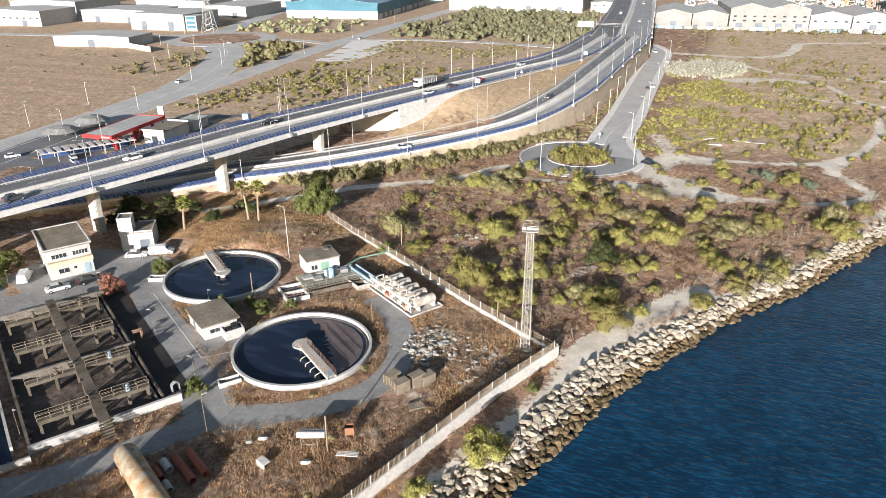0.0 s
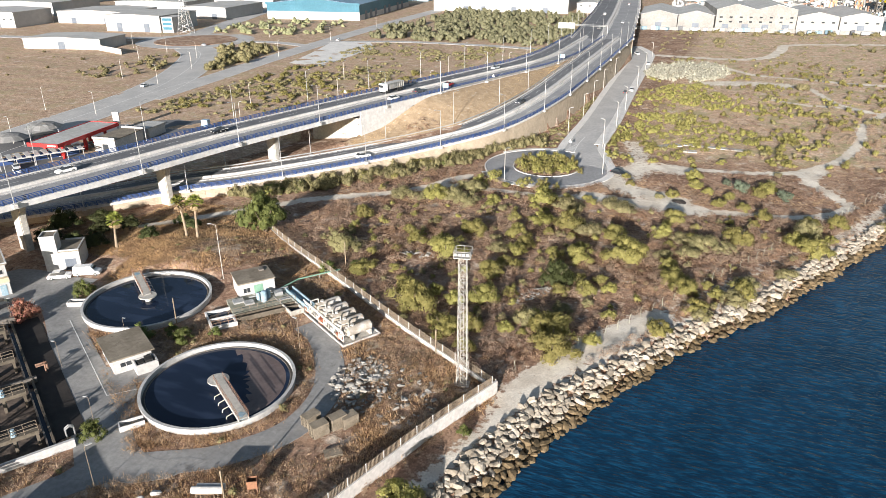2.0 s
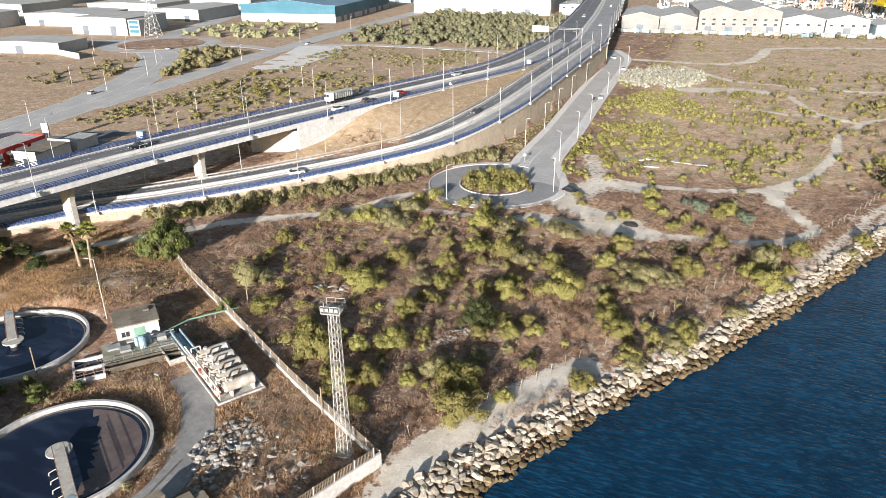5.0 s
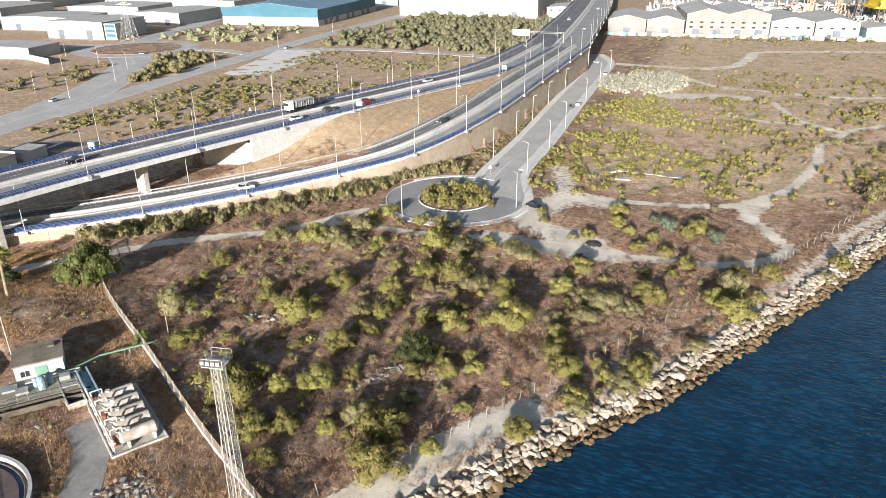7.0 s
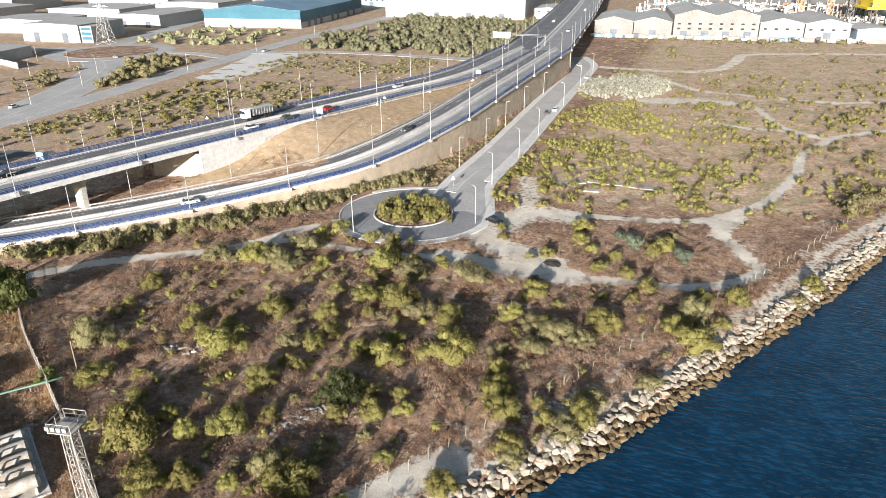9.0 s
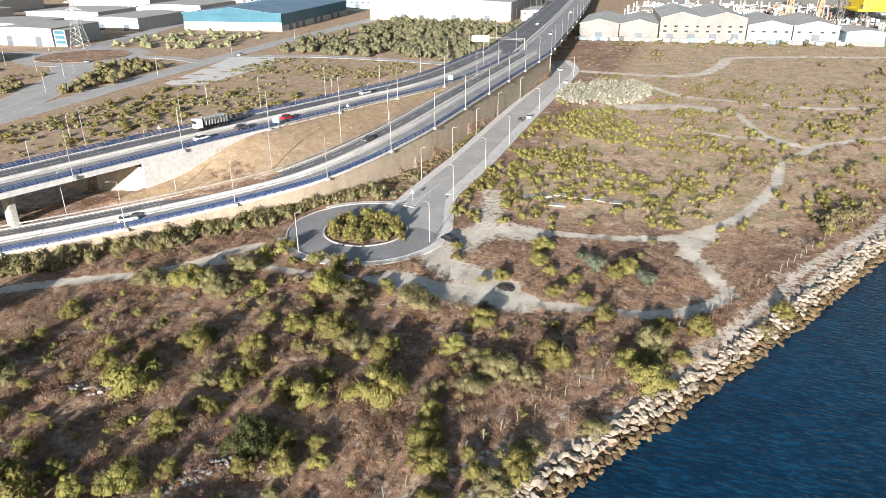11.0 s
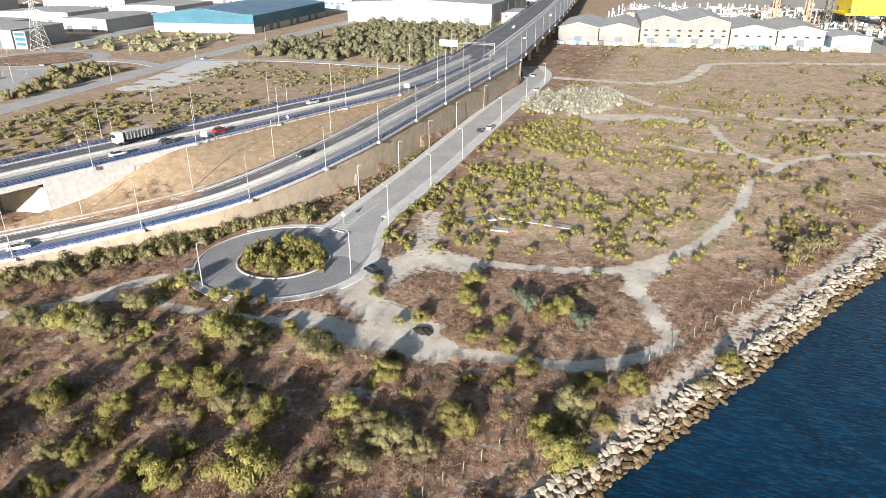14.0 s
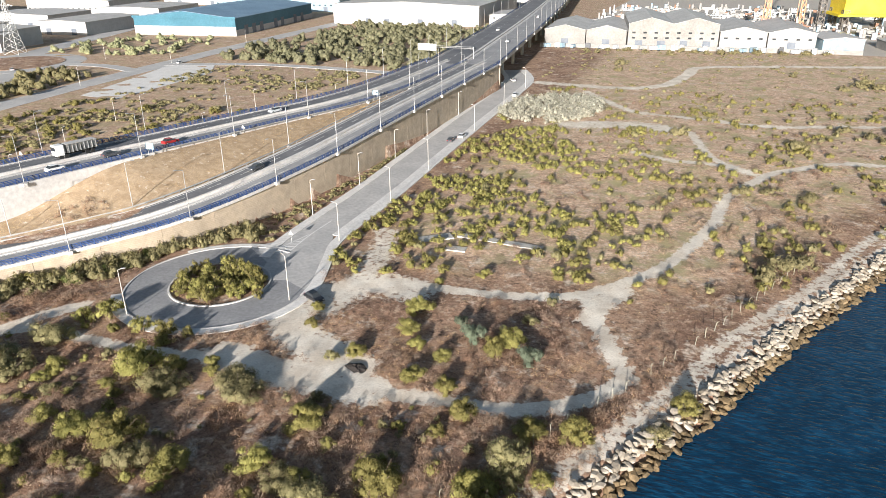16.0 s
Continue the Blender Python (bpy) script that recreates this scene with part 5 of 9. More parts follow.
def works_buildings():
    # two storey office
    o = roofed_box("office_building", "two storey white and cream office with a flat roof", "building", (-114.7, 83.0), AX, 7.8, 12.6, 6.1, 0.35)
    part("parapet", boxes((-0.35, -0.35, 6.322, 8.15, -0.1, 6.5), (-0.35, 12.7, 6.322, 8.15, 12.95, 6.5), (-0.35, -0.1, 6.322, -0.1, 12.7, 6.5), (7.9, -0.1, 6.322, 8.15, 12.7, 6.5)), M["white_wall"], o)
    part("floor_band", boxes((-0.06, -0.9, 2.9, 7.86, -0.003, 3.75), (-0.08, 0, 2.9, -0.003, 12.6, 3.3)), M["cream_wall"], o, "cream painted band")
    window(o, 0.9, -0.004, 4.3, 2.6, 0.8, "x", 3)
    window(o, 4.6, -0.004, 4.3, 2.6, 0.8, "x", 4)
    window(o, 1.6, -0.004, 1.1, 1.8, 0.9, "x", 1)
    window(o, 4.3, -0.004, 1.5, 0.5, 0.5, "x", 0)
    part("door", boxes((6.2, -0.08, 0.05, 7.2, -0.004, 2.15)), M["pale_blue"], o, "light blue door")
    for y in (1.5, 4.5, 7.5, 10.3):
        window(o, -0.004, y, 4.2, 1.5, 0.9, "y", 1)
    for y in (3.0, 7.5):
        window(o, -0.004, y, 1.2, 1.5, 0.9, "y", 1)
    # white house with a tower
    h = roofed_box("pump_house", "white pump house with a square tower and a garage door", "building", (-112.6, 98.8), 36, 6.4, 6.2, 3.9, 0.06)
    part("parapet", boxes((2.8, -0.06, 4.122, 6.46, 0.16, 4.4), (6.24, 0.16, 4.122, 6.46, 6.26, 4.4), (2.8, 6.04, 4.122, 6.24, 6.26, 4.4)), M["white_wall"], h)
    t = part("tower", boxes((-0.08, -0.08, 3.6, 2.7, 3.2, 7.2)), M["white_wall"], h)
    part("tower_roof", boxes((0.1, 0.1, 7.203, 2.5, 3.0, 7.28)), M["roof_felt"], t)
    part("tower_parapet", boxes((-0.12, -0.12, 7.2, 2.74, 0.08, 7.5), (-0.12, 3.04, 7.2, 2.74, 3.24, 7.5), (-0.12, 0.08, 7.2, 0.08, 3.04, 7.5), (2.54, 0.08, 7.2, 2.74, 3.04, 7.5)), M["white_wall"], t)
    part("garage_door", boxes((3.6, -0.06, 0.05, 5.6, -0.004, 2.4)), M["shutter"], h, "grey blue metal door")
    window(h, -0.004, 1.2, 1.2, 0.8, 0.8, "y", 1)
    # low shed between the tanks
    s = roofed_box("control_shed", "low white shed with a wide stained flat roof", "shed", (-72.4, 76.4), AX, 5.6, 7.6, 2.5, 0.45)
    window(s, 1.0, -0.004, 1.0, 1.6, 0.7, "x", 1)
    window(s, -0.004, 2.2, 1.2, 0.9, 0.8, "y", 1)
    part("door", boxes((-0.07, 4.5, 0.05, -0.004, 5.5, 2.1)), M["shutter"], s)
    k = thing("equipment_bin", "open white masonry box with dark gear in it", "bin", (*rel((-72.4, 76.4), 2.7, -2.3), 0), AX)
    part("wall", boxes((0, 0, -0.2, 3.2, 0.2, 1.7), (0, 2.0, -0.2, 3.2, 2.2, 1.7), (0, 0.2, -0.2, 0.2, 2.0, 1.7), (3.0, 0.2, -0.2, 3.2, 2.0, 1.7)), M["white_wall"], k)
    part("gear", boxes((0.5, 0.6, 0.0, 1.3, 1.6, 1.75), (1.5, 0.5, 0.0, 2.6, 1.5, 1.85), (1.6, 1.55, 0.0, 2.5, 1.9, 2.0)), M["tyre"], k)
    # blower house beside the platform
    b = roofed_box("blower_house", "white blower house with a brown flat roof", "building", (-69.6, 103.0), 50, 6.4, 5.6, 3.1, 0.2)
    part("door", boxes((2.6, -0.07, 0.05, 4.2, -0.004, 2.5)), M["green_door"], b, "faded green folding door")
    window(b, 0.7, -0.004, 1.3, 1.2, 0.9, "x", 1)
    part("roof_hatch", boxes((4.6, 3.6, 3.322, 5.5, 4.5, 3.6)), M["dark_concrete"], b)
    # platform with pits
    p = thing("inlet_works", "raised concrete platform with open pits and railings", "platform", (-65.0, 93.9, 0), 50)
    part("slab", boxes((1.5, 3.2, -0.3, 12.5, 9.2, 0.9)), M["green_concrete"], p)
    part("pit_wall", boxes((-2.8, 0.6, -0.3, -2.5, 6.6, 0.8), (-2.5, 0.6, -0.3, 1.5, 0.9, 0.8), (-2.5, 3.4, -0.3, 1.5, 3.7, 0.8), (-2.5, 6.3, -0.3, 1.5, 6.6, 0.8), (1.2, 0.9, -0.3, 1.5, 3.4, 0.8)), M["pale_concrete"], p)
    part("pit_water", boxes((-2.5, 0.9, -0.3, 1.2, 3.4, 0.25), (-2.5, 3.7, -0.3, 1.5, 6.3, 0.25)), M["tank_water"], p)
    part("trough", boxes((1.5, 1.4, 0.1, 13.5, 1.6, 0.95), (1.5, 2.7, 0.1, 13.5, 2.9, 0.95), (1.5, 1.6, 0.1, 13.5, 2.7, 0.3)), M["mossy_concrete"], p)
    runs = [[(1.6, 3.3, 0.9 + z), (12.4, 3.3, 0.9 + z)] for z in (0.5, 1.0)] + [[(x, 3.3, 0.9), (x, 3.3, 1.9)] for x in np.linspace(1.6, 12.4, 9)]
    part("handrail", bars(*runs, r=0.035), M["mesh_wire"], p)
    runs = [[(-2.6, 0.75, 0.8 + z), (1.4, 0.75, 0.8 + z)] for z in (0.5, 1.0)] + [[(x, 0.75, 0.8), (x, 0.75, 1.8)] for x in np.linspace(-2.6, 1.4, 4)]
    part("handrail", bars(*runs, r=0.035), M["rust"], p)
    for x, y, r, h in ((7.4, 5.5, 0.55, 1.8), (8.4, 6.6, 0.4, 1.5), (6.6, 6.4, 0.35, 1.2)):
        bm = bmesh.new()
        tube(bm, (x, y, 0.9), (x, y, 0.9 + h), r, r, 12)
        tube(bm, (x, y, 0.9 + h), (x, y, 1.15 + h), r, r * 0.5, 12)
        part("blower", bm, M["pale_blue"], p, "light blue blower")
    for b in ((9.8, 4.2, 0.9, 11.9, 5.0, 1.1), (9.6, 6.2, 0.9, 11.0, 7.4, 1.6), (4.0, 5.2, 0.9, 5.6, 6.6, 1.3), (2.3, 6.6, 0.9, 4.2, 8.2, 1.2)):
        part("hatch_box", boxes(b), M["galvanised"], p)
    part("pipe", bars([(5.2, 7.4, 1.3), (12.4, 7.4, 1.3)], [(6.0, 8.2, 1.3), (12.4, 8.2, 1.3)], r=0.14, n=8), M["galvanised"], p)
    # light blue open channel and green pipe
    c = thing("flume", "light blue steel flume over a dark sump", "channel", (-62.0, 105.5, 0), -31)
    part("sump", boxes((-2.2, -1.2, -0.3, 5.6, 0.9, 0.35)), M["tank_water"], c)
    part("sump_wall", boxes((-2.4, -1.4, -0.3, 5.8, -1.2, 0.95), (-2.4, 0.9, -0.3, 5.8, 1.1, 0.95), (-2.4, -1.2, -0.3, -2.2, 0.9, 0.95), (5.6, -1.2, -0.3, 5.8, 0.9, 0.95)), M["concrete"], c)
    part("trough", boxes((-2.2, 1.3, 0.5, 6.8, 1.5, 1.5), (-2.2, 2.7, 0.5, 6.8, 2.9, 1.5), (-2.2, 1.5, 0.5, 6.8, 2.7, 0.75)), M["pale_blue"], c)
    part("support", boxes((-1.8, 1.6, -0.3, -1.5, 2.6, 0.5), (2.0, 1.6, -0.3, 2.3, 2.6, 0.5), (5.8, 1.6, -0.3, 6.1, 2.6, 0.5)), M["concrete"], c)
    g = thing("pipe_run", "long thin green pipe on low supports", "pipe")
    part("pipe", bars([(-64.5, 107.8, 1.1), (-63.5, 112.5, 1.1), (-58.5, 119.5, 0.9)], r=0.14, n=8), M["green_door"], g)
    part("support", bars([(-64.2, 110, 0), (-64.2, 110, 1.0)], [(-61, 116, 0), (-61, 116, 0.9)], r=0.08), M["galvanised"], g)


M["shutter"] = mat("grey blue metal shutter", (0.12, 0.14, 0.17), (0.16, 0.18, 0.21), 0.4, 4.0, 0.5, bump=0.05)
M["green_door"] = mat("faded green paint", (0.16, 0.3, 0.22), (0.22, 0.36, 0.27), 0.4, 4.0, 0.6, bump=0.05)
works_buildings()


def tank_row():
    C = (-44.5, 95.9)
    pad = thing("tank_pad", "raised concrete pad with a pale kerb under the tanks", "concrete pad", (*C, 0), AX, kind="structure")
    part("slab", boxes((0.2, 0.2, -0.3, 6.8, 15.0, 0.12)), M["concrete"], pad)
    part("kerb_run", boxes((0, 0, -0.3, 7.0, 0.2, 0.28), (0, 15.0, -0.3, 7.0, 15.2, 0.28), (0, 0.2, -0.3, 0.2, 15.0, 0.28), (6.8, 0.2, -0.3, 7.0, 15.0, 0.28)), M["pale_concrete"], pad)
    proto = thing("pressure_tank", "rust streaked cream horizontal steel tank on saddles", "tank", (0, 0, 0), 0, "tanks on the concrete pad")
    bm = bmesh.new()
    n = 20
    rows = []
    for x, r in ((-0.4, 0.02), (-0.37, 0.34), (-0.24, 0.64), (0.0, 0.84), (4.2, 0.84), (4.44, 0.64), (4.57, 0.34), (4.6, 0.02)):
        rows.append([bm.verts.new((x, r * math.cos(2 * math.pi * i / n), 1.4 + r * math.sin(2 * math.pi * i / n))) for i in range(n)])
    for a, b in zip(rows, rows[1:]):
        for i in range(n):
            bm.faces.new((a[i], a[(i + 1) % n], b[(i + 1) % n], b[i]))
    part("shell", bm, M["tank_paint"], proto, smooth=False)
    for x in (0.7, 3.9):
        part("saddle", boxes((x - 0.15, -0.85, 0.0, x + 0.15, 0.85, 0.95)), M["concrete"], proto)
    bm = bmesh.new()
    tube(bm, (1.0, 0, 2.1), (1.0, 0, 2.45), 0.3, 0.3, 12)
    part("manhole", bm, M["white_steel"], proto)
    bm = bmesh.new()
    tube(bm, (0.3, 0, 2.1), (0.3, 0, 2.95), 0.1, 0.1, 8)
    tube(bm, (0.3, 0, 2.95), (-1.1, 0, 2.95), 0.1, 0.1, 8)
    tube(bm, (-1.1, 0, 2.95), (-1.1, 0, 0.4), 0.1, 0.1, 8)
    part("pipe", bm, M["white_steel"], proto)
    ys = (1.6, 4.2, 6.8, 9.4, 12.0)
    for y in ys[1:]:
        copy_thing(proto, pose(*rel(C, 1.75, y), 0.12, 0, 0, AX))
    proto.matrix_world = pose(*rel(C, 1.75, ys[0]), 0.12, 0, 0, AX)
    pr = thing("pipe_rack", "rack of pale pipes and valves in front of the tanks", "pipes", (*C, 0.12), AX)
    for x, z in ((0.5, 0.5), (0.75, 1.5), (0.45, 2.2)):
        part("pipe", bars([(x, 0.6, z), (x, 14.5, z)], r=0.12, n=8), M["white_steel"], pr)
    for y in np.arange(0.8, 14.6, 1.7):
        part("post", bars([(0.6, y, 0), (0.6, y, 2.3)], r=0.06), M["white_steel"], pr)
    for y in ys:
        part("valve", boxes((0.25, y - 0.3, 0.9, 0.75, y + 0.3, 1.4)), M["white_steel"], pr)
    for y, k in ((2.6, 0), (8.8, 1), (14.0, 2)):
        v = thing("control_box", "dark red metal control cabinet", "cabinet", (*rel(C, 0.95, y), 0.12), AX)
        part("body", boxes((-0.5, -0.55, 0, 0.4, 0.55, 1.05)), M["red_oxide"], v)
        part("door", boxes((-0.54, -0.48, 0.1, -0.502, 0.48, 0.98)), M["rust"], v)


tank_row()


# ---- boundary wall ----
def boundary_wall(label, pts, h, fence):
    line = curve(pts, 3.0) if len(pts) > 2 else np.array([np.array(pts[0]) + (np.array(pts[1]) - np.array(pts[0])) * t for t in np.linspace(0, 1, 25)])
    w = thing("boundary_wall", label, "wall", kind="structure")
    sweep("wall_base", line, [(-0.16, -1.2), (0.16, -1.2), (0.16, h), (-0.16, h)], M["pale_concrete"], w)
    s = along(line)
    p, ang = at_step(line, 3.0)
    bm = bmesh.new()
    box(bm, -0.045, -0.055, 0, 0.045, 0.055, fence + 0.1)
    box(bm, -0.06, -0.07, fence + 0.1, 0.06, 0.07, fence + 0.14)
    post = bpy.data.meshes.new("post")
    bm.to_mesh(post)
    bm.free()
    post.materials.append(M["pale_concrete"])
    for q, a in zip(p, ang):
        piece("post", post, w, pose(q[0], q[1], q[2] + h, 0, 0, a))
    for a, b in zip(p, p[1:]):
        v, f = [], []
        d = (b - a) / np.linalg.norm(b - a)
        nrm = np.array((-d[1], d[0], 0)) * 0.025
        L = np.linalg.norm(b - a)
        def slat(c0, c1, wid):
            k = len(v)
            for c in (c0, c1):
                for sx in (-1, 1):
                    for up in (0, 1):
                        v.append(c + sx * nrm + up * np.array(wid))
            f.extend([(k, k + 1, k + 3, k + 2), (k + 4, k + 6, k + 7, k + 5), (k, k + 4, k + 5, k + 1), (k + 2, k + 3, k + 7, k + 6), (k + 1, k + 5, k + 7, k + 3), (k, k + 2, k + 6, k + 4)])
        z0 = np.array((0, 0, h))
        for z in (0.08, fence * 0.5, fence):
            slat(a + z0 + (0, 0, z), b + z0 + (0, 0, z), (0, 0, 0.06))
        for t in np.arange(0.18, L - 0.1, 0.22):
            slat(a + d * t + z0 + (0, 0, 0.08), a + d * t + z0 + (0, 0, fence), d * 0.055)
        ob = new("fence_panel", mesh_of("fence_panel", v, f, M["mesh_wire"]))
        ob.parent = w
    return w


boundary_wall("concrete boundary wall with a wire fence facing the sea", [(-47, 4, 0), (-38.5, 30, 0), (-30.7, 55.4, 0), (-23.9, 77.9, 0), (-18.0, 93.4, 0)], 2.0, 1.15)
boundary_wall("concrete boundary wall with a wire fence beside the scrub", [(-18.2, 93.6, 0), (-37.0, 104.0, 0), (-57.0, 116.2, 0), (-79.5, 129.7, 0), (-97.0, 143.6, 0)], 0.75, 1.25)


# ---- mast and poles ----
def make_mast():
    m = thing("lattice_mast", "tall weathered white square lattice mast with a railed platform", "mast", (-23.4, 93.9, 0), 12)
    H = 20.4
    def half(z):
        return 0.74 - 0.24 * z / H
    part("footing", boxes((-1.1, -1.1, -0.4, 1.1, 1.1, 0.15)), M["concrete"], m)
    cs = ((-1, -1), (1, -1), (1, 1), (-1, 1))
    for sx, sy in cs:
        part("leg", bars([(sx * half(0), sy * half(0), 0), (sx * half(H), sy * half(H), H)], r=0.05, n=6), M["mast_steel"], m)
    zs = np.linspace(0, H, 17)
    for k, (z0, z1) in enumerate(zip(zs, zs[1:])):
        runs = []
        for (ax, ay), (bx, by) in zip(cs, cs[1:] + cs[:1]):
            h0, h1 = half(z0), half(z1)
            runs += [[(ax * h0, ay * h0, z0), (bx * h1, by * h1, z1)], [(bx * h0, by * h0, z0), (ax * h1, ay * h1, z1)], [(ax * h1, ay * h1, z1), (bx * h1, by * h1, z1)]]
        for run in runs:
            part("brace", bars(run, r=0.024, n=4), M["mast_steel"], m)
    part("platform", boxes((-1.15, -1.15, H, 1.15, 1.15, H + 0.1)), M["mast_steel"], m)
    for (ax, ay), (bx, by) in zip(cs, cs[1:] + cs[:1]):
        runs = [[(ax * 1.12, ay * 1.12, H + z), (bx * 1.12, by * 1.12, H + z)] for z in (0.5, 1.0)] + [[(ax * 1.12, ay * 1.12, H), (ax * 1.12, ay * 1.12, H + 1.0)], [((ax + bx) * 0.56, (ay + by) * 0.56, H), ((ax + bx) * 0.56, (ay + by) * 0.56, H + 1.0)]]
        part("handrail", bars(*runs, r=0.04), M["mast_steel"], m)
    for x in (-0.8, -0.25, 0.3, 0.85):
        part("floodlight", boxes((x - 0.2, -1.5, H + 0.55, x + 0.2, -1.2, H + 0.95)), M["mast_steel"], m)
    part("ladder", bars([(-0.2, -0.7, 0.2), (-0.2, -0.55, H)], [(0.2, -0.7, 0.2), (0.2, -0.55, H)], *[[(-0.2, -0.7 + 0.15 * z / H, z), (0.2, -0.7 + 0.15 * z / H, z)] for z in np.arange(0.5, H, 0.9)], r=0.03, n=4), M["mast_steel"], m)


make_mast()
WORKS_LAMP = make_lamp(6.3, 0.25, "slim pole lamp beside the works lane", "mesh_wire", False, 0.045)
for x, y, a in ((-65.7, 66.3, 200), (-81.6, 75.0, 200), (-117.5, 76.5, 0), (-101.0, 82.0, 40), (-78.5, 47.5, 0), (-77.7, 84.2, 0)):
    tagged(copy_thing(WORKS_LAMP, pose(x, y, 0, 0, 0, a) @ Matrix.Diagonal((0.75, 0.75, 0.72, 1))), group="lamps in the works")
for x, y in ((-49.6, 91.5),):
    tagged(copy_thing(WORKS_LAMP, pose(x, y, 0, 0, 0, 170)), group="lamps in the works")
WORKS_LAMP.matrix_world = pose(-56.0, 57.2, 0, 0, 0, 60)
tagged(WORKS_LAMP, group="lamps in the works")
f = make_lamp(11.2, 0.9, "tall floodlight pole on the dry bank", "white_steel", True, 0.08)
f.matrix_world = pose(-77.7, 108.5, 0.3, 0, 0, 200)
for x, y, h in ((-39.7, 60.5, 5.6), (-58.9, 122.3, 5.5), (-30.0, 99.5, 4.5), (-74.5, 92.0, 5.0)):
    p = thing("wooden_pole", "bare weathered wooden pole standing in dry grass", "pole", (x, y, 0), 0, "wooden poles")
    part("shaft", bars([(0, 0, -0.5), (0.1, 0, h)], r=0.1, n=7), M["pole_wood"], p)


# ---- loose things in the works yard ----
def rock_mesh(name, seed, material, n=14, flat=0.75):
    rng = random.Random(seed)
    bm = bmesh.new()
    for i in range(n):
        v = Vector((rng.gauss(0, 1), rng.gauss(0, 1), rng.gauss(0, 1))).normalized()
        v *= rng.uniform(0.82, 1.0)
        bm.verts.new((v.x * 0.6, v.y * 0.5, v.z * 0.5 * flat))
    r = bmesh.ops.convex_hull(bm, input=bm.verts)
    bmesh.ops.delete(bm, geom=[v for v in bm.verts if not v.link_faces], context="VERTS")
    bmesh.ops.recalc_face_normals(bm, faces=bm.faces)
    me = bpy.data.meshes.new(name)
    bm.to_mesh(me)
    bm.free()
    me.materials.append(material)
    return me


def boulder_mesh(name, seed, material, n=15):
    """A blocky quarried stone with worn corners."""
    rng = random.Random(seed)
    turn = Euler((rng.uniform(0, 3), rng.uniform(0, 3), rng.uniform(0, 3))).to_matrix()
    p = rng.uniform(2.5, 5)
    dims = (rng.uniform(0.58, 0.82), rng.uniform(0.42, 0.58), rng.uniform(0.34, 0.48))
    bm = bmesh.new()
    for i in range(n):
        z = 1 - 2 * (i + 0.5) / n
        t = i * 2.39996 + rng.uniform(-0.25, 0.25)
        k = math.sqrt(max(0, 1 - z * z))
        v = turn @ Vector((k * math.cos(t), k * math.sin(t), z))
        v *= rng.uniform(0.93, 1.03) / (abs(v.x) ** p + abs(v.y) ** p + abs(v.z) ** p) ** (1 / p)
        bm.verts.new((v.x * dims[0], v.y * dims[1], v.z * dims[2]))
    bmesh.ops.convex_hull(bm, input=bm.verts)
    bmesh.ops.delete(bm, geom=[v for v in bm.verts if not v.link_faces], context="VERTS")
    bmesh.ops.recalc_face_normals(bm, faces=bm.faces)
    me = bpy.data.meshes.new(name)
    bm.to_mesh(me)
    bm.free()
    me.materials.append(material)
    return me


def rubble_heap(label, cx, cy, rx, ry, n, lo, hi, material, seed, a=AX):
    heap = thing("rubble_heap", label, "rubble", (cx, cy, 0), a)
    rng = random.Random(seed)
    shapes = [boulder_mesh("stone", seed * 10 + k, material, 16) for k in range(8)]
    for i in range(n):
        r, t = math.sqrt(rng.random()), rng.uniform(0, 6.283)
        s = rng.uniform(lo, hi) * (1.1 - 0.3 * r)
        piece("stone", rng.choice(shapes), heap, Matrix.Translation((rx * r * math.cos(t), ry * r * math.sin(t), 0.02 + 0.08 * s + 0.45 * (1 - r) * rng.random()))
              @ Euler((rng.uniform(-0.5, 0.5), rng.uniform(-0.5, 0.5), rng.uniform(0, 6.28))).to_matrix().to_4x4() @ Matrix.Diagonal((s, s * rng.uniform(0.6, 1.1), s * rng.uniform(0.35, 0.8), 1)))


rubble_heap("heap of broken white stone and concrete", -37.2, 88.0, 4.2, 7.4, 260, 0.2, 1.0, M["rubble"], 3, 20)
rubble_heap("scattered pale stones in dry weeds", -30.0, 87.5, 5.2, 7.2, 60, 0.25, 0.9, M["rubble"], 5, 20)
rubble_heap("spread of dumped white rubbish between bushes", -21.5, 124.5, 1.6, 5.0, 90, 0.3, 0.8, M["rubble"], 7, -30)
rubble_heap("heap of dumped stones beside the dirt track", -47.5, 133.0, 4.2, 1.3, 34, 0.4, 1.1, M["rubble"], 9, 10)


def pallet_stack(x, y, a, layers, w=2.3, d=1.5):
    s = thing("pallet_stack", "stack of weathered wooden frames" if layers > 3 else "single weathered wooden frame lying on the ground", "pallets", (x, y, 0), a, "stacked frames")
    for k in range(layers):
        z = k * 0.2
        e = part("pallet", boxes((0, 0, z, w, d, z + 0.03), (0, 0, z + 0.14, w, d, z + 0.175), (0, 0.02, z + 0.03, w, 0.12, z + 0.14), (0, d / 2 - 0.05, z + 0.03, w, d / 2 + 0.05, z + 0.14), (0, d - 0.12, z + 0.03, w, d - 0.02, z + 0.14)), M["wood_grey"], s)
        e.rotation_euler = (0, 0, 0.02 * math.sin(k * 2.1))


pallet_stack(-38.6, 76.2, 70, 8)
pallet_stack(-36.6, 74.6, 62, 9)
pallet_stack(-35.2, 77.0, 64, 9)
pallet_stack(-34.0, 77.9, 62, 8)
pallet_stack(-33.4, 71.9, 40, 2)


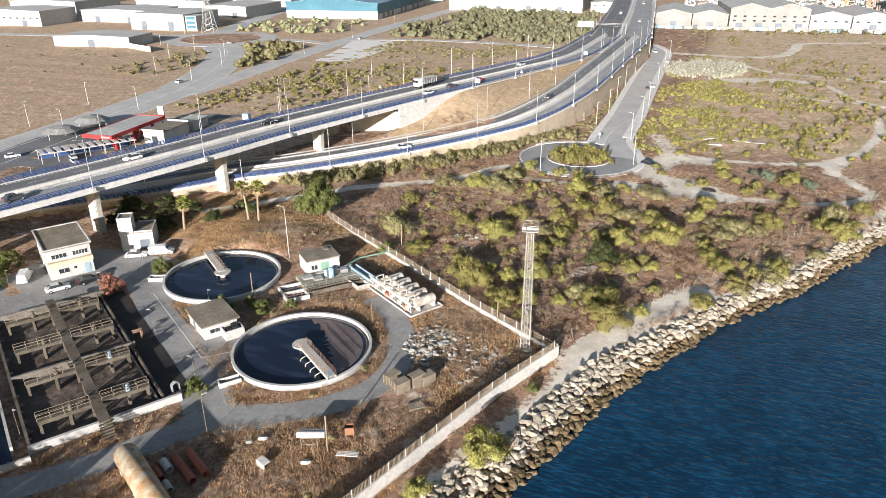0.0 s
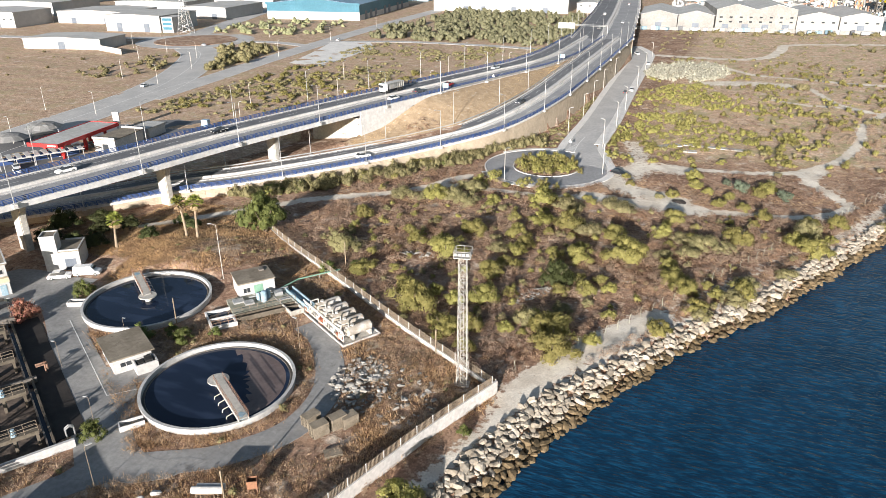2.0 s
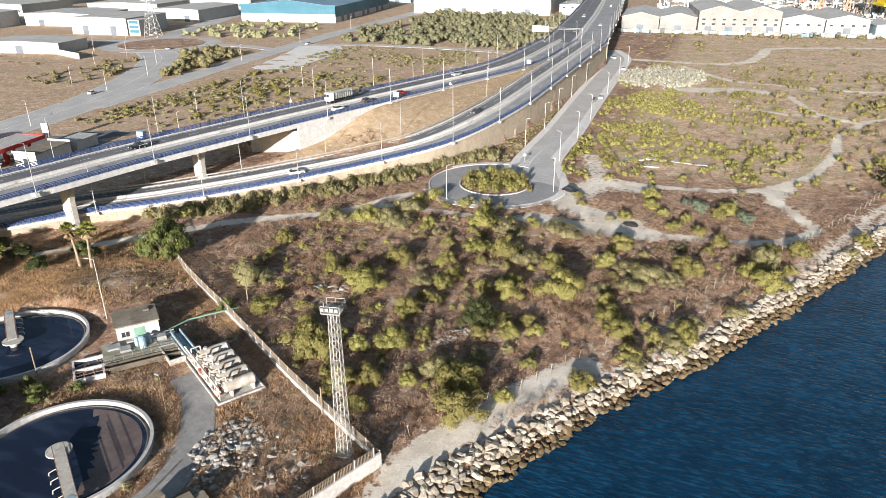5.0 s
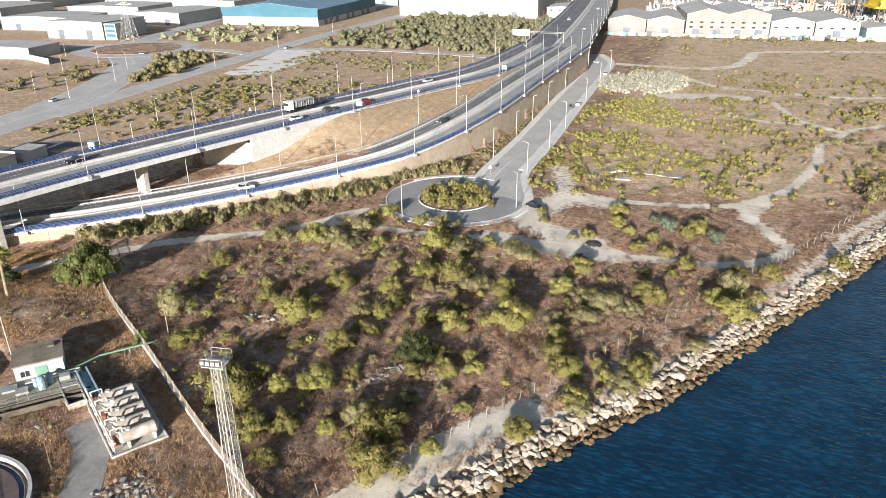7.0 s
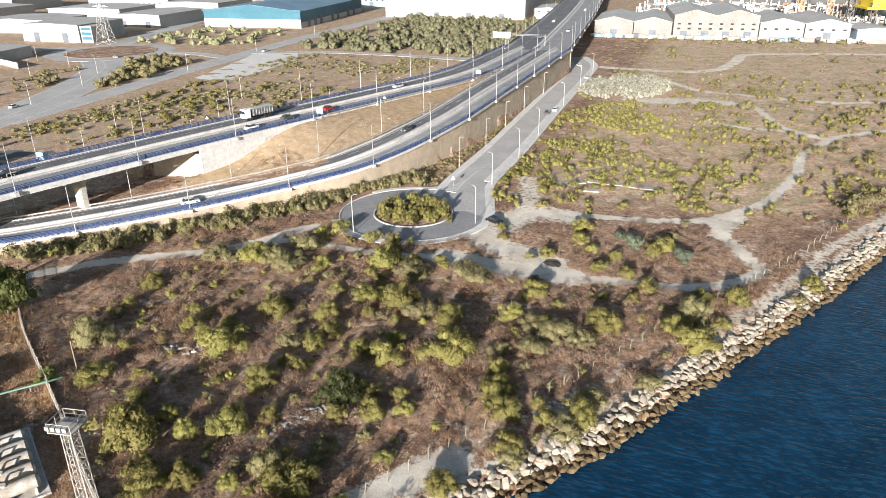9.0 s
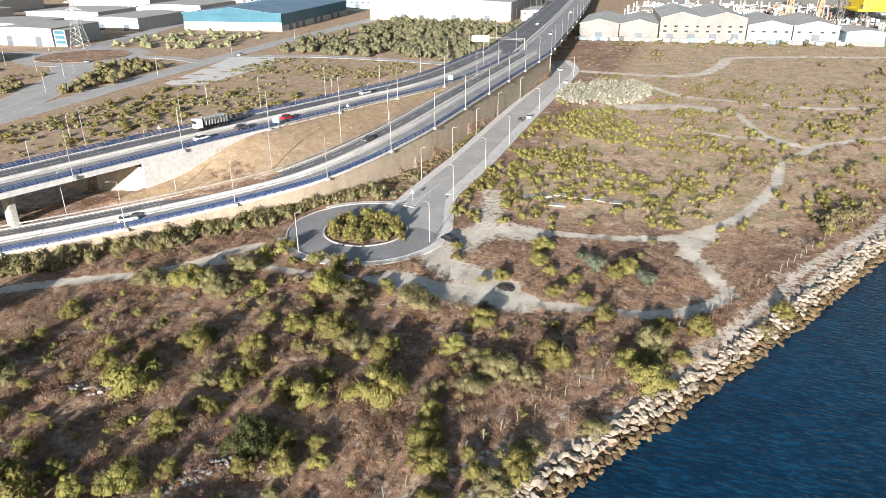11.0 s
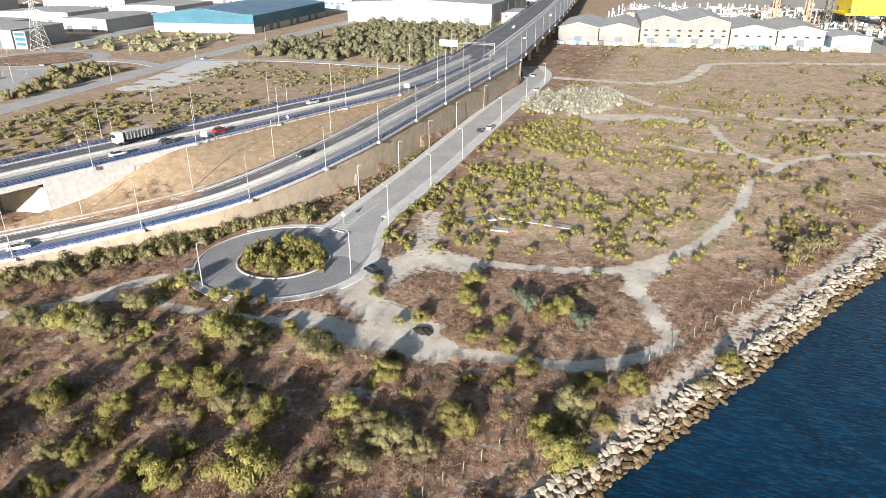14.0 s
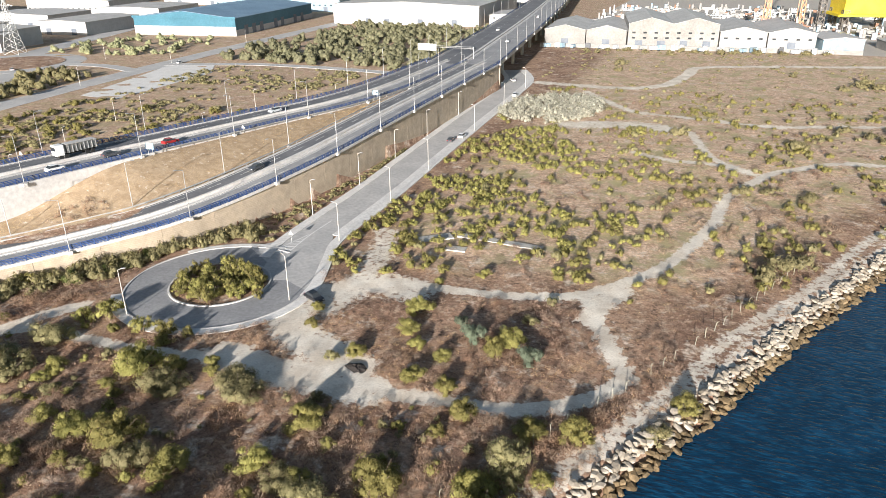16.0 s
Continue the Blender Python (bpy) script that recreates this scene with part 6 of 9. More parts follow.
def pipes_and_tank():
    ax = Vector((0.88, -0.46, 0)).normalized()
    t = thing("storage_tank", "large rusty pale steel tank lying on its side", "tank", (-61.6, 49.0, 0), math.degrees(math.atan2(ax.y, ax.x)))
    bm = bmesh.new()
    n = 28
    rows = []
    for x, r in ((-0.35, 0.05), (-0.3, 0.7), (-0.12, 1.2), (0.2, 1.5), (13.0, 1.5), (13.3, 1.2), (13.5, 0.05)):
        rows.append([bm.verts.new((x, r * math.cos(2 * math.pi * i / n), 1.75 + r * math.sin(2 * math.pi * i / n))) for i in range(n)])
    for a, b in zip(rows, rows[1:]):
        for i in range(n):
            bm.faces.new((a[i], a[(i + 1) % n], b[(i + 1) % n], b[i]))
    part("shell", bm, M["rusty_tank"], t, smooth=True)
    for x in (1.5, 6.5, 11.5):
        part("saddle", boxes((x - 0.2, -1.3, -0.2, x + 0.2, 1.3, 0.75)), M["concrete"], t)
    for k, (x, y, l, r, m, lab) in enumerate(((-55.8, 53.4, 5.6, 0.52, "red_oxide", "long red oxide steel pipe lying in the yard"), (-56.6, 51.9, 5.8, 0.52, "red_oxide", "long red oxide steel pipe lying in the yard"),
                                              (-57.4, 50.7, 2.2, 0.5, "white_steel", "short pale steel pipe lying in the yard"), (-57.6, 49.3, 2.6, 0.46, "red_oxide", "short red oxide steel pipe lying in the yard"),
                                              (-54.6, 47.9, 1.8, 0.42, "white_steel", "short pale steel pipe lying in the yard"))):
        p = thing("steel_pipe", lab, "pipe", (x, y, 0), math.degrees(math.atan2(ax.y, ax.x)), "pipes lying by the lane")
        bm = bmesh.new()
        rows = [[bm.verts.new((xx, rr * math.cos(2 * math.pi * i / 20), r + 0.06 + rr * math.sin(2 * math.pi * i / 20))) for i in range(20)] for xx, rr in ((0, r), (l, r), (l, r - 0.06), (0, r - 0.06))]
        for a, b in zip(rows, rows[1:] + rows[:1]):
            for i in range(20):
                bm.faces.new((a[i], a[(i + 1) % 20], b[(i + 1) % 20], b[i]))
        part("shell", bm, M[m], p)


pipes_and_tank()


def odds():
    w = thing("plastic_tank", "white plastic tank on a rough timber frame", "tank", (-43.4, 59.6, 0), 20)
    part("frame", bars([(0.3, 0.2, 0), (0.3, 0.2, 1.6)], [(0.3, 1.2, 0), (0.3, 1.2, 1.6)], [(2.4, 0.2, 0), (2.4, 0.2, 1.6)], [(2.4, 1.2, 0), (2.4, 1.2, 1.6)], [(0.3, 0.2, 0.6), (2.4, 0.2, 0.6)], [(0.3, 0.2, 1.5), (2.4, 0.2, 1.5)], [(0.3, 1.2, 1.5), (2.4, 1.2, 1.5)], r=0.06), M["pole_wood"], w)
    bm = bmesh.new()
    tube(bm, (-0.2, 0.4, 1.95), (3.4, 0.5, 1.95), 0.42, 0.42, 14)
    tube(bm, (0.2, 1.1, 1.85), (3.4, 1.2, 1.85), 0.38, 0.38, 14)
    part("barrel", bm, M["white_wall"], w)
    c = thing("brazier", "rusty orange metal box on legs", "metal box", (-38.4, 64.0, 0), 30)
    part("body", boxes((-0.6, -0.5, 0.8, 0.6, -0.44, 1.9), (-0.6, 0.44, 0.8, 0.6, 0.5, 1.9), (-0.6, -0.44, 0.8, -0.54, 0.44, 1.9), (0.54, -0.44, 0.8, 0.6, 0.44, 1.9), (-0.54, -0.44, 0.8, 0.54, 0.44, 0.86)), M["rust_orange"], c)
    for x in (-0.5, 0.5):
        for y in (-0.4, 0.4):
            part("leg", boxes((x - 0.05, y - 0.05, 0, x + 0.05, y + 0.05, 0.8)), M["rust"], c)
    for x, y, s, lab in ((-48.7, 59.2, 1.0, "crumpled white sack in dry weeds"), (-49.9, 58.0, 0.7, "crumpled white sack in dry weeds"), (-41.0, 57.4, 1.0, "crumpled white sheet in dry weeds")):
        k = new("sack", rock_mesh("sack", int(s * 50), M["white_wall"], 40, 0.8))
        k.matrix_world = pose(x, y, 0.35 * s, 0, 0, 30) @ Matrix.Diagonal((1.3 * s, 1.0 * s, 0.9 * s, 1))
        tagged(k, lab, "sack")
    b = thing("concrete_block", "pale angled concrete trough lying in weeds", "concrete block", (-46.6, 55.0, 0), -20)
    part("body", boxes((0, 0, 0, 1.6, 0.15, 0.9), (0, 0.15, 0.75, 1.6, 1.0, 0.9), (0, 0.15, 0, 0.15, 1.0, 0.75)), M["pale_concrete"], b)
    q = thing("pipe_bundle", "bundle of thin grey pipes on the ground", "pipes", (-38.3, 60.2, 0), 15)
    for k in range(4):
        part("pipe", bars([(0, k * 0.25, 0.12), (2.8, k * 0.25 + 0.1, 0.12)], r=0.1, n=8), M["galvanised"], q)


M["rust_orange"] = mat("orange rust paint", (0.2, 0.1, 0.06), (0.28, 0.14, 0.08), 0.8, 5.0, 0.8)
odds()


# ---- warehouses, port and service station ----
def gable(name, label, c, a, w, d, h, rise, wall="white_wall", roof="grey_roof", bays=1, base=None, doors=0, cat="warehouse", door_h=4.5, win_rows=0):
    """A shed whose gable ends look along -y of its own frame; bays side by side."""
    b = thing(name, label, cat, (*c, 0), a)
    bw = w / bays
    for k in range(bays):
        x0, x1, xm = k * bw, (k + 1) * bw, (k + 0.5) * bw
        bm = bmesh.new()
        rows = [[bm.verts.new(p) for p in ((x0, y, -0.5), (x1, y, -0.5), (x1, y, h), (xm, y, h + rise), (x0, y, h))] for y in (0, d)]
        bm.faces.new(rows[0])
        bm.faces.new(rows[1][::-1])
        for i in range(5):
            j = (i + 1) % 5
            bm.faces.new((rows[0][j], rows[0][i], rows[1][i], rows[1][j]))
        part("wall", bm, M[wall], b)
        for sx, ex in ((x0, -0.5), (x1, 0.5)):
            bm = bmesh.new()
            vs = [bm.verts.new(p) for y in (-0.7, d + 0.7) for p in ((sx + ex * (bays == 1), y, h + 0.02), (xm, y, h + rise + 0.02), (xm, y, h + rise + 0.3), (sx + ex * (bays == 1), y, h + 0.3))]
            for f in ((0, 1, 2, 3), (7, 6, 5, 4), (0, 4, 5, 1), (1, 5, 6, 2), (2, 6, 7, 3), (3, 7, 4, 0)):
                bm.faces.new([vs[i] for i in f])
            r = part("roof", bm, M[roof], b)
    if base:
        part("plinth", boxes((-0.06, -0.12, -0.5, w + 0.12, -0.02, base[0])), M[base[1]], b)
    for k in range(doors):
        x = w * (k + 0.5) / doors
        part("door", boxes((x - 2.2, -0.2, 0, x + 2.2, -0.13 if base else -0.02, door_h)), M["shutter"], b)
    for r in range(win_rows):
        z = 5.5 + 3.0 * r
        n = max(3, int(w / 6))
        for k in range(n):
            x = w * (k + 0.5) / n
            part("window", boxes((x - 1.0, -0.1, z, x + 1.0, -0.02, z + 1.0)), M["glass"], b)
    return b


def blue_warehouse():
    b = gable("warehouse", "long teal and white clad warehouse with a blue roof", (-358, 522), 7.8, 81, 134, 12, 4.5, "teal_sheet", "blue_roof", 1, None, 0)
    part("plinth", boxes((-0.1, -0.14, -0.5, 81.1, -0.02, 6.3)), M["white_wall"], b, "white lower wall")
    part("plinth", boxes((81.02, 0, -0.5, 81.14, 134, 4.2)), M["white_wall"], b)
    for y in (12, 24, 36, 60, 72, 96, 110):
        part("door", boxes((81.15, y, 0, 81.3, y + 5.5, 6.5)), M["shutter"], b)
    part("roof_trim", boxes((-0.7, -0.85, 11.6, 81.7, -0.72, 13.2)), M["teal_sheet"], b)


def white_warehouse():
    b = gable("warehouse", "very long bright white warehouse with dark gateways", (-255, 632), 3.8, 122, 140, 15, 2.5, "white_wall", "grey_roof")
    for x in (28, 44, 72, 100):
        part("door", boxes((x, -0.14, 0, x + 4.5, -0.02, 4.8)), M["shutter"], b)
    for x0 in (64, 78, 92, 108):
        part("panel_line", boxes((x0, -0.1, 8, x0 + 0.9, -0.02, 13), (x0 + 0.9, -0.1, 12.1, x0 + 6, -0.02, 13)), M["pale_blue"], b, "pale blue painted line")
    s = gable("annex", "small white office block beside the white warehouse", (-128, 650), 3.8, 22, 40, 8, 1.0, "white_wall", "grey_roof", win_rows=1, cat="building")


M["blue_roof"] = mat("blue grey sheet roof", (0.16, 0.25, 0.34), (0.2, 0.3, 0.4), 0.05, 1.0, 0.6, bump=0.05)
M["pale_grey_wall"] = mat("pale grey concrete wall", (0.25, 0.24, 0.225), (0.31, 0.298, 0.28), 0.1, 1.0, 0.85)
M["port_wall"] = mat("weathered off white sheet wall", (0.33, 0.32, 0.305), (0.39, 0.378, 0.36), 0.08, 0.8, 0.85)
blue_warehouse()
white_warehouse()
gable("port_shed", "pale grey gabled port shed with a dark gateway", (-61, 553), 5, 25, 60, 9.5, 3.0, "pale_grey_wall", "grey_roof", doors=1, cat="shed", win_rows=0)
gable("port_shed", "pale grey gabled port shed with a dark gateway", (-35.5, 555), 5, 24, 60, 9.5, 3.0, "pale_grey_wall", "grey_roof", doors=1, cat="shed")
gable("port_shed", "large pale twin gabled port shed", (-10.5, 556), 10, 52, 70, 14, 3.5, "pale_grey_wall", "grey_roof", 2, None, 4, cat="shed", win_rows=2)
gable("port_shed", "pale gabled port shed with small windows", (41.5, 569), 7, 26, 60, 9.5, 3.0, "port_wall", "grey_roof", doors=0, cat="shed", win_rows=1)
gable("port_shed", "pale gabled port shed with small windows", (68, 572), 7, 26, 60, 9.5, 3.0, "port_wall", "grey_roof", doors=1, cat="shed", win_rows=1)
gable("port_shed", "light blue shed with a white roof", (97, 570), 12, 22, 30, 7, 1.2, "pale_blue", "white_wall", cat="shed")
gable("port_shed", "low grey shed at the edge of the port", (135, 572), 12, 40, 30, 5, 1.2, "pale_grey_wall", "grey_roof", cat="shed")
# estate on the far left
gable("factory", "long low white workshop beside a dry field", (-397, 325), 12, 52, 26, 6.0, 0.9, "white_wall", "grey_roof", doors=1)
gable("factory", "white workshop with a blue glazed office front", (-420, 412), 6, 46, 44, 11.0, 0.8, "white_wall", "grey_roof", doors=2, door_h=6)
p = thing("office_block", "blue glass office front of the workshop", "building", (-373.5, 417.5, 0), 6)
part("wall", boxes((0, 0, -0.5, 9, 14, 10.5)), M["white_wall"], p)
for z in (2.0, 5.0, 8.0):
    part("window", boxes((0.8, -0.08, z, 8.2, -0.01, z + 1.8)), M["teal_sheet"], p)
p = thing("yard_wall", "grey yard wall beside the low workshop", "wall", (-346, 334, 0), -18, kind="structure")
part("wall_base", boxes((0, 0, -0.5, 27, 0.4, 3.2)), M["concrete"], p)
rng = random.Random(77)
for k, (x, y, a, w, d, h, wall) in enumerate(((-560, 392, 10, 60, 40, 11, "white_wall"), (-500, 440, 8, 60, 45, 9, "white_wall"), (-430, 500, 6, 44, 60, 9, "white_wall"), (-520, 520, 8, 70, 50, 10, "white_wall"), (-620, 470, 8, 70, 60, 11, "white_wall"),
                                              (-470, 600, 6, 60, 60, 10, "white_wall"), (-580, 620, 8, 90, 60, 13, "white_wall"), (-440, 720, 6, 70, 80, 12, "pale_blue"), (-720, 560, 10, 90, 70, 12, "white_wall"), (-540, 760, 6, 80, 60, 18, "white_wall"),
                                              (-360, 720, 4, 60, 70, 11, "pale_blue"), (-300, 840, 3, 80, 60, 12, "white_wall"), (-200, 830, 2, 60, 60, 10, "white_wall"), (-680, 720, 8, 100, 60, 14, "white_wall"), (-420, 880, 3, 100, 60, 14, "pale_grey_wall"),
                                              (-640, 900, 5, 120, 60, 16, "white_wall"), (-250, 980, 2, 120, 60, 14, "white_wall"))):
    gable("factory", "white flat roofed factory hall on the estate" if wall == "white_wall" else "pale clad factory hall on the estate", (x, y), a, w, d, h, 1.0, wall, "grey_roof" if k % 3 else "white_wall", doors=2, win_rows=1 if h > 10 else 0)


def pylon(x, y, h, base):
    t = thing("pylon", "grey lattice electricity pylon at the roundabout", "pylon", (x, y, 0), 20)
    def half(z):
        return base * (1 - z / h) ** 1.2 + 0.5
    cs = ((-1, -1), (1, -1), (1, 1), (-1, 1))
    zs = np.linspace(0, h, 10)
    for sx, sy in cs:
        leg = part("leg", bars([(sx * half(0), sy * half(0), 0), (sx * half(zs[1]), sy * half(zs[1]), zs[1])], r=0.16, n=5), M["galvanised"], t)
        for z0, z1 in zip(zs[1:], zs[2:]):
            part("leg_section", bars([(sx * half(z0), sy * half(z0), z0), (sx * half(z1), sy * half(z1), z1)], r=0.16, n=5), M["galvanised"], leg)
    for z0, z1 in zip(zs, zs[1:]):
        runs = []
        for (ax, ay), (bx, by) in zip(cs, cs[1:] + cs[:1]):
            runs += [[(ax * half(z0), ay * half(z0), z0), (bx * half(z1), by * half(z1), z1)], [(bx * half(z0), by * half(z0), z0), (ax * half(z1), ay * half(z1), z1)]]
        for run in runs:
            part("brace", bars(run, r=0.08, n=4), M["galvanised"], t)
    for z in (h * 0.72, h * 0.86):
        part("cross_arm", bars([(-5, 0, z), (5, 0, z)], [(-5, 0, z), (0, 0, z + 1.5), (5, 0, z)], r=0.12, n=4), M["galvanised"], t)


pylon(-353, 418, 32, 4.0)


def port():
    y = thing("jack_up_hull", "bright yellow steel deck block on dark lattice legs", "offshore platform", (120, 692, 0), 12)
    part("hull", boxes((0, 0, 11, 32, 30, 25)), M["yellow_paint"], y)
    part("deck_edge", boxes((-4, -3, 9.5, 34, 31, 11)), M["yellow_paint"], y)
    for x, yy in ((-14, 2), (2, 2), (34, 2), (2, 26), (34, 26)):
        runs = []
        for z in np.arange(0, 44 if x < 0 else 9.5, 4.5):
            for (ax, ay), (bx, by) in (((-2, -2), (2, -2)), ((2, -2), (2, 2)), ((2, 2), (-2, 2)), ((-2, 2), (-2, -2))):
                runs += [[(x + ax, yy + ay, z), (x + bx, yy + by, z + 4.5)], [(x + ax, yy + ay, z), (x + ax, yy + ay, z + 4.5)], [(x + ax, yy + ay, z + 4.5), (x + bx, yy + by, z + 4.5)]]
        leg = part("leg", bars(runs[0], r=0.35, n=4), M["dark_concrete"], y)
        for run in runs[1:]:
            part("brace", bars(run, r=0.35, n=4), M["dark_concrete"], leg)
    for cx, cy, h in ((68, 640, 34), (-150, 1050, 40), (95, 720, 46)):
        c = thing("harbour_crane", "orange harbour crane in the port", "crane", (cx, cy, 0), 30)
        part("tower", bars([(-2, -2, 0), (-1, -1, h)], [(2, -2, 0), (1, -1, h)], [(2, 2, 0), (1, 1, h)], [(-2, 2, 0), (-1, 1, h)], *[[(-2 + z / h, -2 + z / h, z), (2 - (z + 4) / h, -2 + (z + 4) / h, z + 4)] for z in np.arange(0, h - 4, 4)], r=0.4, n=5), M["orange_paint"], c)
        part("jib", bars([(0, 0, h * 0.8), (22, 0, h * 1.3)], [(0, 0, h * 0.8), (-7, 0, h * 0.85)], r=0.7, n=5), M["orange_paint"], c)
        part("cab", boxes((-3, -2, h * 0.72, 3, 2, h * 0.84)), M["orange_paint"], c)
    # stacked steel, boxes and sheds on the quay: far too many to tell apart
    rg = random.Random(90)
    for key, n in (("pale_grey_wall", 420), ("white_wall", 260), ("rust", 60), ("pale_blue", 70), ("dark_concrete", 60), ("galvanised", 240)):
        bm = bmesh.new()
        for i in range(n):
            x, yy = rg.uniform(-60, 240), rg.uniform(640, 860)
            w, d, h = rg.choice(((6, 2.5, 2.6), (12, 2.5, 2.6), (9, 7, 1.6), (4, 4, 5), (18, 2, 1.2), (2, 2, 8)))
            box(bm, x, yy, -0.2, x + w * rg.uniform(0.4, 0.9), yy + d * rg.uniform(0.5, 1.2), h * rg.uniform(0.3, 0.85))
        ob = part("stacked_cargo", bm, M[key])
        tagged(ob, "stacked steel and boxes on the quay", "cargo", kind="stuff")
    f = thing("port_fence", "pale wall and parked plant along the port edge", "wall", (-62, 545, 0), 6, kind="structure")
    part("wall_base", boxes((0, 0, -0.5, 180, 0.5, 2.4)), M["pale_grey_wall"], f)
    for k in range(26):
        x = 3 + 6.4 * k + rg.uniform(-2, 2)
        t = thing("parked_plant", "small box vehicle parked against the port wall", "vehicle", (-62 + x * 0.99, 541 + x * 0.1, 0), rg.uniform(0, 90))
        part("body", boxes((0, 0, 0.4, rg.uniform(2.5, 5), 2.2, rg.uniform(1.8, 3.4))), rg.choice([PAINTS[0], PAINTS[1], PAINTS[3], M["pale_blue"], M["galvanised"]]), t)
        part("wheel", boxes((0.3, -0.02, 0, 1.0, 2.22, 0.7)), M["tyre"], t)


port()


def service_station():
    a = 8.7
    C = (-172.6, 154.8)
    c = thing("fuel_canopy", "grey topped fuel canopy with a red fascia", "canopy", (*C, 0), a)
    part("roof", boxes((-10.2, 0.2, 4.6, -0.2, 27.3, 5.35)), M["grey_roof"], c)
    part("fascia", boxes((-10.5, -0.1, 4.4, 0.1, 0.18, 5.5), (-10.5, 27.32, 4.4, 0.1, 27.6, 5.5), (-10.5, 0.18, 4.4, -10.22, 27.32, 5.5), (-0.18, 0.18, 4.4, 0.1, 27.32, 5.5)), M["red_paint"], c)
    part("lettering_bar", boxes((-3.4, -0.16, 4.75, -0.6, -0.102, 5.15)), M["white_paint"], c)
    for x in (-8.2, -2.0):
        for y in (4, 13.5, 23):
            part("column", boxes((x - 0.35, y - 0.35, -0.3, x + 0.35, y + 0.35, 4.6)), M["red_paint"], c)
    for k, y in enumerate((6, 10.5, 17, 21)):
        p = thing("fuel_pump", "red fuel pump under the canopy", "fuel pump", (*rel(C, -5.0, y, a), 0), a, "fuel pumps")
        part("body", boxes((-0.5, -0.3, 0.15, 0.5, 0.3, 1.9)), M["red_paint"], p)
        part("plinth", boxes((-1.0, -0.8, -0.2, 1.0, 0.8, 0.15)), M["concrete"], p)
    s = roofed_box("kiosk", "white kiosk with a dark flat roof", "building", rel(C, 1.5, 13.0, a), a, 7.5, 14, 3.8, 0.2)
    part("door", boxes((3, -0.08, 0.05, 5, -0.004, 2.4)), M["glass"], s)
    part("parapet", boxes((-0.2, -0.2, 4.022, 7.7, 0.1, 4.6), (-0.2, 13.9, 4.022, 7.7, 14.2, 4.6)), M["white_wall"], s)
    s2 = roofed_box("wash_hall", "low white wash hall with a grey roof", "building", rel(C, 2.5, 30.0, a), a, 6.5, 9, 3.2, 0.3, "grey_roof")
    for k, (x, y) in enumerate(((-204, 163), (-206.5, 178))):
        t = thing("shade_sail", "white domed shade canopy over parking bays", "canopy", (x, y, 0), a, "white shade canopies")
        bm = bmesh.new()
        n = 12
        top = bm.verts.new((0, 0, 4.3))
        r1 = [bm.verts.new((3.6 * math.cos(2 * math.pi * i / n), 3.6 * math.sin(2 * math.pi * i / n), 3.6)) for i in range(n)]
        r2 = [bm.verts.new((6.0 * math.cos(2 * math.pi * i / n), 6.0 * math.sin(2 * math.pi * i / n), 2.3)) for i in range(n)]
        for i in range(n):
            j = (i + 1) % n
            bm.faces.new((top, r1[i], r1[j]))
            bm.faces.new((r1[i], r2[i], r2[j], r1[j]))
        bmesh.ops.solidify(bm, geom=bm.faces[:], thickness=0.06)
        part("sail", bm, M["white_wall"], t)
        for i in range(0, n, 3):
            part("post", bars([(5.6 * math.cos(2 * math.pi * i / n), 5.6 * math.sin(2 * math.pi * i / n), 0), (5.6 * math.cos(2 * math.pi * i / n), 5.6 * math.sin(2 * math.pi * i / n), 2.5)], r=0.08), M["galvanised"], t)
    g = thing("carport", "long white carport with an open beam roof", "carport", (-184, 138.5, 0), 60)
    for k in range(12):
        part("beam", boxes((k * 2.3, -0.5, 3.0, k * 2.3 + 1.3, 5.5, 3.15)), M["white_wall"], g)
    part("edge_beam", boxes((-0.3, -0.7, 2.75, 27, -0.45, 3.0), (-0.3, 5.2, 2.75, 27, 5.45, 3.0)), M["white_wall"], g)
    for k in range(7):
        part("post", boxes((k * 4.4, -0.65, -0.2, k * 4.4 + 0.18, -0.5, 2.75)), M["white_wall"], g)
        part("post", boxes((k * 4.4, 5.25, -0.2, k * 4.4 + 0.18, 5.4, 2.75)), M["white_wall"], g)
    part("bay_screen", boxes((0, 5.6, 0, 27, 5.7, 2.2)), M["blue_rail"], g)
    f = thing("forecourt", "dark asphalt forecourt of the service station", "forecourt", kind="structure")
    slab("paving", [(-205, 128), (-168, 128), (-150, 160), (-148, 205), (-172, 215), (-200, 195), (-212, 160)], -0.3, 0.045, M["asphalt_dark"], f)
    m = thing("totem_sign", "white service station price sign", "sign", (-186, 190, 0), 20)
    part("post", boxes((-0.2, -0.2, -0.2, 0.2, 0.2, 2.5)), M["galvanised"], m)
    part("sign_panel", boxes((-1.1, -0.25, 2.5, 1.1, 0.25, 6.5)), M["white_wall"], m)


service_station()


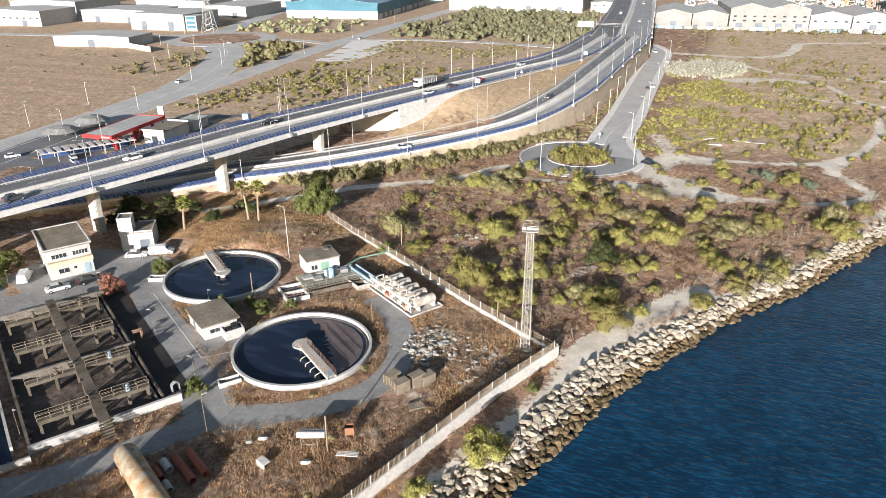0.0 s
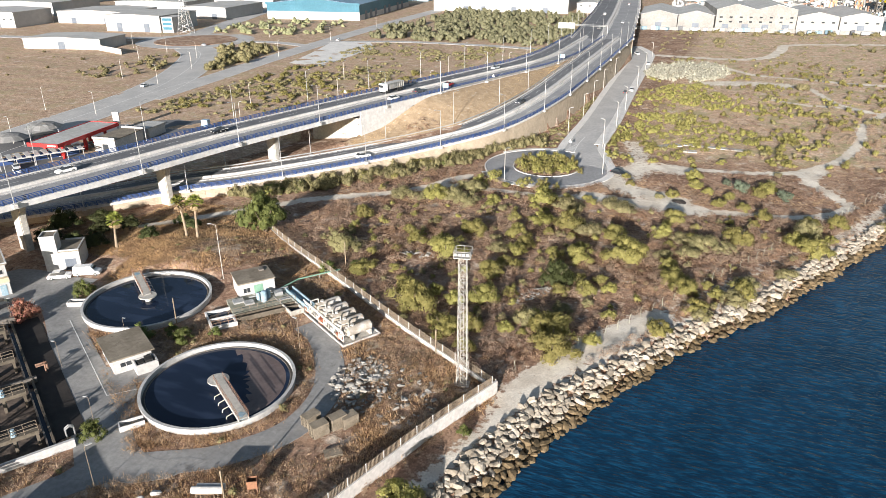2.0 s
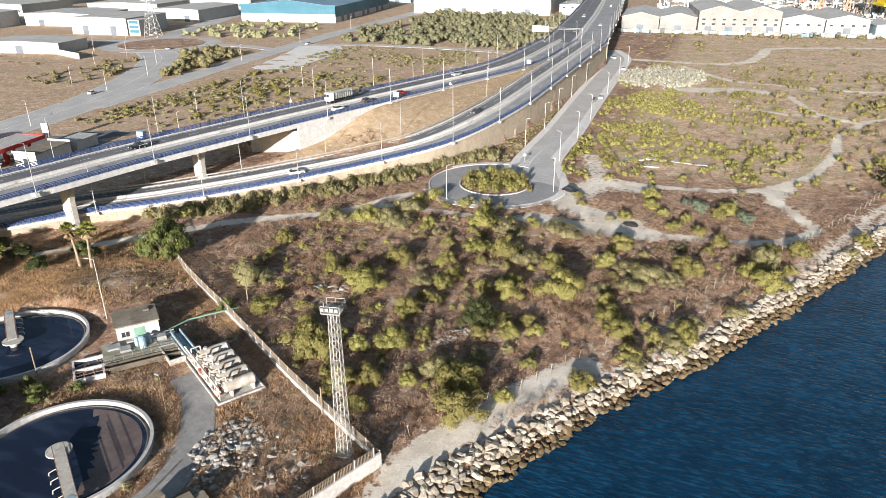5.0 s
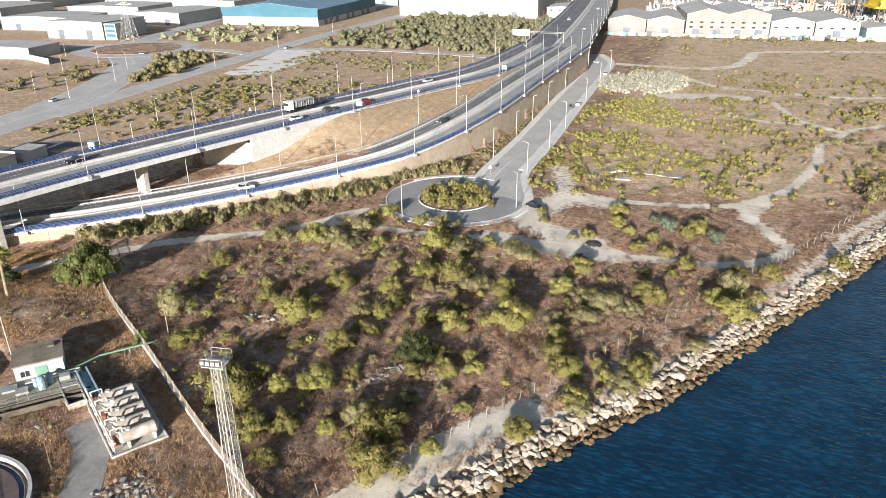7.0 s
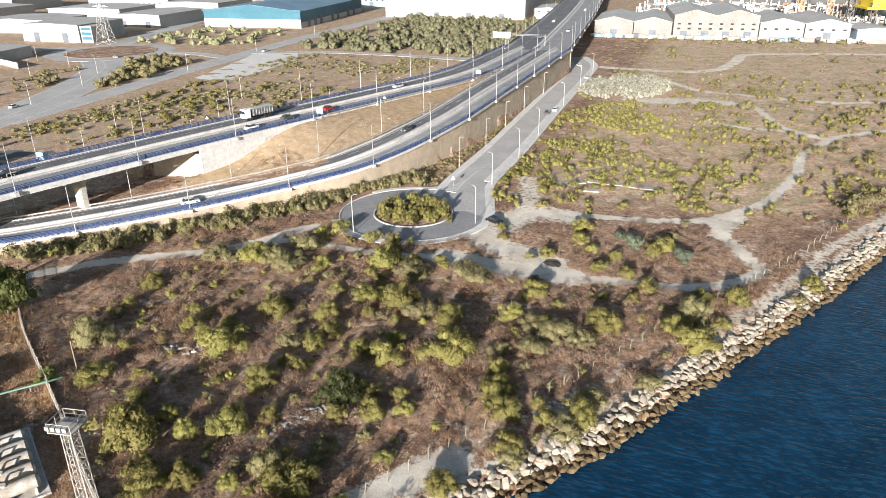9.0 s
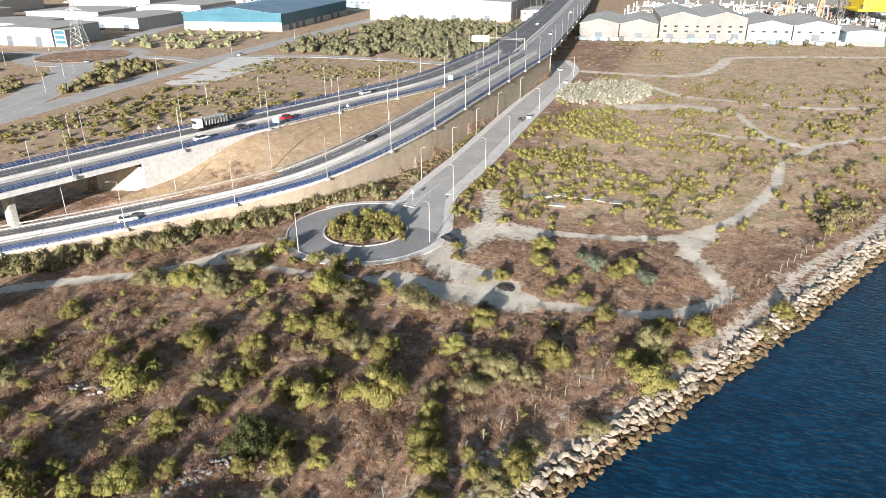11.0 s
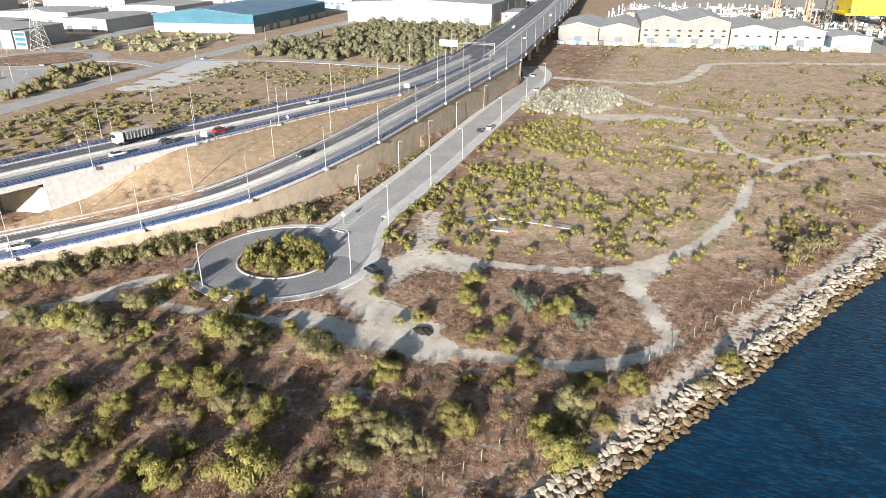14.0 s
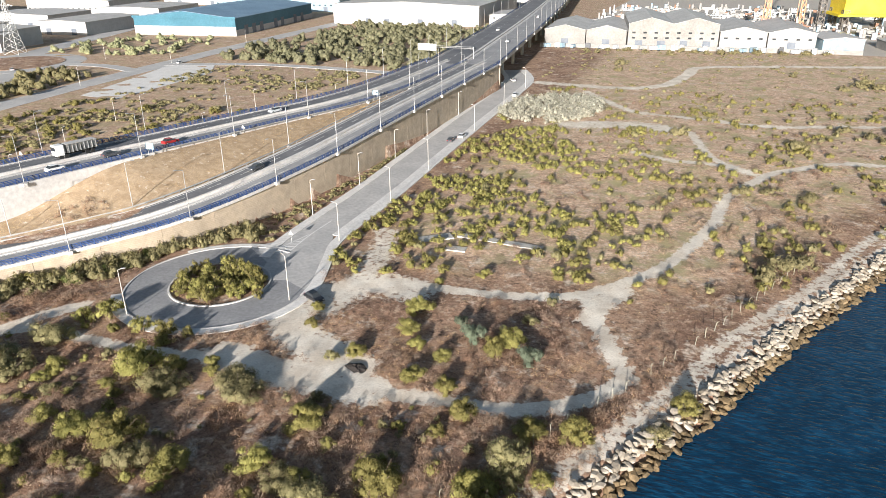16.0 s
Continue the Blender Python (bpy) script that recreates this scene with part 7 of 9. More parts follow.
# ---- vehicles ----
def make_car(paint_m, label, van=False):
    c = thing("van" if van else "car", label, "van" if van else "car")
    L, W = (4.9, 1.9) if van else (4.3, 1.76)
    bm = bmesh.new()
    prof = [(-L / 2, 0.28), (L / 2, 0.28), (L / 2, 0.62), (L / 2 - 0.15, 0.8), (L / 2 - 1.05, 0.92), (-L / 2 + 0.25, 0.95), (-L / 2, 0.75)]
    if van:
        prof = [(-L / 2, 0.28), (L / 2, 0.28), (L / 2, 0.8), (L / 2 - 0.8, 1.05), (-L / 2, 1.15)]
    rows = [[bm.verts.new((x, y, z)) for x, z in prof] for y in (-W / 2, W / 2)]
    bm.faces.new(rows[0][::-1])
    bm.faces.new(rows[1])
    for i in range(len(prof)):
        j = (i + 1) % len(prof)
        bm.faces.new((rows[0][i], rows[0][j], rows[1][j], rows[1][i]))
    bmesh.ops.recalc_face_normals(bm, faces=bm.faces)
    bmesh.ops.bevel(bm, geom=bm.edges[:], offset=0.07, segments=2, affect="EDGES")
    body = part("body", bm, paint_m, c)
    bm = bmesh.new()
    g = [(-L / 2 + 0.45, 0.93), (L / 2 - 1.1, 0.9), (L / 2 - 1.85, 1.42), (-L / 2 + 0.95, 1.44)]
    if van:
        g = [(-L / 2 + 0.04, 1.1), (L / 2 - 0.85, 1.02), (L / 2 - 1.5, 1.85), (-L / 2 + 0.08, 1.9)]
    rows = [[bm.verts.new((x, s * (W / 2 - (0.1 if z < 1.2 else 0.24)), z)) for x, z in g] for s in (-1, 1)]
    bm.faces.new(rows[0][::-1])
    bm.faces.new(rows[1])
    for i in range(4):
        j = (i + 1) % 4
        bm.faces.new((rows[0][i], rows[0][j], rows[1][j], rows[1][i]))
    part("cabin", bm, paint_m if van else M["glass"], c, "" if van else "dark glazed cabin")
    bm = bmesh.new()
    x0, x1, zt = (-L / 2 + 0.1, L / 2 - 1.5, 1.9) if van else (-L / 2 + 0.98, L / 2 - 1.88, 1.43)
    box(bm, x0, -W / 2 + 0.2, zt, x1, W / 2 - 0.2, zt + 0.05, 0.02)
    part("roof", bm, paint_m, c)
    if van:
        part("windscreen", boxes((L / 2 - 1.45, -W / 2 + 0.2, 1.25, L / 2 - 1.0, W / 2 - 0.2, 1.6)), M["glass"], c)
    for x in (-L / 2 + 0.8, L / 2 - 0.82):
        for s in (-1, 1):
            bm = bmesh.new()
            tube(bm, (x, s * (W / 2 - 0.2), 0.32), (x, s * (W / 2 + 0.01), 0.32), 0.32, 0.32, 14)
            w = part("wheel", bm, M["tyre"], c)
            bm = bmesh.new()
            tube(bm, (x, s * (W / 2 + 0.01), 0.32), (x, s * (W / 2 + 0.025), 0.32), 0.19, 0.19, 10)
            part("rim", bm, M["galvanised"], w)
    for s in (-1, 1):
        part("headlight", boxes((L / 2 - 0.1, s * 0.6 - 0.18, 0.58, L / 2 + 0.01, s * 0.6 + 0.18, 0.72)), M["white_paint"], c)
        part("tail_light", boxes((-L / 2 - 0.01, s * 0.65 - 0.15, 0.66, -L / 2 + 0.1, s * 0.65 + 0.15, 0.82)), M["red_paint"], c)
    return c


CARS = [make_car(PAINTS[0], "white hatchback car"), make_car(PAINTS[1], "silver saloon car"), make_car(PAINTS[2], "black car"), make_car(PAINTS[3], "dark grey car"), make_car(PAINTS[4], "dark red car"), make_car(PAINTS[5], "light blue car")]
VAN = make_car(PAINTS[0], "small white van", True)


def park(k, x, y, z, a, where):
    proto = VAN if k < 0 else CARS[k]
    ob = copy_thing(proto, pose(x, y, z, 0, 0, a))
    ob["label"] = proto["label"] + " " + where


park(0, -107.9, 97.8, 0.05, 34, "parked before the pump house")
park(-1, -104.2, 101.0, 0.05, 30, "parked beside the pump house")
park(1, -110.2, 80.6, 0.05, 60, "parked beside the office")
park(2, -107.4, 85.4, 0.05, 62, "parked beside the office")
park(-1, -120.0, 81.5, 0.05, 130, "parked behind the office")
park(5, -122.0, 73.6, 0.05, 50, "parked in the works yard")
park(1, -116.3, 66.9, 0.05, 55, "standing on the works lane")
park(2, -18.6, 202.4, 0.0, -25, "parked on dirt by the turning circle")
park(0, -34.6, 392.0, 0.1, 95, "parked far along the street")
park(0, -32.4, 320.0, 0.1, 92, "parked on the street pavement")
park(3, -34.0, 314.0, 0.1, 92, "parked on the street pavement")
park(0, -45.0, 425.0, 0.1, 120, "turning under the viaduct")


def on_road(line, y, o):
    n = leftward(line)
    i = int(np.argmin(np.abs(line[:, 1] - y)))
    d = line[min(i + 1, len(line) - 1)] - line[i]
    return line[i, 0] + o * n[i, 0], line[i, 1] + o * n[i, 1], line[i, 2] + 0.01, math.degrees(math.atan2(d[1], d[0]))


for k, line, y, o, back in ((0, HIGH_EDGE, 118, 12.5, 180), (3, HIGH_EDGE, 88, 5.2, 0), (4, HIGH_EDGE, 246, 5.0, 0), (3, HIGH_EDGE, 230, 5.4, 0), (0, HIGH_EDGE, 217, 4.0, 0), (2, HIGH_EDGE, 158, 12.8, 180), (1, HIGH_EDGE, 285, 13, 180),
                         (3, RAMP_EDGE, 244, 10.5, 180), (0, RAMP_EDGE, 178, 4, 0), (1, FAR_R, 470, 8, 0), (0, FAR_R, 520, 22, 180), (3, FAR_R, 440, 20, 180), (0, FAR_R, 600, 8, 0)):
    x, y2, z, a = on_road(line, y, o)
    park(k, x, y2, z, a + back, "on the raised road")
for x, y, k, a in ((-214, 182, 3, 85), (-236, 255, 0, 100), (-300, 372, 1, 150), (-232, 420, 0, 92), (-198, 140, 0, 60), (-176, 143, 0, 150), (-180, 146, 1, 150), (-188, 150, 2, 150)):
    park(k, x, y, 0.08, a, "on the estate road")


def tipper(x, y, z, a, label, blue=False):
    t = thing("truck", label, "truck", (x, y, z), a)
    bm = bmesh.new()
    box(bm, 3.4, -1.2, 0.75, 5.5, 1.2, 3.4, 0.15)
    part("cab", bm, PAINTS[5] if blue else PAINTS[0], t)
    part("windscreen", boxes((5.4, -1.05, 2.1, 5.56, 1.05, 2.95)), M["glass"], t)
    part("chassis", boxes((-8.2 if blue else -4.5, -0.5, 0.7, 4.6, 0.5, 1.05)), M["tyre"], t)
    if not blue:
        bm = bmesh.new()
        vs = [bm.verts.new(p) for p in ((-4.6, -1.1, 1.2), (2.6, -1.1, 1.2), (2.6, 1.1, 1.2), (-4.6, 1.1, 1.2), (-4.8, -1.25, 3.2), (2.8, -1.25, 3.2), (2.8, 1.25, 3.2), (-4.8, 1.25, 3.2))]
        for f in ((3, 2, 1, 0), (0, 1, 5, 4), (1, 2, 6, 5), (2, 3, 7, 6), (3, 0, 4, 7)):
            bm.faces.new([vs[i] for i in f])
        bmesh.ops.solidify(bm, geom=bm.faces[:], thickness=0.08)
        b = part("tipper_body", bm, M["galvanised"], t)
        for k in range(8):
            xx = -4.5 + k * 0.97
            part("rib", boxes((xx, -1.32, 1.3, xx + 0.12, -1.14, 3.15), (xx, 1.14, 1.3, xx + 0.12, 1.32, 3.15)), M["galvanised"], b)
        part("cover", boxes((-4.7, -1.2, 3.22, 2.7, 1.2, 3.3)), M["white_wall"], b)
    else:
        part("flatbed", boxes((-8.4, -1.25, 1.06, 3.0, 1.25, 1.3)), M["dark_concrete"], t)
    for xx in ((4.4, 0.4, -5.0, -6.3, -7.6) if blue else (4.4, 3.0, -2.0, -3.4)):
        for s in (-1, 1):
            bm = bmesh.new()
            tube(bm, (xx, s * 0.85, 0.5), (xx, s * 1.2, 0.5), 0.5, 0.5, 14)
            part("wheel", bm, M["tyre"], t)


x, y, z, a = on_road(HIGH_EDGE, 225, 13.6)
tipper(x, y, z, a + 180, "white cab tipper truck with a ribbed grey trailer")
tipper(-158, 198, 0.06, 100, "blue cab flatbed truck parked by the kiosk", True)
for p in CARS + [VAN]:
    for o in (p, *p.children_recursive):
        bpy.data.objects.remove(o)


# ---- shore ----
def revetment():
    rev = thing("rock_revetment", "sloping bank of pale limestone boulders along the sea", "rock revetment", kind="structure")
    rng = random.Random(21)
    dry = [boulder_mesh("boulder", 300 + k, M["rock"]) for k in range(14)]
    wet = [boulder_mesh("boulder", 400 + k, M["wet_rock"]) for k in range(10)]
    line = curve(SHORE[(SHORE[:, 1] > 20) & (SHORE[:, 1] < 360)], 0.86)
    n = leftward(line)
    rest = {"rock": ([], []), "wet_rock": ([], [])}
    tmpl = {me.name: (np.array([v.co for v in me.vertices]), [tuple(p.vertices) for p in me.polygons]) for me in dry + wet}
    for i in range(len(line)):
        for o in np.arange(0.1, 6.3, 0.74):
            if o < 0.6 and rng.random() < 0.35:
                continue
            k = float(bank_slope(line[i, 1]))
            reach = 0.6 + 2.35 / k
            if o > reach:
                continue
            oo = o + rng.uniform(-0.25, 0.25)
            x = line[i, 0] - n[i, 0] * oo + rng.uniform(-0.25, 0.25)
            y = line[i, 1] - n[i, 1] * oo + rng.uniform(-0.25, 0.25)
            z = -k * max(0, oo - 0.5) + 0.12 + rng.uniform(-0.17, 0.17) + 0.12 * math.exp(-((oo - 1.5) / 1.2) ** 2)
            low = oo > (0.64 if y < 122 else 0.52) * reach + rng.uniform(-0.5, 0.5)
            s = rng.uniform(0.72, 1.3) if rng.random() < 0.85 else rng.uniform(0.5, 0.8)
            me = rng.choice(wet if low else dry)
            m = Matrix.Translation((x, y, z)) @ Euler((rng.uniform(-0.5, 0.5), rng.uniform(-0.5, 0.5), rng.uniform(0, 6.28))).to_matrix().to_4x4() @ Matrix.Diagonal((s, s * rng.uniform(0.85, 1.15), s * rng.uniform(0.65, 0.95), 1))
            if 100 < y < 129:
                piece("boulder", me, rev, m)
            else:
                v, f = rest["wet_rock" if low else "rock"]
                tv, tf = tmpl[me.name]
                a = np.array(m)
                q0 = len(v)
                v.extend(tv @ a[:3, :3].T + a[:3, 3])
                f.extend(tuple(j + q0 for j in q) for q in tf)
    for key, (v, f) in rest.items():
        ob = tagged(new("boulders", mesh_of("boulders", v, f, M[key + "_many"])), "pale limestone boulders" if key == "rock" else "tide stained brown boulders darkened for shade", kind="stuff")
        ob.parent = rev


def per_island(name, base):
    """The same stone for joined pieces: each piece has its own tone."""
    m = M[base].copy()
    m.name = name
    nt, links = m.node_tree.nodes, m.node_tree.links
    geo = [n for n in nt if n.type == "NEW_GEOMETRY"][0]
    for n in list(nt):
        if n.type == "MAP_RANGE":
            for l in list(n.inputs[0].links):
                if l.from_node.type == "OBJECT_INFO":
                    links.new(geo.outputs["Random Per Island"], n.inputs[0])
    return m


M["rock_many"] = per_island("pale limestone boulders", "rock")
M["wet_rock_many"] = per_island("tide stained boulders", "wet_rock")
revetment()


def fence_posts():
    line = curve([(-17.4, 99.5, 0), (-9.5, 110.5, 0), (-2, 123, 0), (7.5, 140, 0), (15, 153, 0), (23.5, 169, 0), (35, 188.5, 0), (45.2, 207.5, 0), (56, 230, 0), (68, 254, 0)], 1.0)
    f = thing("post_fence", "row of leaning concrete fence posts with bent tops", "fence", kind="structure")
    bm = bmesh.new()
    tube(bm, (0, 0, -0.4), (0, 0, 1.6), 0.055, 0.05, 6)
    tube(bm, (0, 0, 1.57), (0.3, 0, 1.95), 0.048, 0.04, 6)
    me = bpy.data.meshes.new("post")
    bm.to_mesh(me)
    bm.free()
    me.materials.append(M["green_concrete"])
    rng = random.Random(8)
    pts, ang = at_step(line, 3.1, 0.5)
    tops = []
    for p, a in zip(pts, ang):
        if rng.random() < 0.1:
            continue
        m = pose(p[0], p[1], float(land(p[:1], p[1:2])[0]), rng.uniform(-7, 7), rng.uniform(-7, 7), a - 90 + rng.uniform(-15, 15))
        piece("post", me, f, m)
        tops.append(m @ Vector((0, 0, 1.2)))
    part("wire", bars(*[[a, b] for a, b in zip(tops, tops[1:]) if (a - b).length < 4], r=0.012, n=3), M["mesh_wire"], f)


fence_posts()


# ---- shrubs ----
ICO_V = np.array([(0, 0, 1.0)] + [(0.894 * math.cos(k * 1.2566), 0.894 * math.sin(k * 1.2566), 0.447) for k in range(5)]
                 + [(0.894 * math.cos(k * 1.2566 + 0.6283), 0.894 * math.sin(k * 1.2566 + 0.6283), -0.447) for k in range(5)] + [(0, 0, -1.0)])
ICO_F = np.array([f for k in range(5) for f in ((0, 1 + k, 1 + (k + 1) % 5), (1 + k, 6 + k, 1 + (k + 1) % 5), (1 + (k + 1) % 5, 6 + k, 6 + (k + 1) % 5), (11, 6 + (k + 1) % 5, 6 + k))])


def unit(v):
    return v / np.maximum(np.linalg.norm(v, axis=-1, keepdims=True), 1e-6)


def crown(seed, w, h, clumps, per, leaf, lift=0.2, spiky=0.45, core=0.55, tuft_r=(0.09, 0.17), lobes=6):
    """Tufts of small leaves over an uneven dome, each round a leafy core. Gives points, triangles and soft normals."""
    rg = np.random.RandomState(seed)
    # the lobes of the plant, the first in the middle
    la = rg.uniform(0, 6.283) + np.arange(lobes) * 6.283 / max(1, lobes - 1) + rg.uniform(-0.4, 0.4, lobes)
    lr = np.where(np.arange(lobes) == 0, 0.05, rg.uniform(0.14, 0.28, lobes)) * w * (lobes > 1)
    ls = rg.uniform(0.19, 0.29, lobes) * w * (1 if lobes > 1 else 1.7)
    lh = h * np.where(np.arange(lobes) == 0, 1.0, rg.uniform(0.5, 0.95, lobes))
    which = np.concatenate([np.arange(lobes), rg.choice(lobes, max(0, clumps - lobes), p=ls ** 2 / (ls ** 2).sum())])[:clumps]
    k = np.arange(clumps)
    t = k * 2.39996 + rg.uniform(-0.5, 0.5, clumps)
    el = np.arcsin(np.clip(rg.permutation(clumps) / clumps + 0.04, 0.02, 0.98))
    r = rg.uniform(0.7, 1.05, clumps)
    cr = rg.uniform(*tuft_r, clumps) * w
    base = np.stack([np.cos(la) * lr, np.sin(la) * lr, lh * 0.3], 1)[which]
    cx = base[:, 0] + np.cos(t) * np.cos(el) * r * ls[which]
    cy = base[:, 1] + np.sin(t) * np.cos(el) * r * ls[which]
    cz = np.maximum(cr * 0.5, h * lift + np.sin(el) * r * (lh[which] - h * lift - cr * 0.6))
    C = np.stack([cx, cy, cz], 1)
    n = clumps * per
    c, R = np.repeat(C, per, 0), np.repeat(cr, per)
    d = rg.normal(size=(n, 3))
    d[:, 2] = np.abs(d[:, 2]) * 1.0 - 0.35 * rg.rand(n)
    B = np.repeat(base, per, 0)
    d = unit(unit(d) + 0.3 * unit(c - B))
    p = c + d * (R * rg.uniform(0.5, 1.0, n) ** 0.6 * rg.uniform(1.0, 1.3, n))[:, None]
    p[:, 2] = np.maximum(p[:, 2], 0.06)
    soft = unit(d * 0.6 + unit(p - B) * 0.6 + rg.normal(size=(n, 3)) * 0.25) * (1, 1, 0.6)
    soft = unit(soft)
    face = unit(soft + d * 0.4 + rg.normal(size=(n, 3)) * 0.4)
    up = unit(d * 0.5 + (0, 0, 0.8) + rg.normal(size=(n, 3)) * 0.5)
    a = unit(up - (up * face).sum(1)[:, None] * face)
    b = np.cross(face, a)
    z = leaf * rg.uniform(0.6, 1.3, n)
    a, b = a * (z * (1 + spiky))[:, None], b * (z * (1 - spiky) * 0.62)[:, None]
    v = np.stack([p - a * 0.4 - b, p - a * 0.4 + b, p + a * 0.6], 1)
    flip = (np.cross(v[:, 1] - v[:, 0], v[:, 2] - v[:, 0]) * soft).sum(1) < 0
    v[flip] = v[flip][:, ::-1]
    v = v.reshape(-1, 3)
    f = np.arange(n * 3).reshape(-1, 3)
    nr = np.repeat(soft, 3, 0)
    if core:
        q = ICO_V[None] * (cr * core)[:, None, None] * rg.uniform(0.8, 1.15, (clumps, 12, 1)) + C[:, None]
        q[:, :, 2] = np.maximum(q[:, :, 2], 0.02)
        m = (ICO_V[None] * 0.6 + unit(q - base[:, None]) * 0.6) * (1, 1, 0.6)
        f = np.vstack([f, (ICO_F[None] + (np.arange(clumps) * 12)[:, None, None]).reshape(-1, 3) + len(v)])
        v, nr = np.vstack([v, q.reshape(-1, 3)]), np.vstack([nr, m.reshape(-1, 3)])
    return v, f, unit(nr)


def tri_mesh(name, v, f, material, nr=None):
    """A mesh of triangles, with normals of its own where they are given."""
    me = bpy.data.meshes.new(name)
    me.vertices.add(len(v))
    me.vertices.foreach_set("co", np.asarray(v, np.float32).ravel())
    me.loops.add(len(f) * 3)
    me.loops.foreach_set("vertex_index", np.asarray(f, np.int32).ravel())
    me.polygons.add(len(f))
    me.polygons.foreach_set("loop_start", np.arange(0, len(f) * 3, 3, dtype=np.int32))
    me.update(calc_edges=True)
    if nr is not None:
        me.polygons.foreach_set("use_smooth", [True] * len(f))
        me.normals_split_custom_set_from_vertices(np.asarray(nr, np.float32).tolist())
    me.materials.append(material)
    return me


def limbs(seed, w, h):
    rng = random.Random(seed)
    bm = bmesh.new()
    k = rng.randint(4, 6)
    for i in range(k):
        t = 6.283 * i / k + rng.uniform(-0.4, 0.4)
        m = Vector((math.cos(t) * w * 0.13, math.sin(t) * w * 0.13, h * 0.3))
        e = Vector((math.cos(t) * w * 0.33, math.sin(t) * w * 0.33, h * rng.uniform(0.55, 0.8)))
        tube(bm, (rng.uniform(-0.1, 0.1), rng.uniform(-0.1, 0.1), -0.3), m, 0.03 * h, 0.022 * h, 5)
        tube(bm, m, e, 0.022 * h, 0.008 * h, 5)
    return bm


def shrub(seed, material, label, cat="bush", w=5.0, h=2.9, clumps=42, per=105, leaf=0.18, lift=0.1, spiky=0.52, name="bush"):
    b = thing(name, label, cat)
    v, f, nr = crown(seed, w, h, clumps, per, leaf, lift, spiky)
    ob = new("crown", tri_mesh("crown", v, f, M[material], nr))
    ob.parent = b
    part("trunk", limbs(seed, w, h), M["bark"], b)
    return b


YELLOW = [shrub(k, "leaf", "rounded yellow green shrub in dry scrub", clumps=36 + 3 * (k % 4), spiky=0.4 + 0.06 * (k % 3)) for k in range(1, 9)]
OLIVE = [shrub(20 + k, "leaf_olive", "dull olive brown shrub in dry scrub", h=2.5, clumps=44, per=80, leaf=0.15, spiky=0.6) for k in range(4)]
FRESH = [shrub(40 + k, "leaf_fresh", "leafy fresh green shrub", w=5, h=3.4, clumps=34, per=60, leaf=0.22) for k in range(2)]
LOW = [shrub(60 + k, "leaf", "low yellow green bush beside the street", w=3.0, h=1.9, clumps=18, per=48, leaf=0.16, spiky=0.55) for k in range(4)]
AGAVE = shrub(70, "leaf_blue", "blue grey spiky shrub in the scrub", w=4.5, h=2.6, clumps=26, per=60, leaf=0.3, spiky=0.75)
DARK = shrub(75, "leaf_dark", "dense dark green tree standing among shrubs", "tree", w=6.6, h=4.2, clumps=80, per=60, leaf=0.2, lift=0.15, spiky=0.3, name="tree")
GREEN_TREE = shrub(76, "leaf_fresh", "broad fresh green tree by the wall end", "tree", w=8.4, h=5.6, clumps=90, per=60, leaf=0.26, lift=0.2, spiky=0.35, name="tree")
SHADE_TREE = shrub(77, "leaf_dark", "dark leafy tree with a broad uneven crown", "tree", w=7.5, h=6.0, clumps=70, per=60, leaf=0.26, lift=0.25, spiky=0.35, name="tree")
RED = shrub(78, "leaf_red", "dusty red flowering shrub beside the basin", w=5.2, h=3.4, clumps=45, per=60, leaf=0.18)
PLANTED = []


def plant(proto, x, y, w, tall=1.0, rng=random.Random(5), group=""):
    base = 6.6 if proto is DARK else 8.4 if proto is GREEN_TREE else 7.5 if proto is SHADE_TREE else 5.2 if proto is RED else 4.5 if proto is AGAVE else 3.0 if proto in LOW else 5.0
    s = w / base
    z = float(land(np.array([x]), np.array([y]))[0])
    m = pose(x, y, z, 0, 0, rng.uniform(0, 360)) @ Matrix.Diagonal((s, s * rng.uniform(0.88, 1.12), s * tall * rng.uniform(0.85, 1.1), 1))
    ob = copy_thing(proto, m)
    ob.matrix_basis = m
    PLANTED.append((x, y, w))
    if group:
        ob["group"] = group
    return ob


SCRUB_WEST = [(-31.1, 106.3, 5.9), (-27.5, 109, 4.7), (-40.3, 112.9, 8.6), (-33.6, 116.3, 3.7), (-29, 118.9, 6.2), (-54.8, 121.7, 5.1), (-31, 129.8, 5.4), (-63.8, 130.6, 8.1), (-42.7, 135.2, 8.1), (-30.4, 135.4, 3.2), (-27.2, 136.7, 1.6), (-50.8, 138.9, 4), (-33.1, 140.4, 4.5), (-28.9, 141, 3.8), (-45.9, 141.9, 3.2), (-28.8, 145.4, 4.7), (-40.9, 147.6, 6), (-68.4, 148.9, 4.2), (-32.3, 150.8, 4.9), (-29.3, 158.4, 5.2), (-35.2, 159, 3.6), (-57.6, 166.3, 7), (-43.5, 168.9, 3.9), (-32, 173.6, 7.8), (-44, 140, 2.8), (-52, 153, 2), (-55, 144, 3.1), (-38, 118, 3.2), (-45, 120, 3.4), (-34, 109, 3.4)]
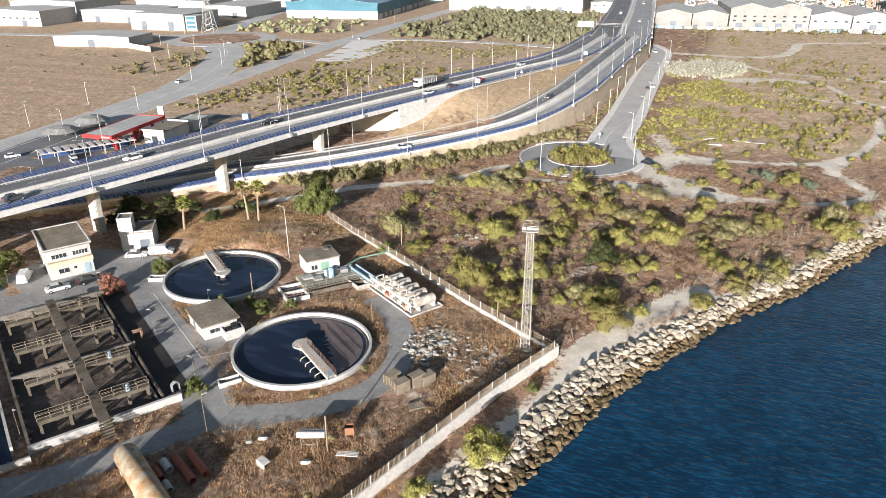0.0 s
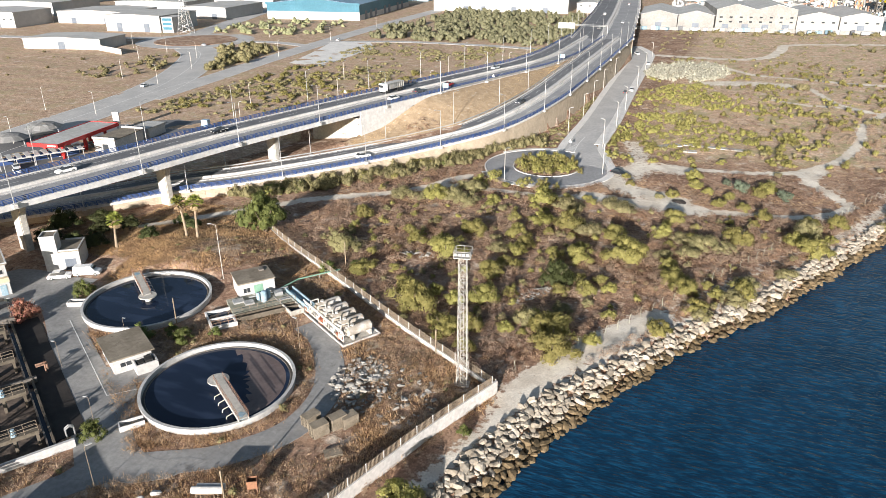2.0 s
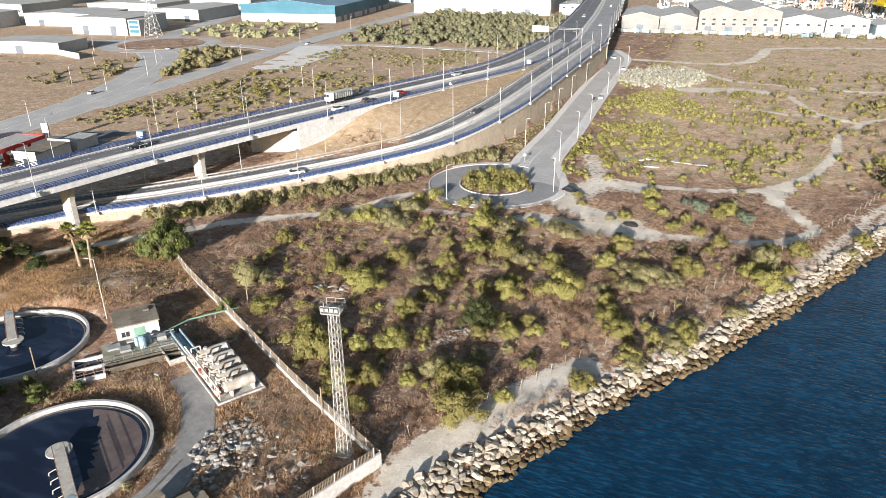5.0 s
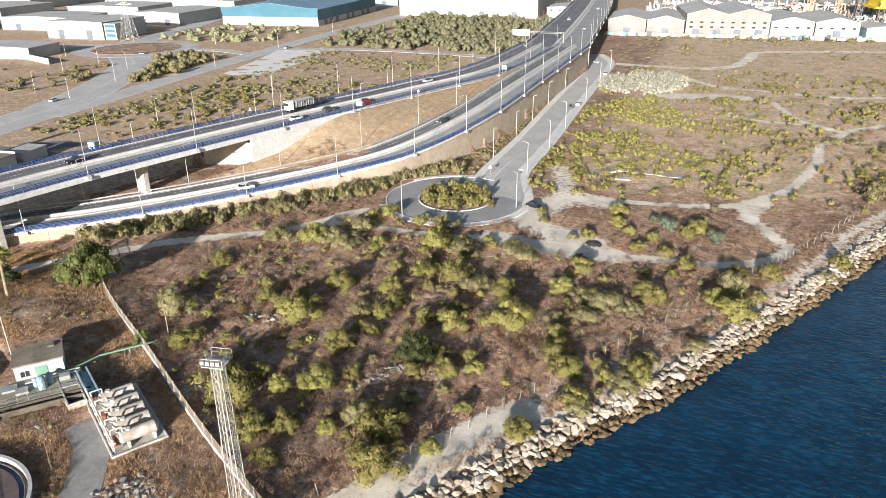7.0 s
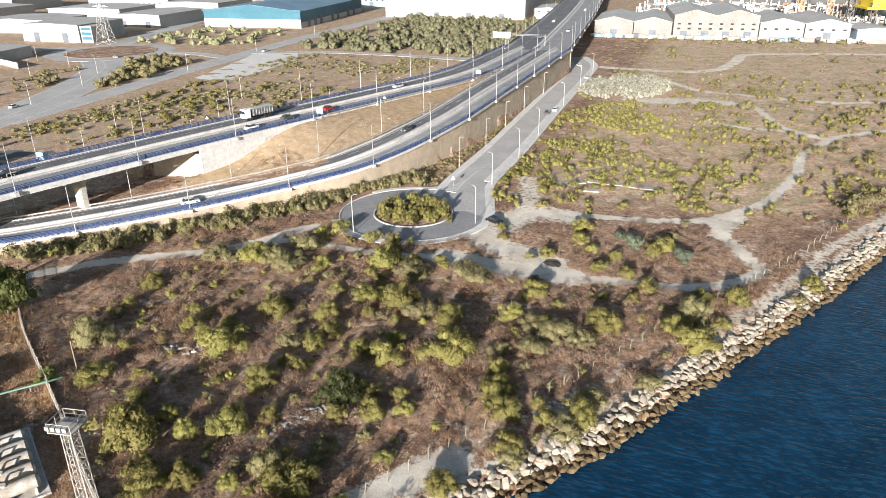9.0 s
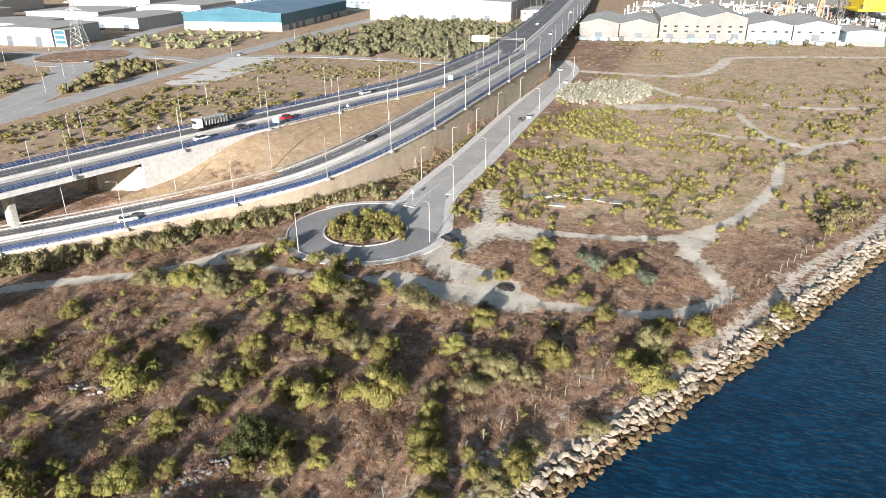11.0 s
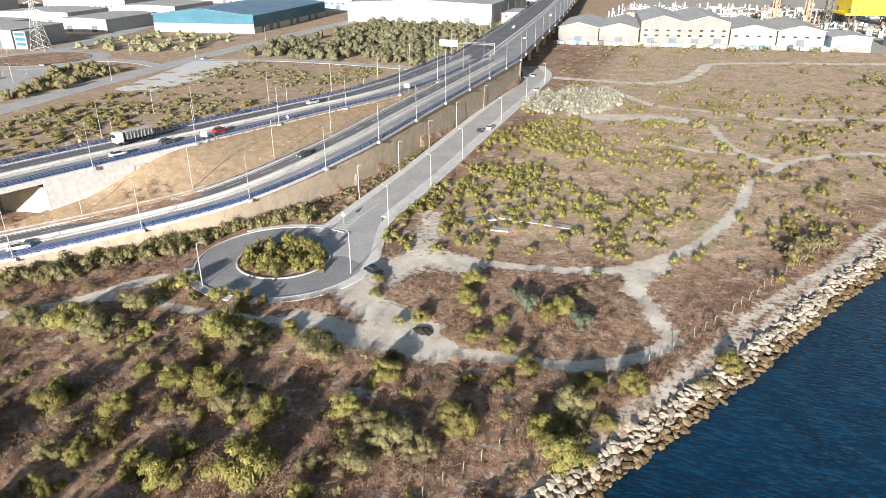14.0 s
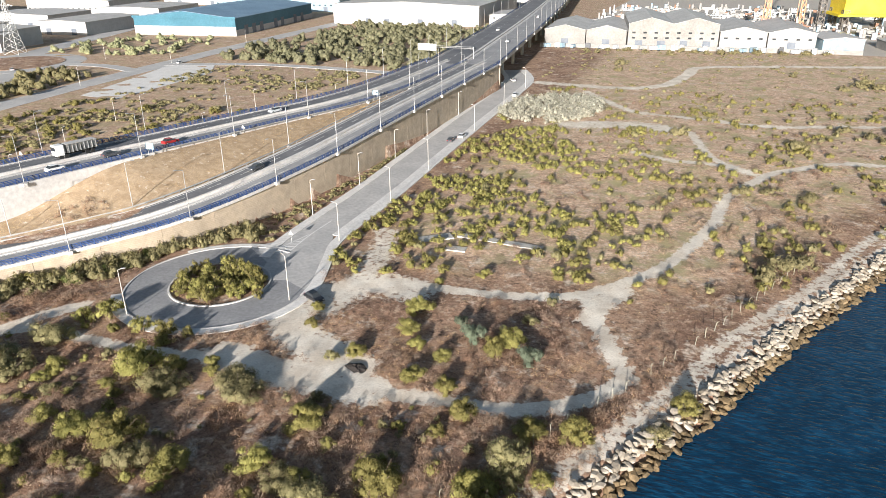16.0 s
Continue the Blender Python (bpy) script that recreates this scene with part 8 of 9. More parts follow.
SCRUB_MID = [(1.8, 139.4, 5.2), (-20.7, 141.2, 3.5), (-16.7, 141.6, 5.7), (-22.3, 143.9, 3), (0.4, 144.6, 4.2), (-8.1, 145.6, 8.6), (-17.6, 146.9, 4.2), (-17.3, 156.5, 5.3), (-11.9, 157, 5.3), (-22.3, 159.3, 6.6), (-2.5, 161.2, 4.9), (13.1, 163.7, 6.7), (23.9, 166.2, 5.9), (-1.1, 170.3, 5.2), (26.8, 171.3, 7.5), (-22.3, 178.5, 2.5), (27.4, 179.1, 4.5), (18, 179.7, 4.3), (33.2, 180.4, 4.8), (4, 161, 3.2), (14, 138, 5.1), (-27, 175, 3.9), (-21, 176.5, 2.6), (8, 185.5, 3.6), (13.5, 184.8, 3.7), (-3, 189, 3.6), (27, 162, 6.7), (31, 171, 2.9)]
SCRUB_NEAR = [(-26.5, 102.5, 3.6), (-22.3, 110.4, 3), (-19.1, 110.5, 2.1), (-15, 112.8, 7.1), (-19.6, 114.5, 4.8), (-25.2, 123.1, 3.2), (-16.8, 126.7, 3.4), (-12.7, 129.1, 4.6), (-8.5, 130.8, 3.2), (-16.8, 133.5, 3), (-10.9, 133.9, 3.3), (-14.5, 133, 2.7), (4, 135, 5.1), (10, 136, 3.3), (-13, 106, 7.2), (-8, 112, 3)]
SCRUB_EAST = [(17, 197, 4.2), (1, 205, 5.0), (2, 198, 4.4), (19, 200, 4.3), (20, 208, 2.8), (46, 192, 4.3), (5, 194, 3.2), (10, 192, 3.0), (-6, 186.5, 2.4), (-14, 194, 2.4), (-16, 199.5, 2.6)]
rng = random.Random(12)
for k, (x, y, w) in enumerate(SCRUB_WEST + SCRUB_MID + SCRUB_NEAR + SCRUB_EAST):
    plant(YELLOW[k % 8] if rng.random() < 0.9 else OLIVE[k % 4], x, y, w * 1.08, 1.0, rng, "shrubs in the dry scrub")
for x, y, w in ((-49.3, 165.5, 7.5), (-67.2, 164.8, 6.1), (-13.2, 172.7, 7.5), (-23.3, 169.7, 3.7), (3.7, 152.2, 6.2), (-1.3, 150.4, 4.1), (6.2, 157.9, 7.5), (14.2, 142.1, 5.8), (-14.8, 120.4, 4), (-15.1, 117.6, 3.8), (-51.5, 175.6, 7.5), (-53.9, 167.3, 7.5), (-25.2, 170.6, 7.5), (-16.2, 175, 7.4), (12.9, 134.5, 5.5), (8, 127, 4.5), (1, 160, 5), (10, 157, 5), (22, 149, 5), (43, 185, 4.5), (-62, 164, 5)):
    plant(rng.choice(OLIVE), x, y, w, 0.9, rng, "shrubs in the dry scrub")
for x, y, w in ((13, 199, 4.9), (23, 196, 4.7), (9.5, 203, 3.2)):
    plant(AGAVE, x, y, w, 1.0, rng, "blue grey shrubs")
plant(DARK, -18.5, 130.5, 6.8)
plant(GREEN_TREE, -84, 131, 10.2, 1.25)
for x, y, w in ((-128, 117, 8.2), (-113, 121, 5.5), (-118, 118, 5.5), (-122, 122, 6.0), (-104, 128, 4.5), (-118, 110, 6.5), (-112.5, 111, 6.0), (-103.5, 117, 4.6), (-125, 110, 6.5), (-99.5, 126, 4.2)):
    plant(SHADE_TREE, x, y, w, 0.9, rng, "trees under the viaduct")
# unseen trees, added only to throw shade over the lane and basin front
for x, y, w, up in ((-88, 16, 8, 1.35), (-82, 17, 8, 1.35), (-76, 16, 8.5, 1.4), (-71, 18, 8.5, 1.4), (-66, 17, 8.5, 1.45), (-61, 18, 8, 1.5), (-57, 16, 7, 1.75), (-79, 10, 8, 1.5), (-69, 10, 8, 1.6), (-63, 11, 8, 1.6)):
    plant(SHADE_TREE, x, y, w, up, rng, "trees beside the works lane")
plant(RED, -101, 84.5, 5.2)
for x, y, w in ((-61, 119, 3.8), (-70, 88, 4.2), (-98, 94.5, 4.6), (-64, 64.5, 3.8), (-70, 54, 2.3), (-73, 89.5, 2.6), (-19, 83, 2.4), (-76.5, 86.2, 4.6), (-57, 123, 2.6), (-66, 91.5, 2.4), (-124, 78, 6.0), (-128, 84, 6.0)):
    plant(rng.choice(FRESH), x, y, w, 1.0, rng, "green shrubs in the works")
for x, y, w in ((-21, 67.5, 7.0), (-26, 58, 4.0), (1.5, 119.0, 4.5), (6.5, 128.5, 4.6)):
    plant(rng.choice(YELLOW), x, y, w, 0.95, rng, "shrubs on the shore")
# growth on the turning circle and along the wall
for i in range(46):
    r, t = 7.9 * math.sqrt(rng.random()), rng.uniform(0, 6.283)
    plant(rng.choice(LOW), CIRCLE[0] + r * math.cos(t), CIRCLE[1] + r * math.sin(t), rng.uniform(2.6, 4.4), 1.25, rng, "bushes on the turning circle")
for x, y, w in ((-28.8, 199.8, 2.6), (-39.5, 182.5, 4.2), (-35, 183.2, 4.4), (-31.5, 184, 2.6), (-49, 184.5, 5.0), (-51.5, 182, 4.0)):
    plant(rng.choice(LOW), x, y, w, 1.25, rng, "bushes on the turning circle")
for i in range(46):
    k = rng.uniform(0, 1)
    y = 150 + 74 * k
    x = float(np.interp(y, RY, RX)) + rng.uniform(1.5, 5.5 + 3.5 * math.sin(k * 3.1))
    if math.hypot(x - CIRCLE[0], y - CIRCLE[1]) > CIRCLE[2] + 2.5:
        plant(rng.choice(FRESH + LOW + OLIVE), x, y, rng.uniform(2.4, 5.0), 0.8, rng, "bushes at the wall foot")


def blocked(x, y, pad=0.0):
    """Where nothing grows: roads, tracks, tanks and buildings."""
    x, y = np.asarray(x, float), np.asarray(y, float)
    bad = shore_off(x, y) > -1.2
    for line, w in [(l, w) for l, w in YARD] + [(STREET, 8.0)] + INDUSTRY_ROADS:
        d, _ = near_line(x, y, line[::3])
        bad |= d < w + 0.2 + pad
    d = np.hypot(x - CIRCLE[0], y - CIRCLE[1])
    bad |= (d < CIRCLE[2] + 2.0 + pad) & (d > CIRCLE[3] - 0.6)
    for line, w, bare in TRACKS:
        d, _ = near_line(x, y, line[::2])
        bad |= d < w * 0.95 * bare + pad
    for cx, cy, r in ((-55.9, 79.8, 11.4), (-84.8, 96.5, 11.4), (-36.5, 76, 4.0)):
        bad |= np.hypot(x - cx, y - cy) < r + pad
    t = radians(AX)
    for ox, oy, x0, x1, y0, y1 in ((-75.2, 44.8, -25, 22.8, -0.5, 42), (-44.5, 95.9, -0.5, 7.5, -0.5, 16), (-72.4, 76.4, -1, 8, -3, 9), (-114.7, 83, -2, 10, -2, 15)):
        u = (x - ox) * math.cos(t) + (y - oy) * math.sin(t)
        v = -(x - ox) * math.sin(t) + (y - oy) * math.cos(t)
        bad |= (u > x0 - pad) & (u < x1 + pad) & (v > y0 - pad) & (v < y1 + pad)
    t = radians(50)
    u = (x + 72) * math.cos(t) + (y - 94) * math.sin(t)
    v = -(x + 72) * math.sin(t) + (y - 94) * math.cos(t)
    bad |= (u > -3.5) & (u < 15) & (v > 0) & (v < 17)
    rn = np.interp(y, RY, RX)
    rf = np.interp(y, RAMP_FAR[:, 1], RAMP_FAR[:, 0])
    hn = np.interp(y, HY, HX)
    hf = np.interp(y, HIGH_FAR[:, 1], HIGH_FAR[:, 0])
    bad |= (x < rn + 0.8) & (x > rf - 1.2) & (y < 406)
    bad |= (x < hn + 1.2) & (x > hf - 1.2) & (y > 195) & (y < 406)
    bad |= (y > 400) & (x < -40) & (x > -125 - (y - 400) * 0.0) & (x > -80 - (y - 400) * 0.16)
    bad |= (x > -185) & (x < -140) & (y > 130) & (y < 215)
    bad |= (x > -122) & (x < -100) & (y > 92) & (y < 108)
    return bad


def scatter(n, x0, x1, y0, y1, seed, keep=None, pad=0.0):
    rg = np.random.RandomState(seed)
    x, y = rg.uniform(x0, x1, n), rg.uniform(y0, y1, n)
    ok = ~blocked(x, y, pad)
    if keep is not None:
        ok &= rg.rand(n) < keep(x, y)
    return x[ok], y[ok], rg


def inside_scrub(x, y):
    """Outside the works' wall."""
    wx = np.interp(y, [55, 78, 93.4], [-30.7, -23.9, -18.0])
    wy = np.interp(x, [-97, -79.5, -57, -37, -18], [143.6, 129.7, 116.2, 104.0, 93.6])
    return ((y > wy + 1.0) | (x > wx + 1.0)) * 1.0


# small shrubs filling the scrub
x, y, rg = scatter(480, -75, 35, 105, 182, 31, inside_scrub, 0.6)
SMALL = [(px, py) for px, py in zip(x, y) if all(math.hypot(px - a, py - b) > 0.5 * c + 0.5 for a, b, c in PLANTED)]
for px, py in SMALL[:40]:
    plant(rng.choice(YELLOW + OLIVE), px, py, rng.uniform(2.0, 3.4), 1.0, rng, "shrubs in the dry scrub")
x, y, rg = scatter(150, -27, 30, 215, 262, 33, lambda x, y: 0.9 * np.exp(-np.clip(x + 26, 0, 99) / 20) + 0.2, 0.8)
for px, py in list(zip(x, y))[:44]:
    plant(rng.choice(LOW), px, py, rng.uniform(2.0, 3.8), 0.95, rng, "bushes beside the street")
for p in YELLOW + OLIVE + FRESH + LOW + [AGAVE, DARK, GREEN_TREE, SHADE_TREE, RED]:
    for o in (p, *p.children_recursive):
        bpy.data.objects.remove(o)


def blade_set(seed, n, h, spread_r, width, lean=(0.25, 0.1)):
    rg = np.random.RandomState(seed)
    t = rg.uniform(0, 6.283, n)
    r = rg.uniform(0, spread_r, n)
    p = np.stack([r * np.cos(t), r * np.sin(t), np.full(n, -0.05)], 1)
    hh = h * rg.uniform(0.5, 1.1, n)
    o = t + rg.uniform(-0.8, 0.8, n)
    k = hh * rg.uniform(0.1, 0.7, n)
    tip = p + np.stack([np.cos(o) * k + lean[0] * hh, np.sin(o) * k + lean[1] * hh, hh * 0.8], 1)
    a = rg.uniform(0, 6.283, n)
    w = np.stack([np.cos(a), np.sin(a), 0 * a], 1) * width * 0.5
    v = np.stack([p - w, p + w, tip], 1).reshape(-1, 3)
    return v, np.arange(n * 3).reshape(-1, 3)


def joined(name, label, templates, xs, ys, ws, base, material, seed, tall=1.0, drop=0.0):
    """Many far plants as one mesh."""
    rg = np.random.RandomState(seed)
    zs = land(xs, ys) - drop
    V, F, N, k = [], [], [], 0
    for x, y, z, w in zip(xs, ys, zs, ws):
        v, f, *nr = templates[rg.randint(len(templates))]
        a = rg.uniform(0, 6.283)
        s = w / base
        r = np.array(((math.cos(a), -math.sin(a), 0), (math.sin(a), math.cos(a), 0), (0, 0, 1.0)))
        V.append((v @ r.T) * (s, s, s * tall * rg.uniform(0.85, 1.15)) + (x, y, z))
        F.append(f + k)
        if nr:
            N.append(nr[0] @ r.T)
        k += len(v)
    me = tri_mesh(name, np.vstack(V), np.vstack(F), material, np.vstack(N) if N else None)
    return tagged(new(name, me), label, "vegetation", kind="stuff")


small = [crown(500 + k, 3.0, 1.5, 7, 26, 0.19, 0.05, 0.45, 0.6, (0.14, 0.24), 2) for k in range(8)]
round_t = [crown(520 + k, 6.0, 3.6, 15, 26, 0.34, 0.06, 0.4, 0.6, (0.12, 0.22), 4) for k in range(6)]
thin = [crown(560 + k, 3.0, 1.1, 5, 24, 0.19, 0.03, 0.45, 0.6, (0.14, 0.28), 2) for k in range(8)]
sparse = [blade_set(640 + k, 8, 0.6, 0.8, 0.09, (0.05, 0.05)) for k in range(6)]
far_t = [crown(580 + k, 6.0, 4.4, 10, 16, 0.42, 0.1, 0.3, 0.8, (0.16, 0.25), 2) for k in range(6)]
feathery = [crown(590 + k, 6.0, 3.8, 16, 60, 0.26, 0.06, 0.65, 0.4, (0.14, 0.26)) for k in range(4)]
dead = [crown(540 + k, 3.0, 1.2, 6, 30, 0.17, 0.04, 0.66, 0, (0.12, 0.28), 3) for k in range(8)]
rg = np.random.RandomState(40)
sx, sy = np.array(SMALL[40:190]).T
ws = rg.uniform(1.2, 2.8, len(sx))
half = len(sx) // 2
joined("scrub", "small yellow green bushes in the dry scrub", small, sx[:half], sy[:half], ws[:half], 3.0, M["leaf"], 1, 0.95)
joined("scrub", "small dull olive bushes in the dry scrub", small, sx[half:], sy[half:], ws[half:], 3.0, M["leaf_olive"], 13, 0.95)


def clumps(x, y, k, seed, cut):
    """Where growth gathers: irregular islands."""
    v = 0
    for i in range(5):
        a = seed * 1.7 + i * 2.1
        f = k * (0.7 + 0.45 * i)
        v = v + np.sin(f * (x * math.cos(a) + y * math.sin(a)) + a * 3 + 1.3 * np.sin(f * 0.6 * (y * math.cos(a) - x * math.sin(a)))) / (1 + 0.45 * i)
    return smooth01(v, cut, cut + 0.7)


x, y, rg = scatter(1900, -30, 62, 214, 352, 34, lambda x, y: clumps(x, y, 0.16, 1, -0.5) * (1.0 * np.exp(-np.clip(x + 16 - 0.16 * (y - 215), 0, 99) / 22) + 0.12), 0.2)
joined("scrub", "low yellow green bushes beside the street", small, x, y, rg.uniform(1.6, 3.8, len(x)), 3.0, M["leaf"], 14, 1.0)
x, y, rg = scatter(2600, -28, 130, 218, 420, 41, lambda x, y: 0.1 + 0.8 * clumps(x, y, 0.2, 4, 0.4), 0.4)
joined("scrub", "low yellow green scrub on open ground", thin, x, y, rg.uniform(1.0, 3.8, len(x)), 3.0, M["leaf"], 2, 1.25)
x, y, rg = scatter(2000, -28, 130, 218, 420, 71, lambda x, y: 0.1 + 0.7 * clumps(x, y, 0.15, 7, 0.4), 0.3)
joined("dry_scrub", "low grey brown dead scrub on open ground", dead, x, y, rg.uniform(1.2, 3.4, len(x)), 3.0, M["twig"], 15, 1.05)
x, y, rg = scatter(1500, -28, 130, 215, 420, 83, lambda x, y: 0.06 + 0.5 * clumps(x, y, 0.24, 9, 0.3), 0.3)
joined("scrub", "dull olive bushes on open ground", thin, x, y, rg.uniform(1.0, 3.4, len(x)), 3.0, M["leaf_olive"], 18, 1.35)
x, y, rg = scatter(500, 36, 74, 225, 300, 72, lambda x, y: 0.35 + 0 * x, 0.4)
joined("dry_scrub", "grey brown dead scrub near the shore", dead, x, y, rg.uniform(1.5, 3.6, len(x)), 3.0, M["twig"], 16, 0.9)
x, y, rg = scatter(3000, -80, 42, 98, 190, 73, lambda x, y: inside_scrub(x, y) * (0.2 + 0.7 * clumps(x, y, 0.2, 3, -0.3)), 0.2)
joined("dry_scrub", "pinkish brown dead bushes among the shrubs", dead, x, y, rg.uniform(1.4, 3.6, len(x)), 3.0, M["twig"], 17, 1.0)
x, y, rg = scatter(900, -40, 200, 420, 545, 42, lambda x, y: 0.2 + 0.5 * clumps(x, y, 0.1, 2, 0.3), 0.5)
joined("scrub", "low dull scrub on open ground", thin, x, y, rg.uniform(1.4, 3.8, len(x)), 3.0, M["leaf_olive"], 3, 0.7)
gx = np.array([-20, -8, 2, 22, 36, 50, 62, 76, 90, 16, 29, 43, -31, -24, -5, -3, 88, 98, 77, 101, 109, 104, 95, 34, 85, 96, 92, 100, 53, 69, 60, 57, 65, 61, 120, 128, 70], float)
gy = np.array([540, 542, 537, 546, 540, 547, 551, 552, 556, 531, 543, 541, 532, 528, 490, 470, 556, 556, 476, 457, 453, 461, 449, 345, 367, 357, 361, 366, 290, 290, 292, 239, 248, 244, 470, 480, 340], float)
joined("scrub", "dark green round bushes on open ground", round_t, gx, gy, np.random.RandomState(43).uniform(5, 8.5, len(gx)), 6.0, M["leaf_olive"], 4, 0.85)
rg = np.random.RandomState(44)
t, r = rg.uniform(0, 6.283, 110), np.sqrt(rg.rand(110))
sx, sy = -14 + 19 * r * np.cos(t) + 0.1 * 20 * r * np.sin(t), 372 + 24 * r * np.sin(t)
ok = (sx > -31) & ~blocked(sx, sy, 0.2)
joined("scrub", "pale silvery tamarisk thicket beside the street", feathery, sx[ok], sy[ok], rg.uniform(4, 7, ok.sum()), 6.0, M["leaf_silver"], 5, 0.95)
# verge between the retaining wall and the street
rg = np.random.RandomState(92)
y = rg.uniform(222, 398, 420)
a = np.interp(y, RY, RX) + 0.9
b = np.interp(y, STREET[:, 1], STREET[:, 0]) - 6.8
ok = b - a > 0.6
x = a + (b - a) * rg.rand(len(y))
joined("scrub", "narrow strip of olive weeds along the wall foot", thin, x[ok], y[ok], rg.uniform(0.9, 2.4, ok.sum()), 3.0, M["leaf_olive"], 33, 1.0)
# growth between the retaining wall and the dirt track
y = rg.uniform(148, 226, 340)
x = np.interp(y, RY, RX) + 1.2 + 8.5 * rg.rand(len(y)) ** 1.4
ok = ~blocked(x, y, 0.3)
joined("scrub", "olive and green bushes along the retaining wall", small, x[ok], y[ok], rg.uniform(2.0, 4.8, ok.sum()), 3.0, M["leaf_olive"], 34, 1.25)
# beyond the raised road
x, y, rg = scatter(2400, -205, -75, 215, 425, 45, lambda x, y: (0.15 + 0.8 * clumps(x, y, 0.09, 5, 0.0)) * (x < np.interp(y, HIGH_FAR[:, 1], HIGH_FAR[:, 0]) - 3), 0.6)
joined("scrub", "olive scrub beyond the raised road", thin, x, y, rg.uniform(1.8, 4.6, len(x)), 3.0, M["leaf_olive"], 6, 0.8)
x, y, rg = scatter(150, -200, -120, 225, 330, 46, lambda x, y: 0.5 + 0 * x, 1.0)
joined("scrub", "green bushes beyond the raised road", round_t, x, y, rg.uniform(3, 6.5, len(x)), 6.0, M["leaf"], 7, 0.7)
x, y, rg = scatter(520, -225, -86, 436, 622, 47, lambda x, y: 1.0 * (x < -86 - (y - 450) * 0.13), 1.0)
joined("grove", "grove of rounded olive green trees before the warehouses", far_t, x, y, rg.uniform(5, 9, len(x)), 6.0, M["leaf_grove"], 8, 0.95)
x, y, rg = scatter(60, -345, -262, 430, 510, 48, None, 1.0)
joined("grove", "bushy trees beside the blue warehouse", far_t, x, y, rg.uniform(4, 8, len(x)), 6.0, M["leaf_grove"], 9, 0.8)
x, y, rg = scatter(70, -275, -232, 300, 372, 49, None, 0.6)
joined("grove", "dark green trees at the road fork", far_t, x, y, rg.uniform(5, 9, len(x)), 6.0, M["leaf_olive"], 10, 0.9)
x, y, rg = scatter(60, -300, -262, 265, 335, 50, None, 0.6)
joined("scrub", "green bushes on the roadside verge", small, x, y, rg.uniform(3, 6, len(x)), 3.0, M["leaf_olive"], 11, 0.8)
x, y, rg = scatter(60, -470, -300, 180, 320, 51, None, 1.0)
joined("scrub", "sparse bushes in the dry field", small, x, y, rg.uniform(1.5, 4, len(x)), 3.0, M["leaf_olive"], 12, 0.7)


# ---- grass, weeds and dry brush ----
tuft = [blade_set(600 + k, 18, 0.36, 0.5, 0.042, (0.18 * math.sin(k), 0.18 * math.cos(k))) for k in range(6)]
brush = [crown(620 + k, 1.5, 0.75, 5, 12, 0.11, 0.05, 0.62, 0, (0.14, 0.28), 2) for k in range(8)]
reeds = [blade_set(630 + k, 16, 0.6, 0.65, 0.05, (0.05, 0.05)) for k in range(6)]


def works_inside(x, y):
    return 1.0 - inside_scrub(x, y)


def patchy(x, y):
    return 0.25 + 0.75 * (np.sin(x * 0.33 + 1.7 * np.sin(y * 0.21)) * np.sin(y * 0.29 + 1.3 * np.sin(x * 0.17)) > -0.25)


x, y, rg = scatter(34000, -112, -18, 40, 142, 61, lambda x, y: works_inside(x, y) * (0.25 + 0.75 * clumps(x, y, 0.22, 2, -0.5)))
joined("dry_grass", "dry straw coloured grass in the works yard", tuft, x, y, rg.uniform(0.9, 2.5, len(x)), 1.0, M["straw"], 21)
x, y, rg = scatter(17000, -112, -18, 40, 142, 81, lambda x, y: works_inside(x, y) * (1 - 0.85 * clumps(x, y, 0.22, 2, -0.5)))
joined("weeds", "dull brown green weeds in the works yard", tuft, x, y, rg.uniform(0.7, 1.5, len(x)), 1.0, M["weed"], 31)
x, y, rg = scatter(900, -100, -22, 45, 125, 82, lambda x, y: works_inside(x, y) * (0.1 + 0.5 * clumps(x, y, 0.3, 6, 0.5)), 0.2)
joined("weeds", "low green weeds beside the works lanes", thin, x, y, rg.uniform(0.8, 2.0, len(x)), 3.0, M["leaf_olive"], 32, 0.8)
x, y, rg = scatter(20000, -85, 45, 95, 200, 62, lambda x, y: inside_scrub(x, y) * patchy(x + 7, y - 3) * 0.8)
joined("dry_grass", "dry straw coloured grass in the scrub", tuft, x, y, rg.uniform(0.6, 1.5, len(x)), 1.0, M["straw"], 22)
x, y, rg = scatter(11500, -85, 45, 95, 215, 63, lambda x, y: inside_scrub(x, y) * (0.15 + 0.85 * (np.sin(x * 0.19 - 1.1 * np.sin(y * 0.23)) * np.sin(y * 0.17 + np.sin(x * 0.27)) > 0.0)))
joined("dry_brush", "grey brown dead brush between the shrubs", brush, x, y, rg.uniform(0.6, 1.7, len(x)), 1.0, M["twig"], 23)
x, y, rg = scatter(5000, -75, -22, 50, 125, 64, lambda x, y: works_inside(x, y) * 0.6)
joined("dry_brush", "grey brown dead weeds in the works yard", brush, x, y, rg.uniform(0.5, 1.3, len(x)), 1.0, M["twig"], 24)
x, y, rg = scatter(14000, -28, 95, 200, 330, 65, lambda x, y: 0.75 * patchy(x, y))
joined("dry_grass", "thin dry grass on open ground", sparse, x, y, rg.uniform(0.4, 0.8, len(x)), 1.0, M["straw"], 25, 0.6)
x, y, rg = scatter(7000, -118, -92, 95, 140, 66, None)
joined("dry_grass", "dry grass on the bank below the viaduct", tuft, x, y, rg.uniform(0.6, 1.3, len(x)), 1.0, M["straw"], 26)
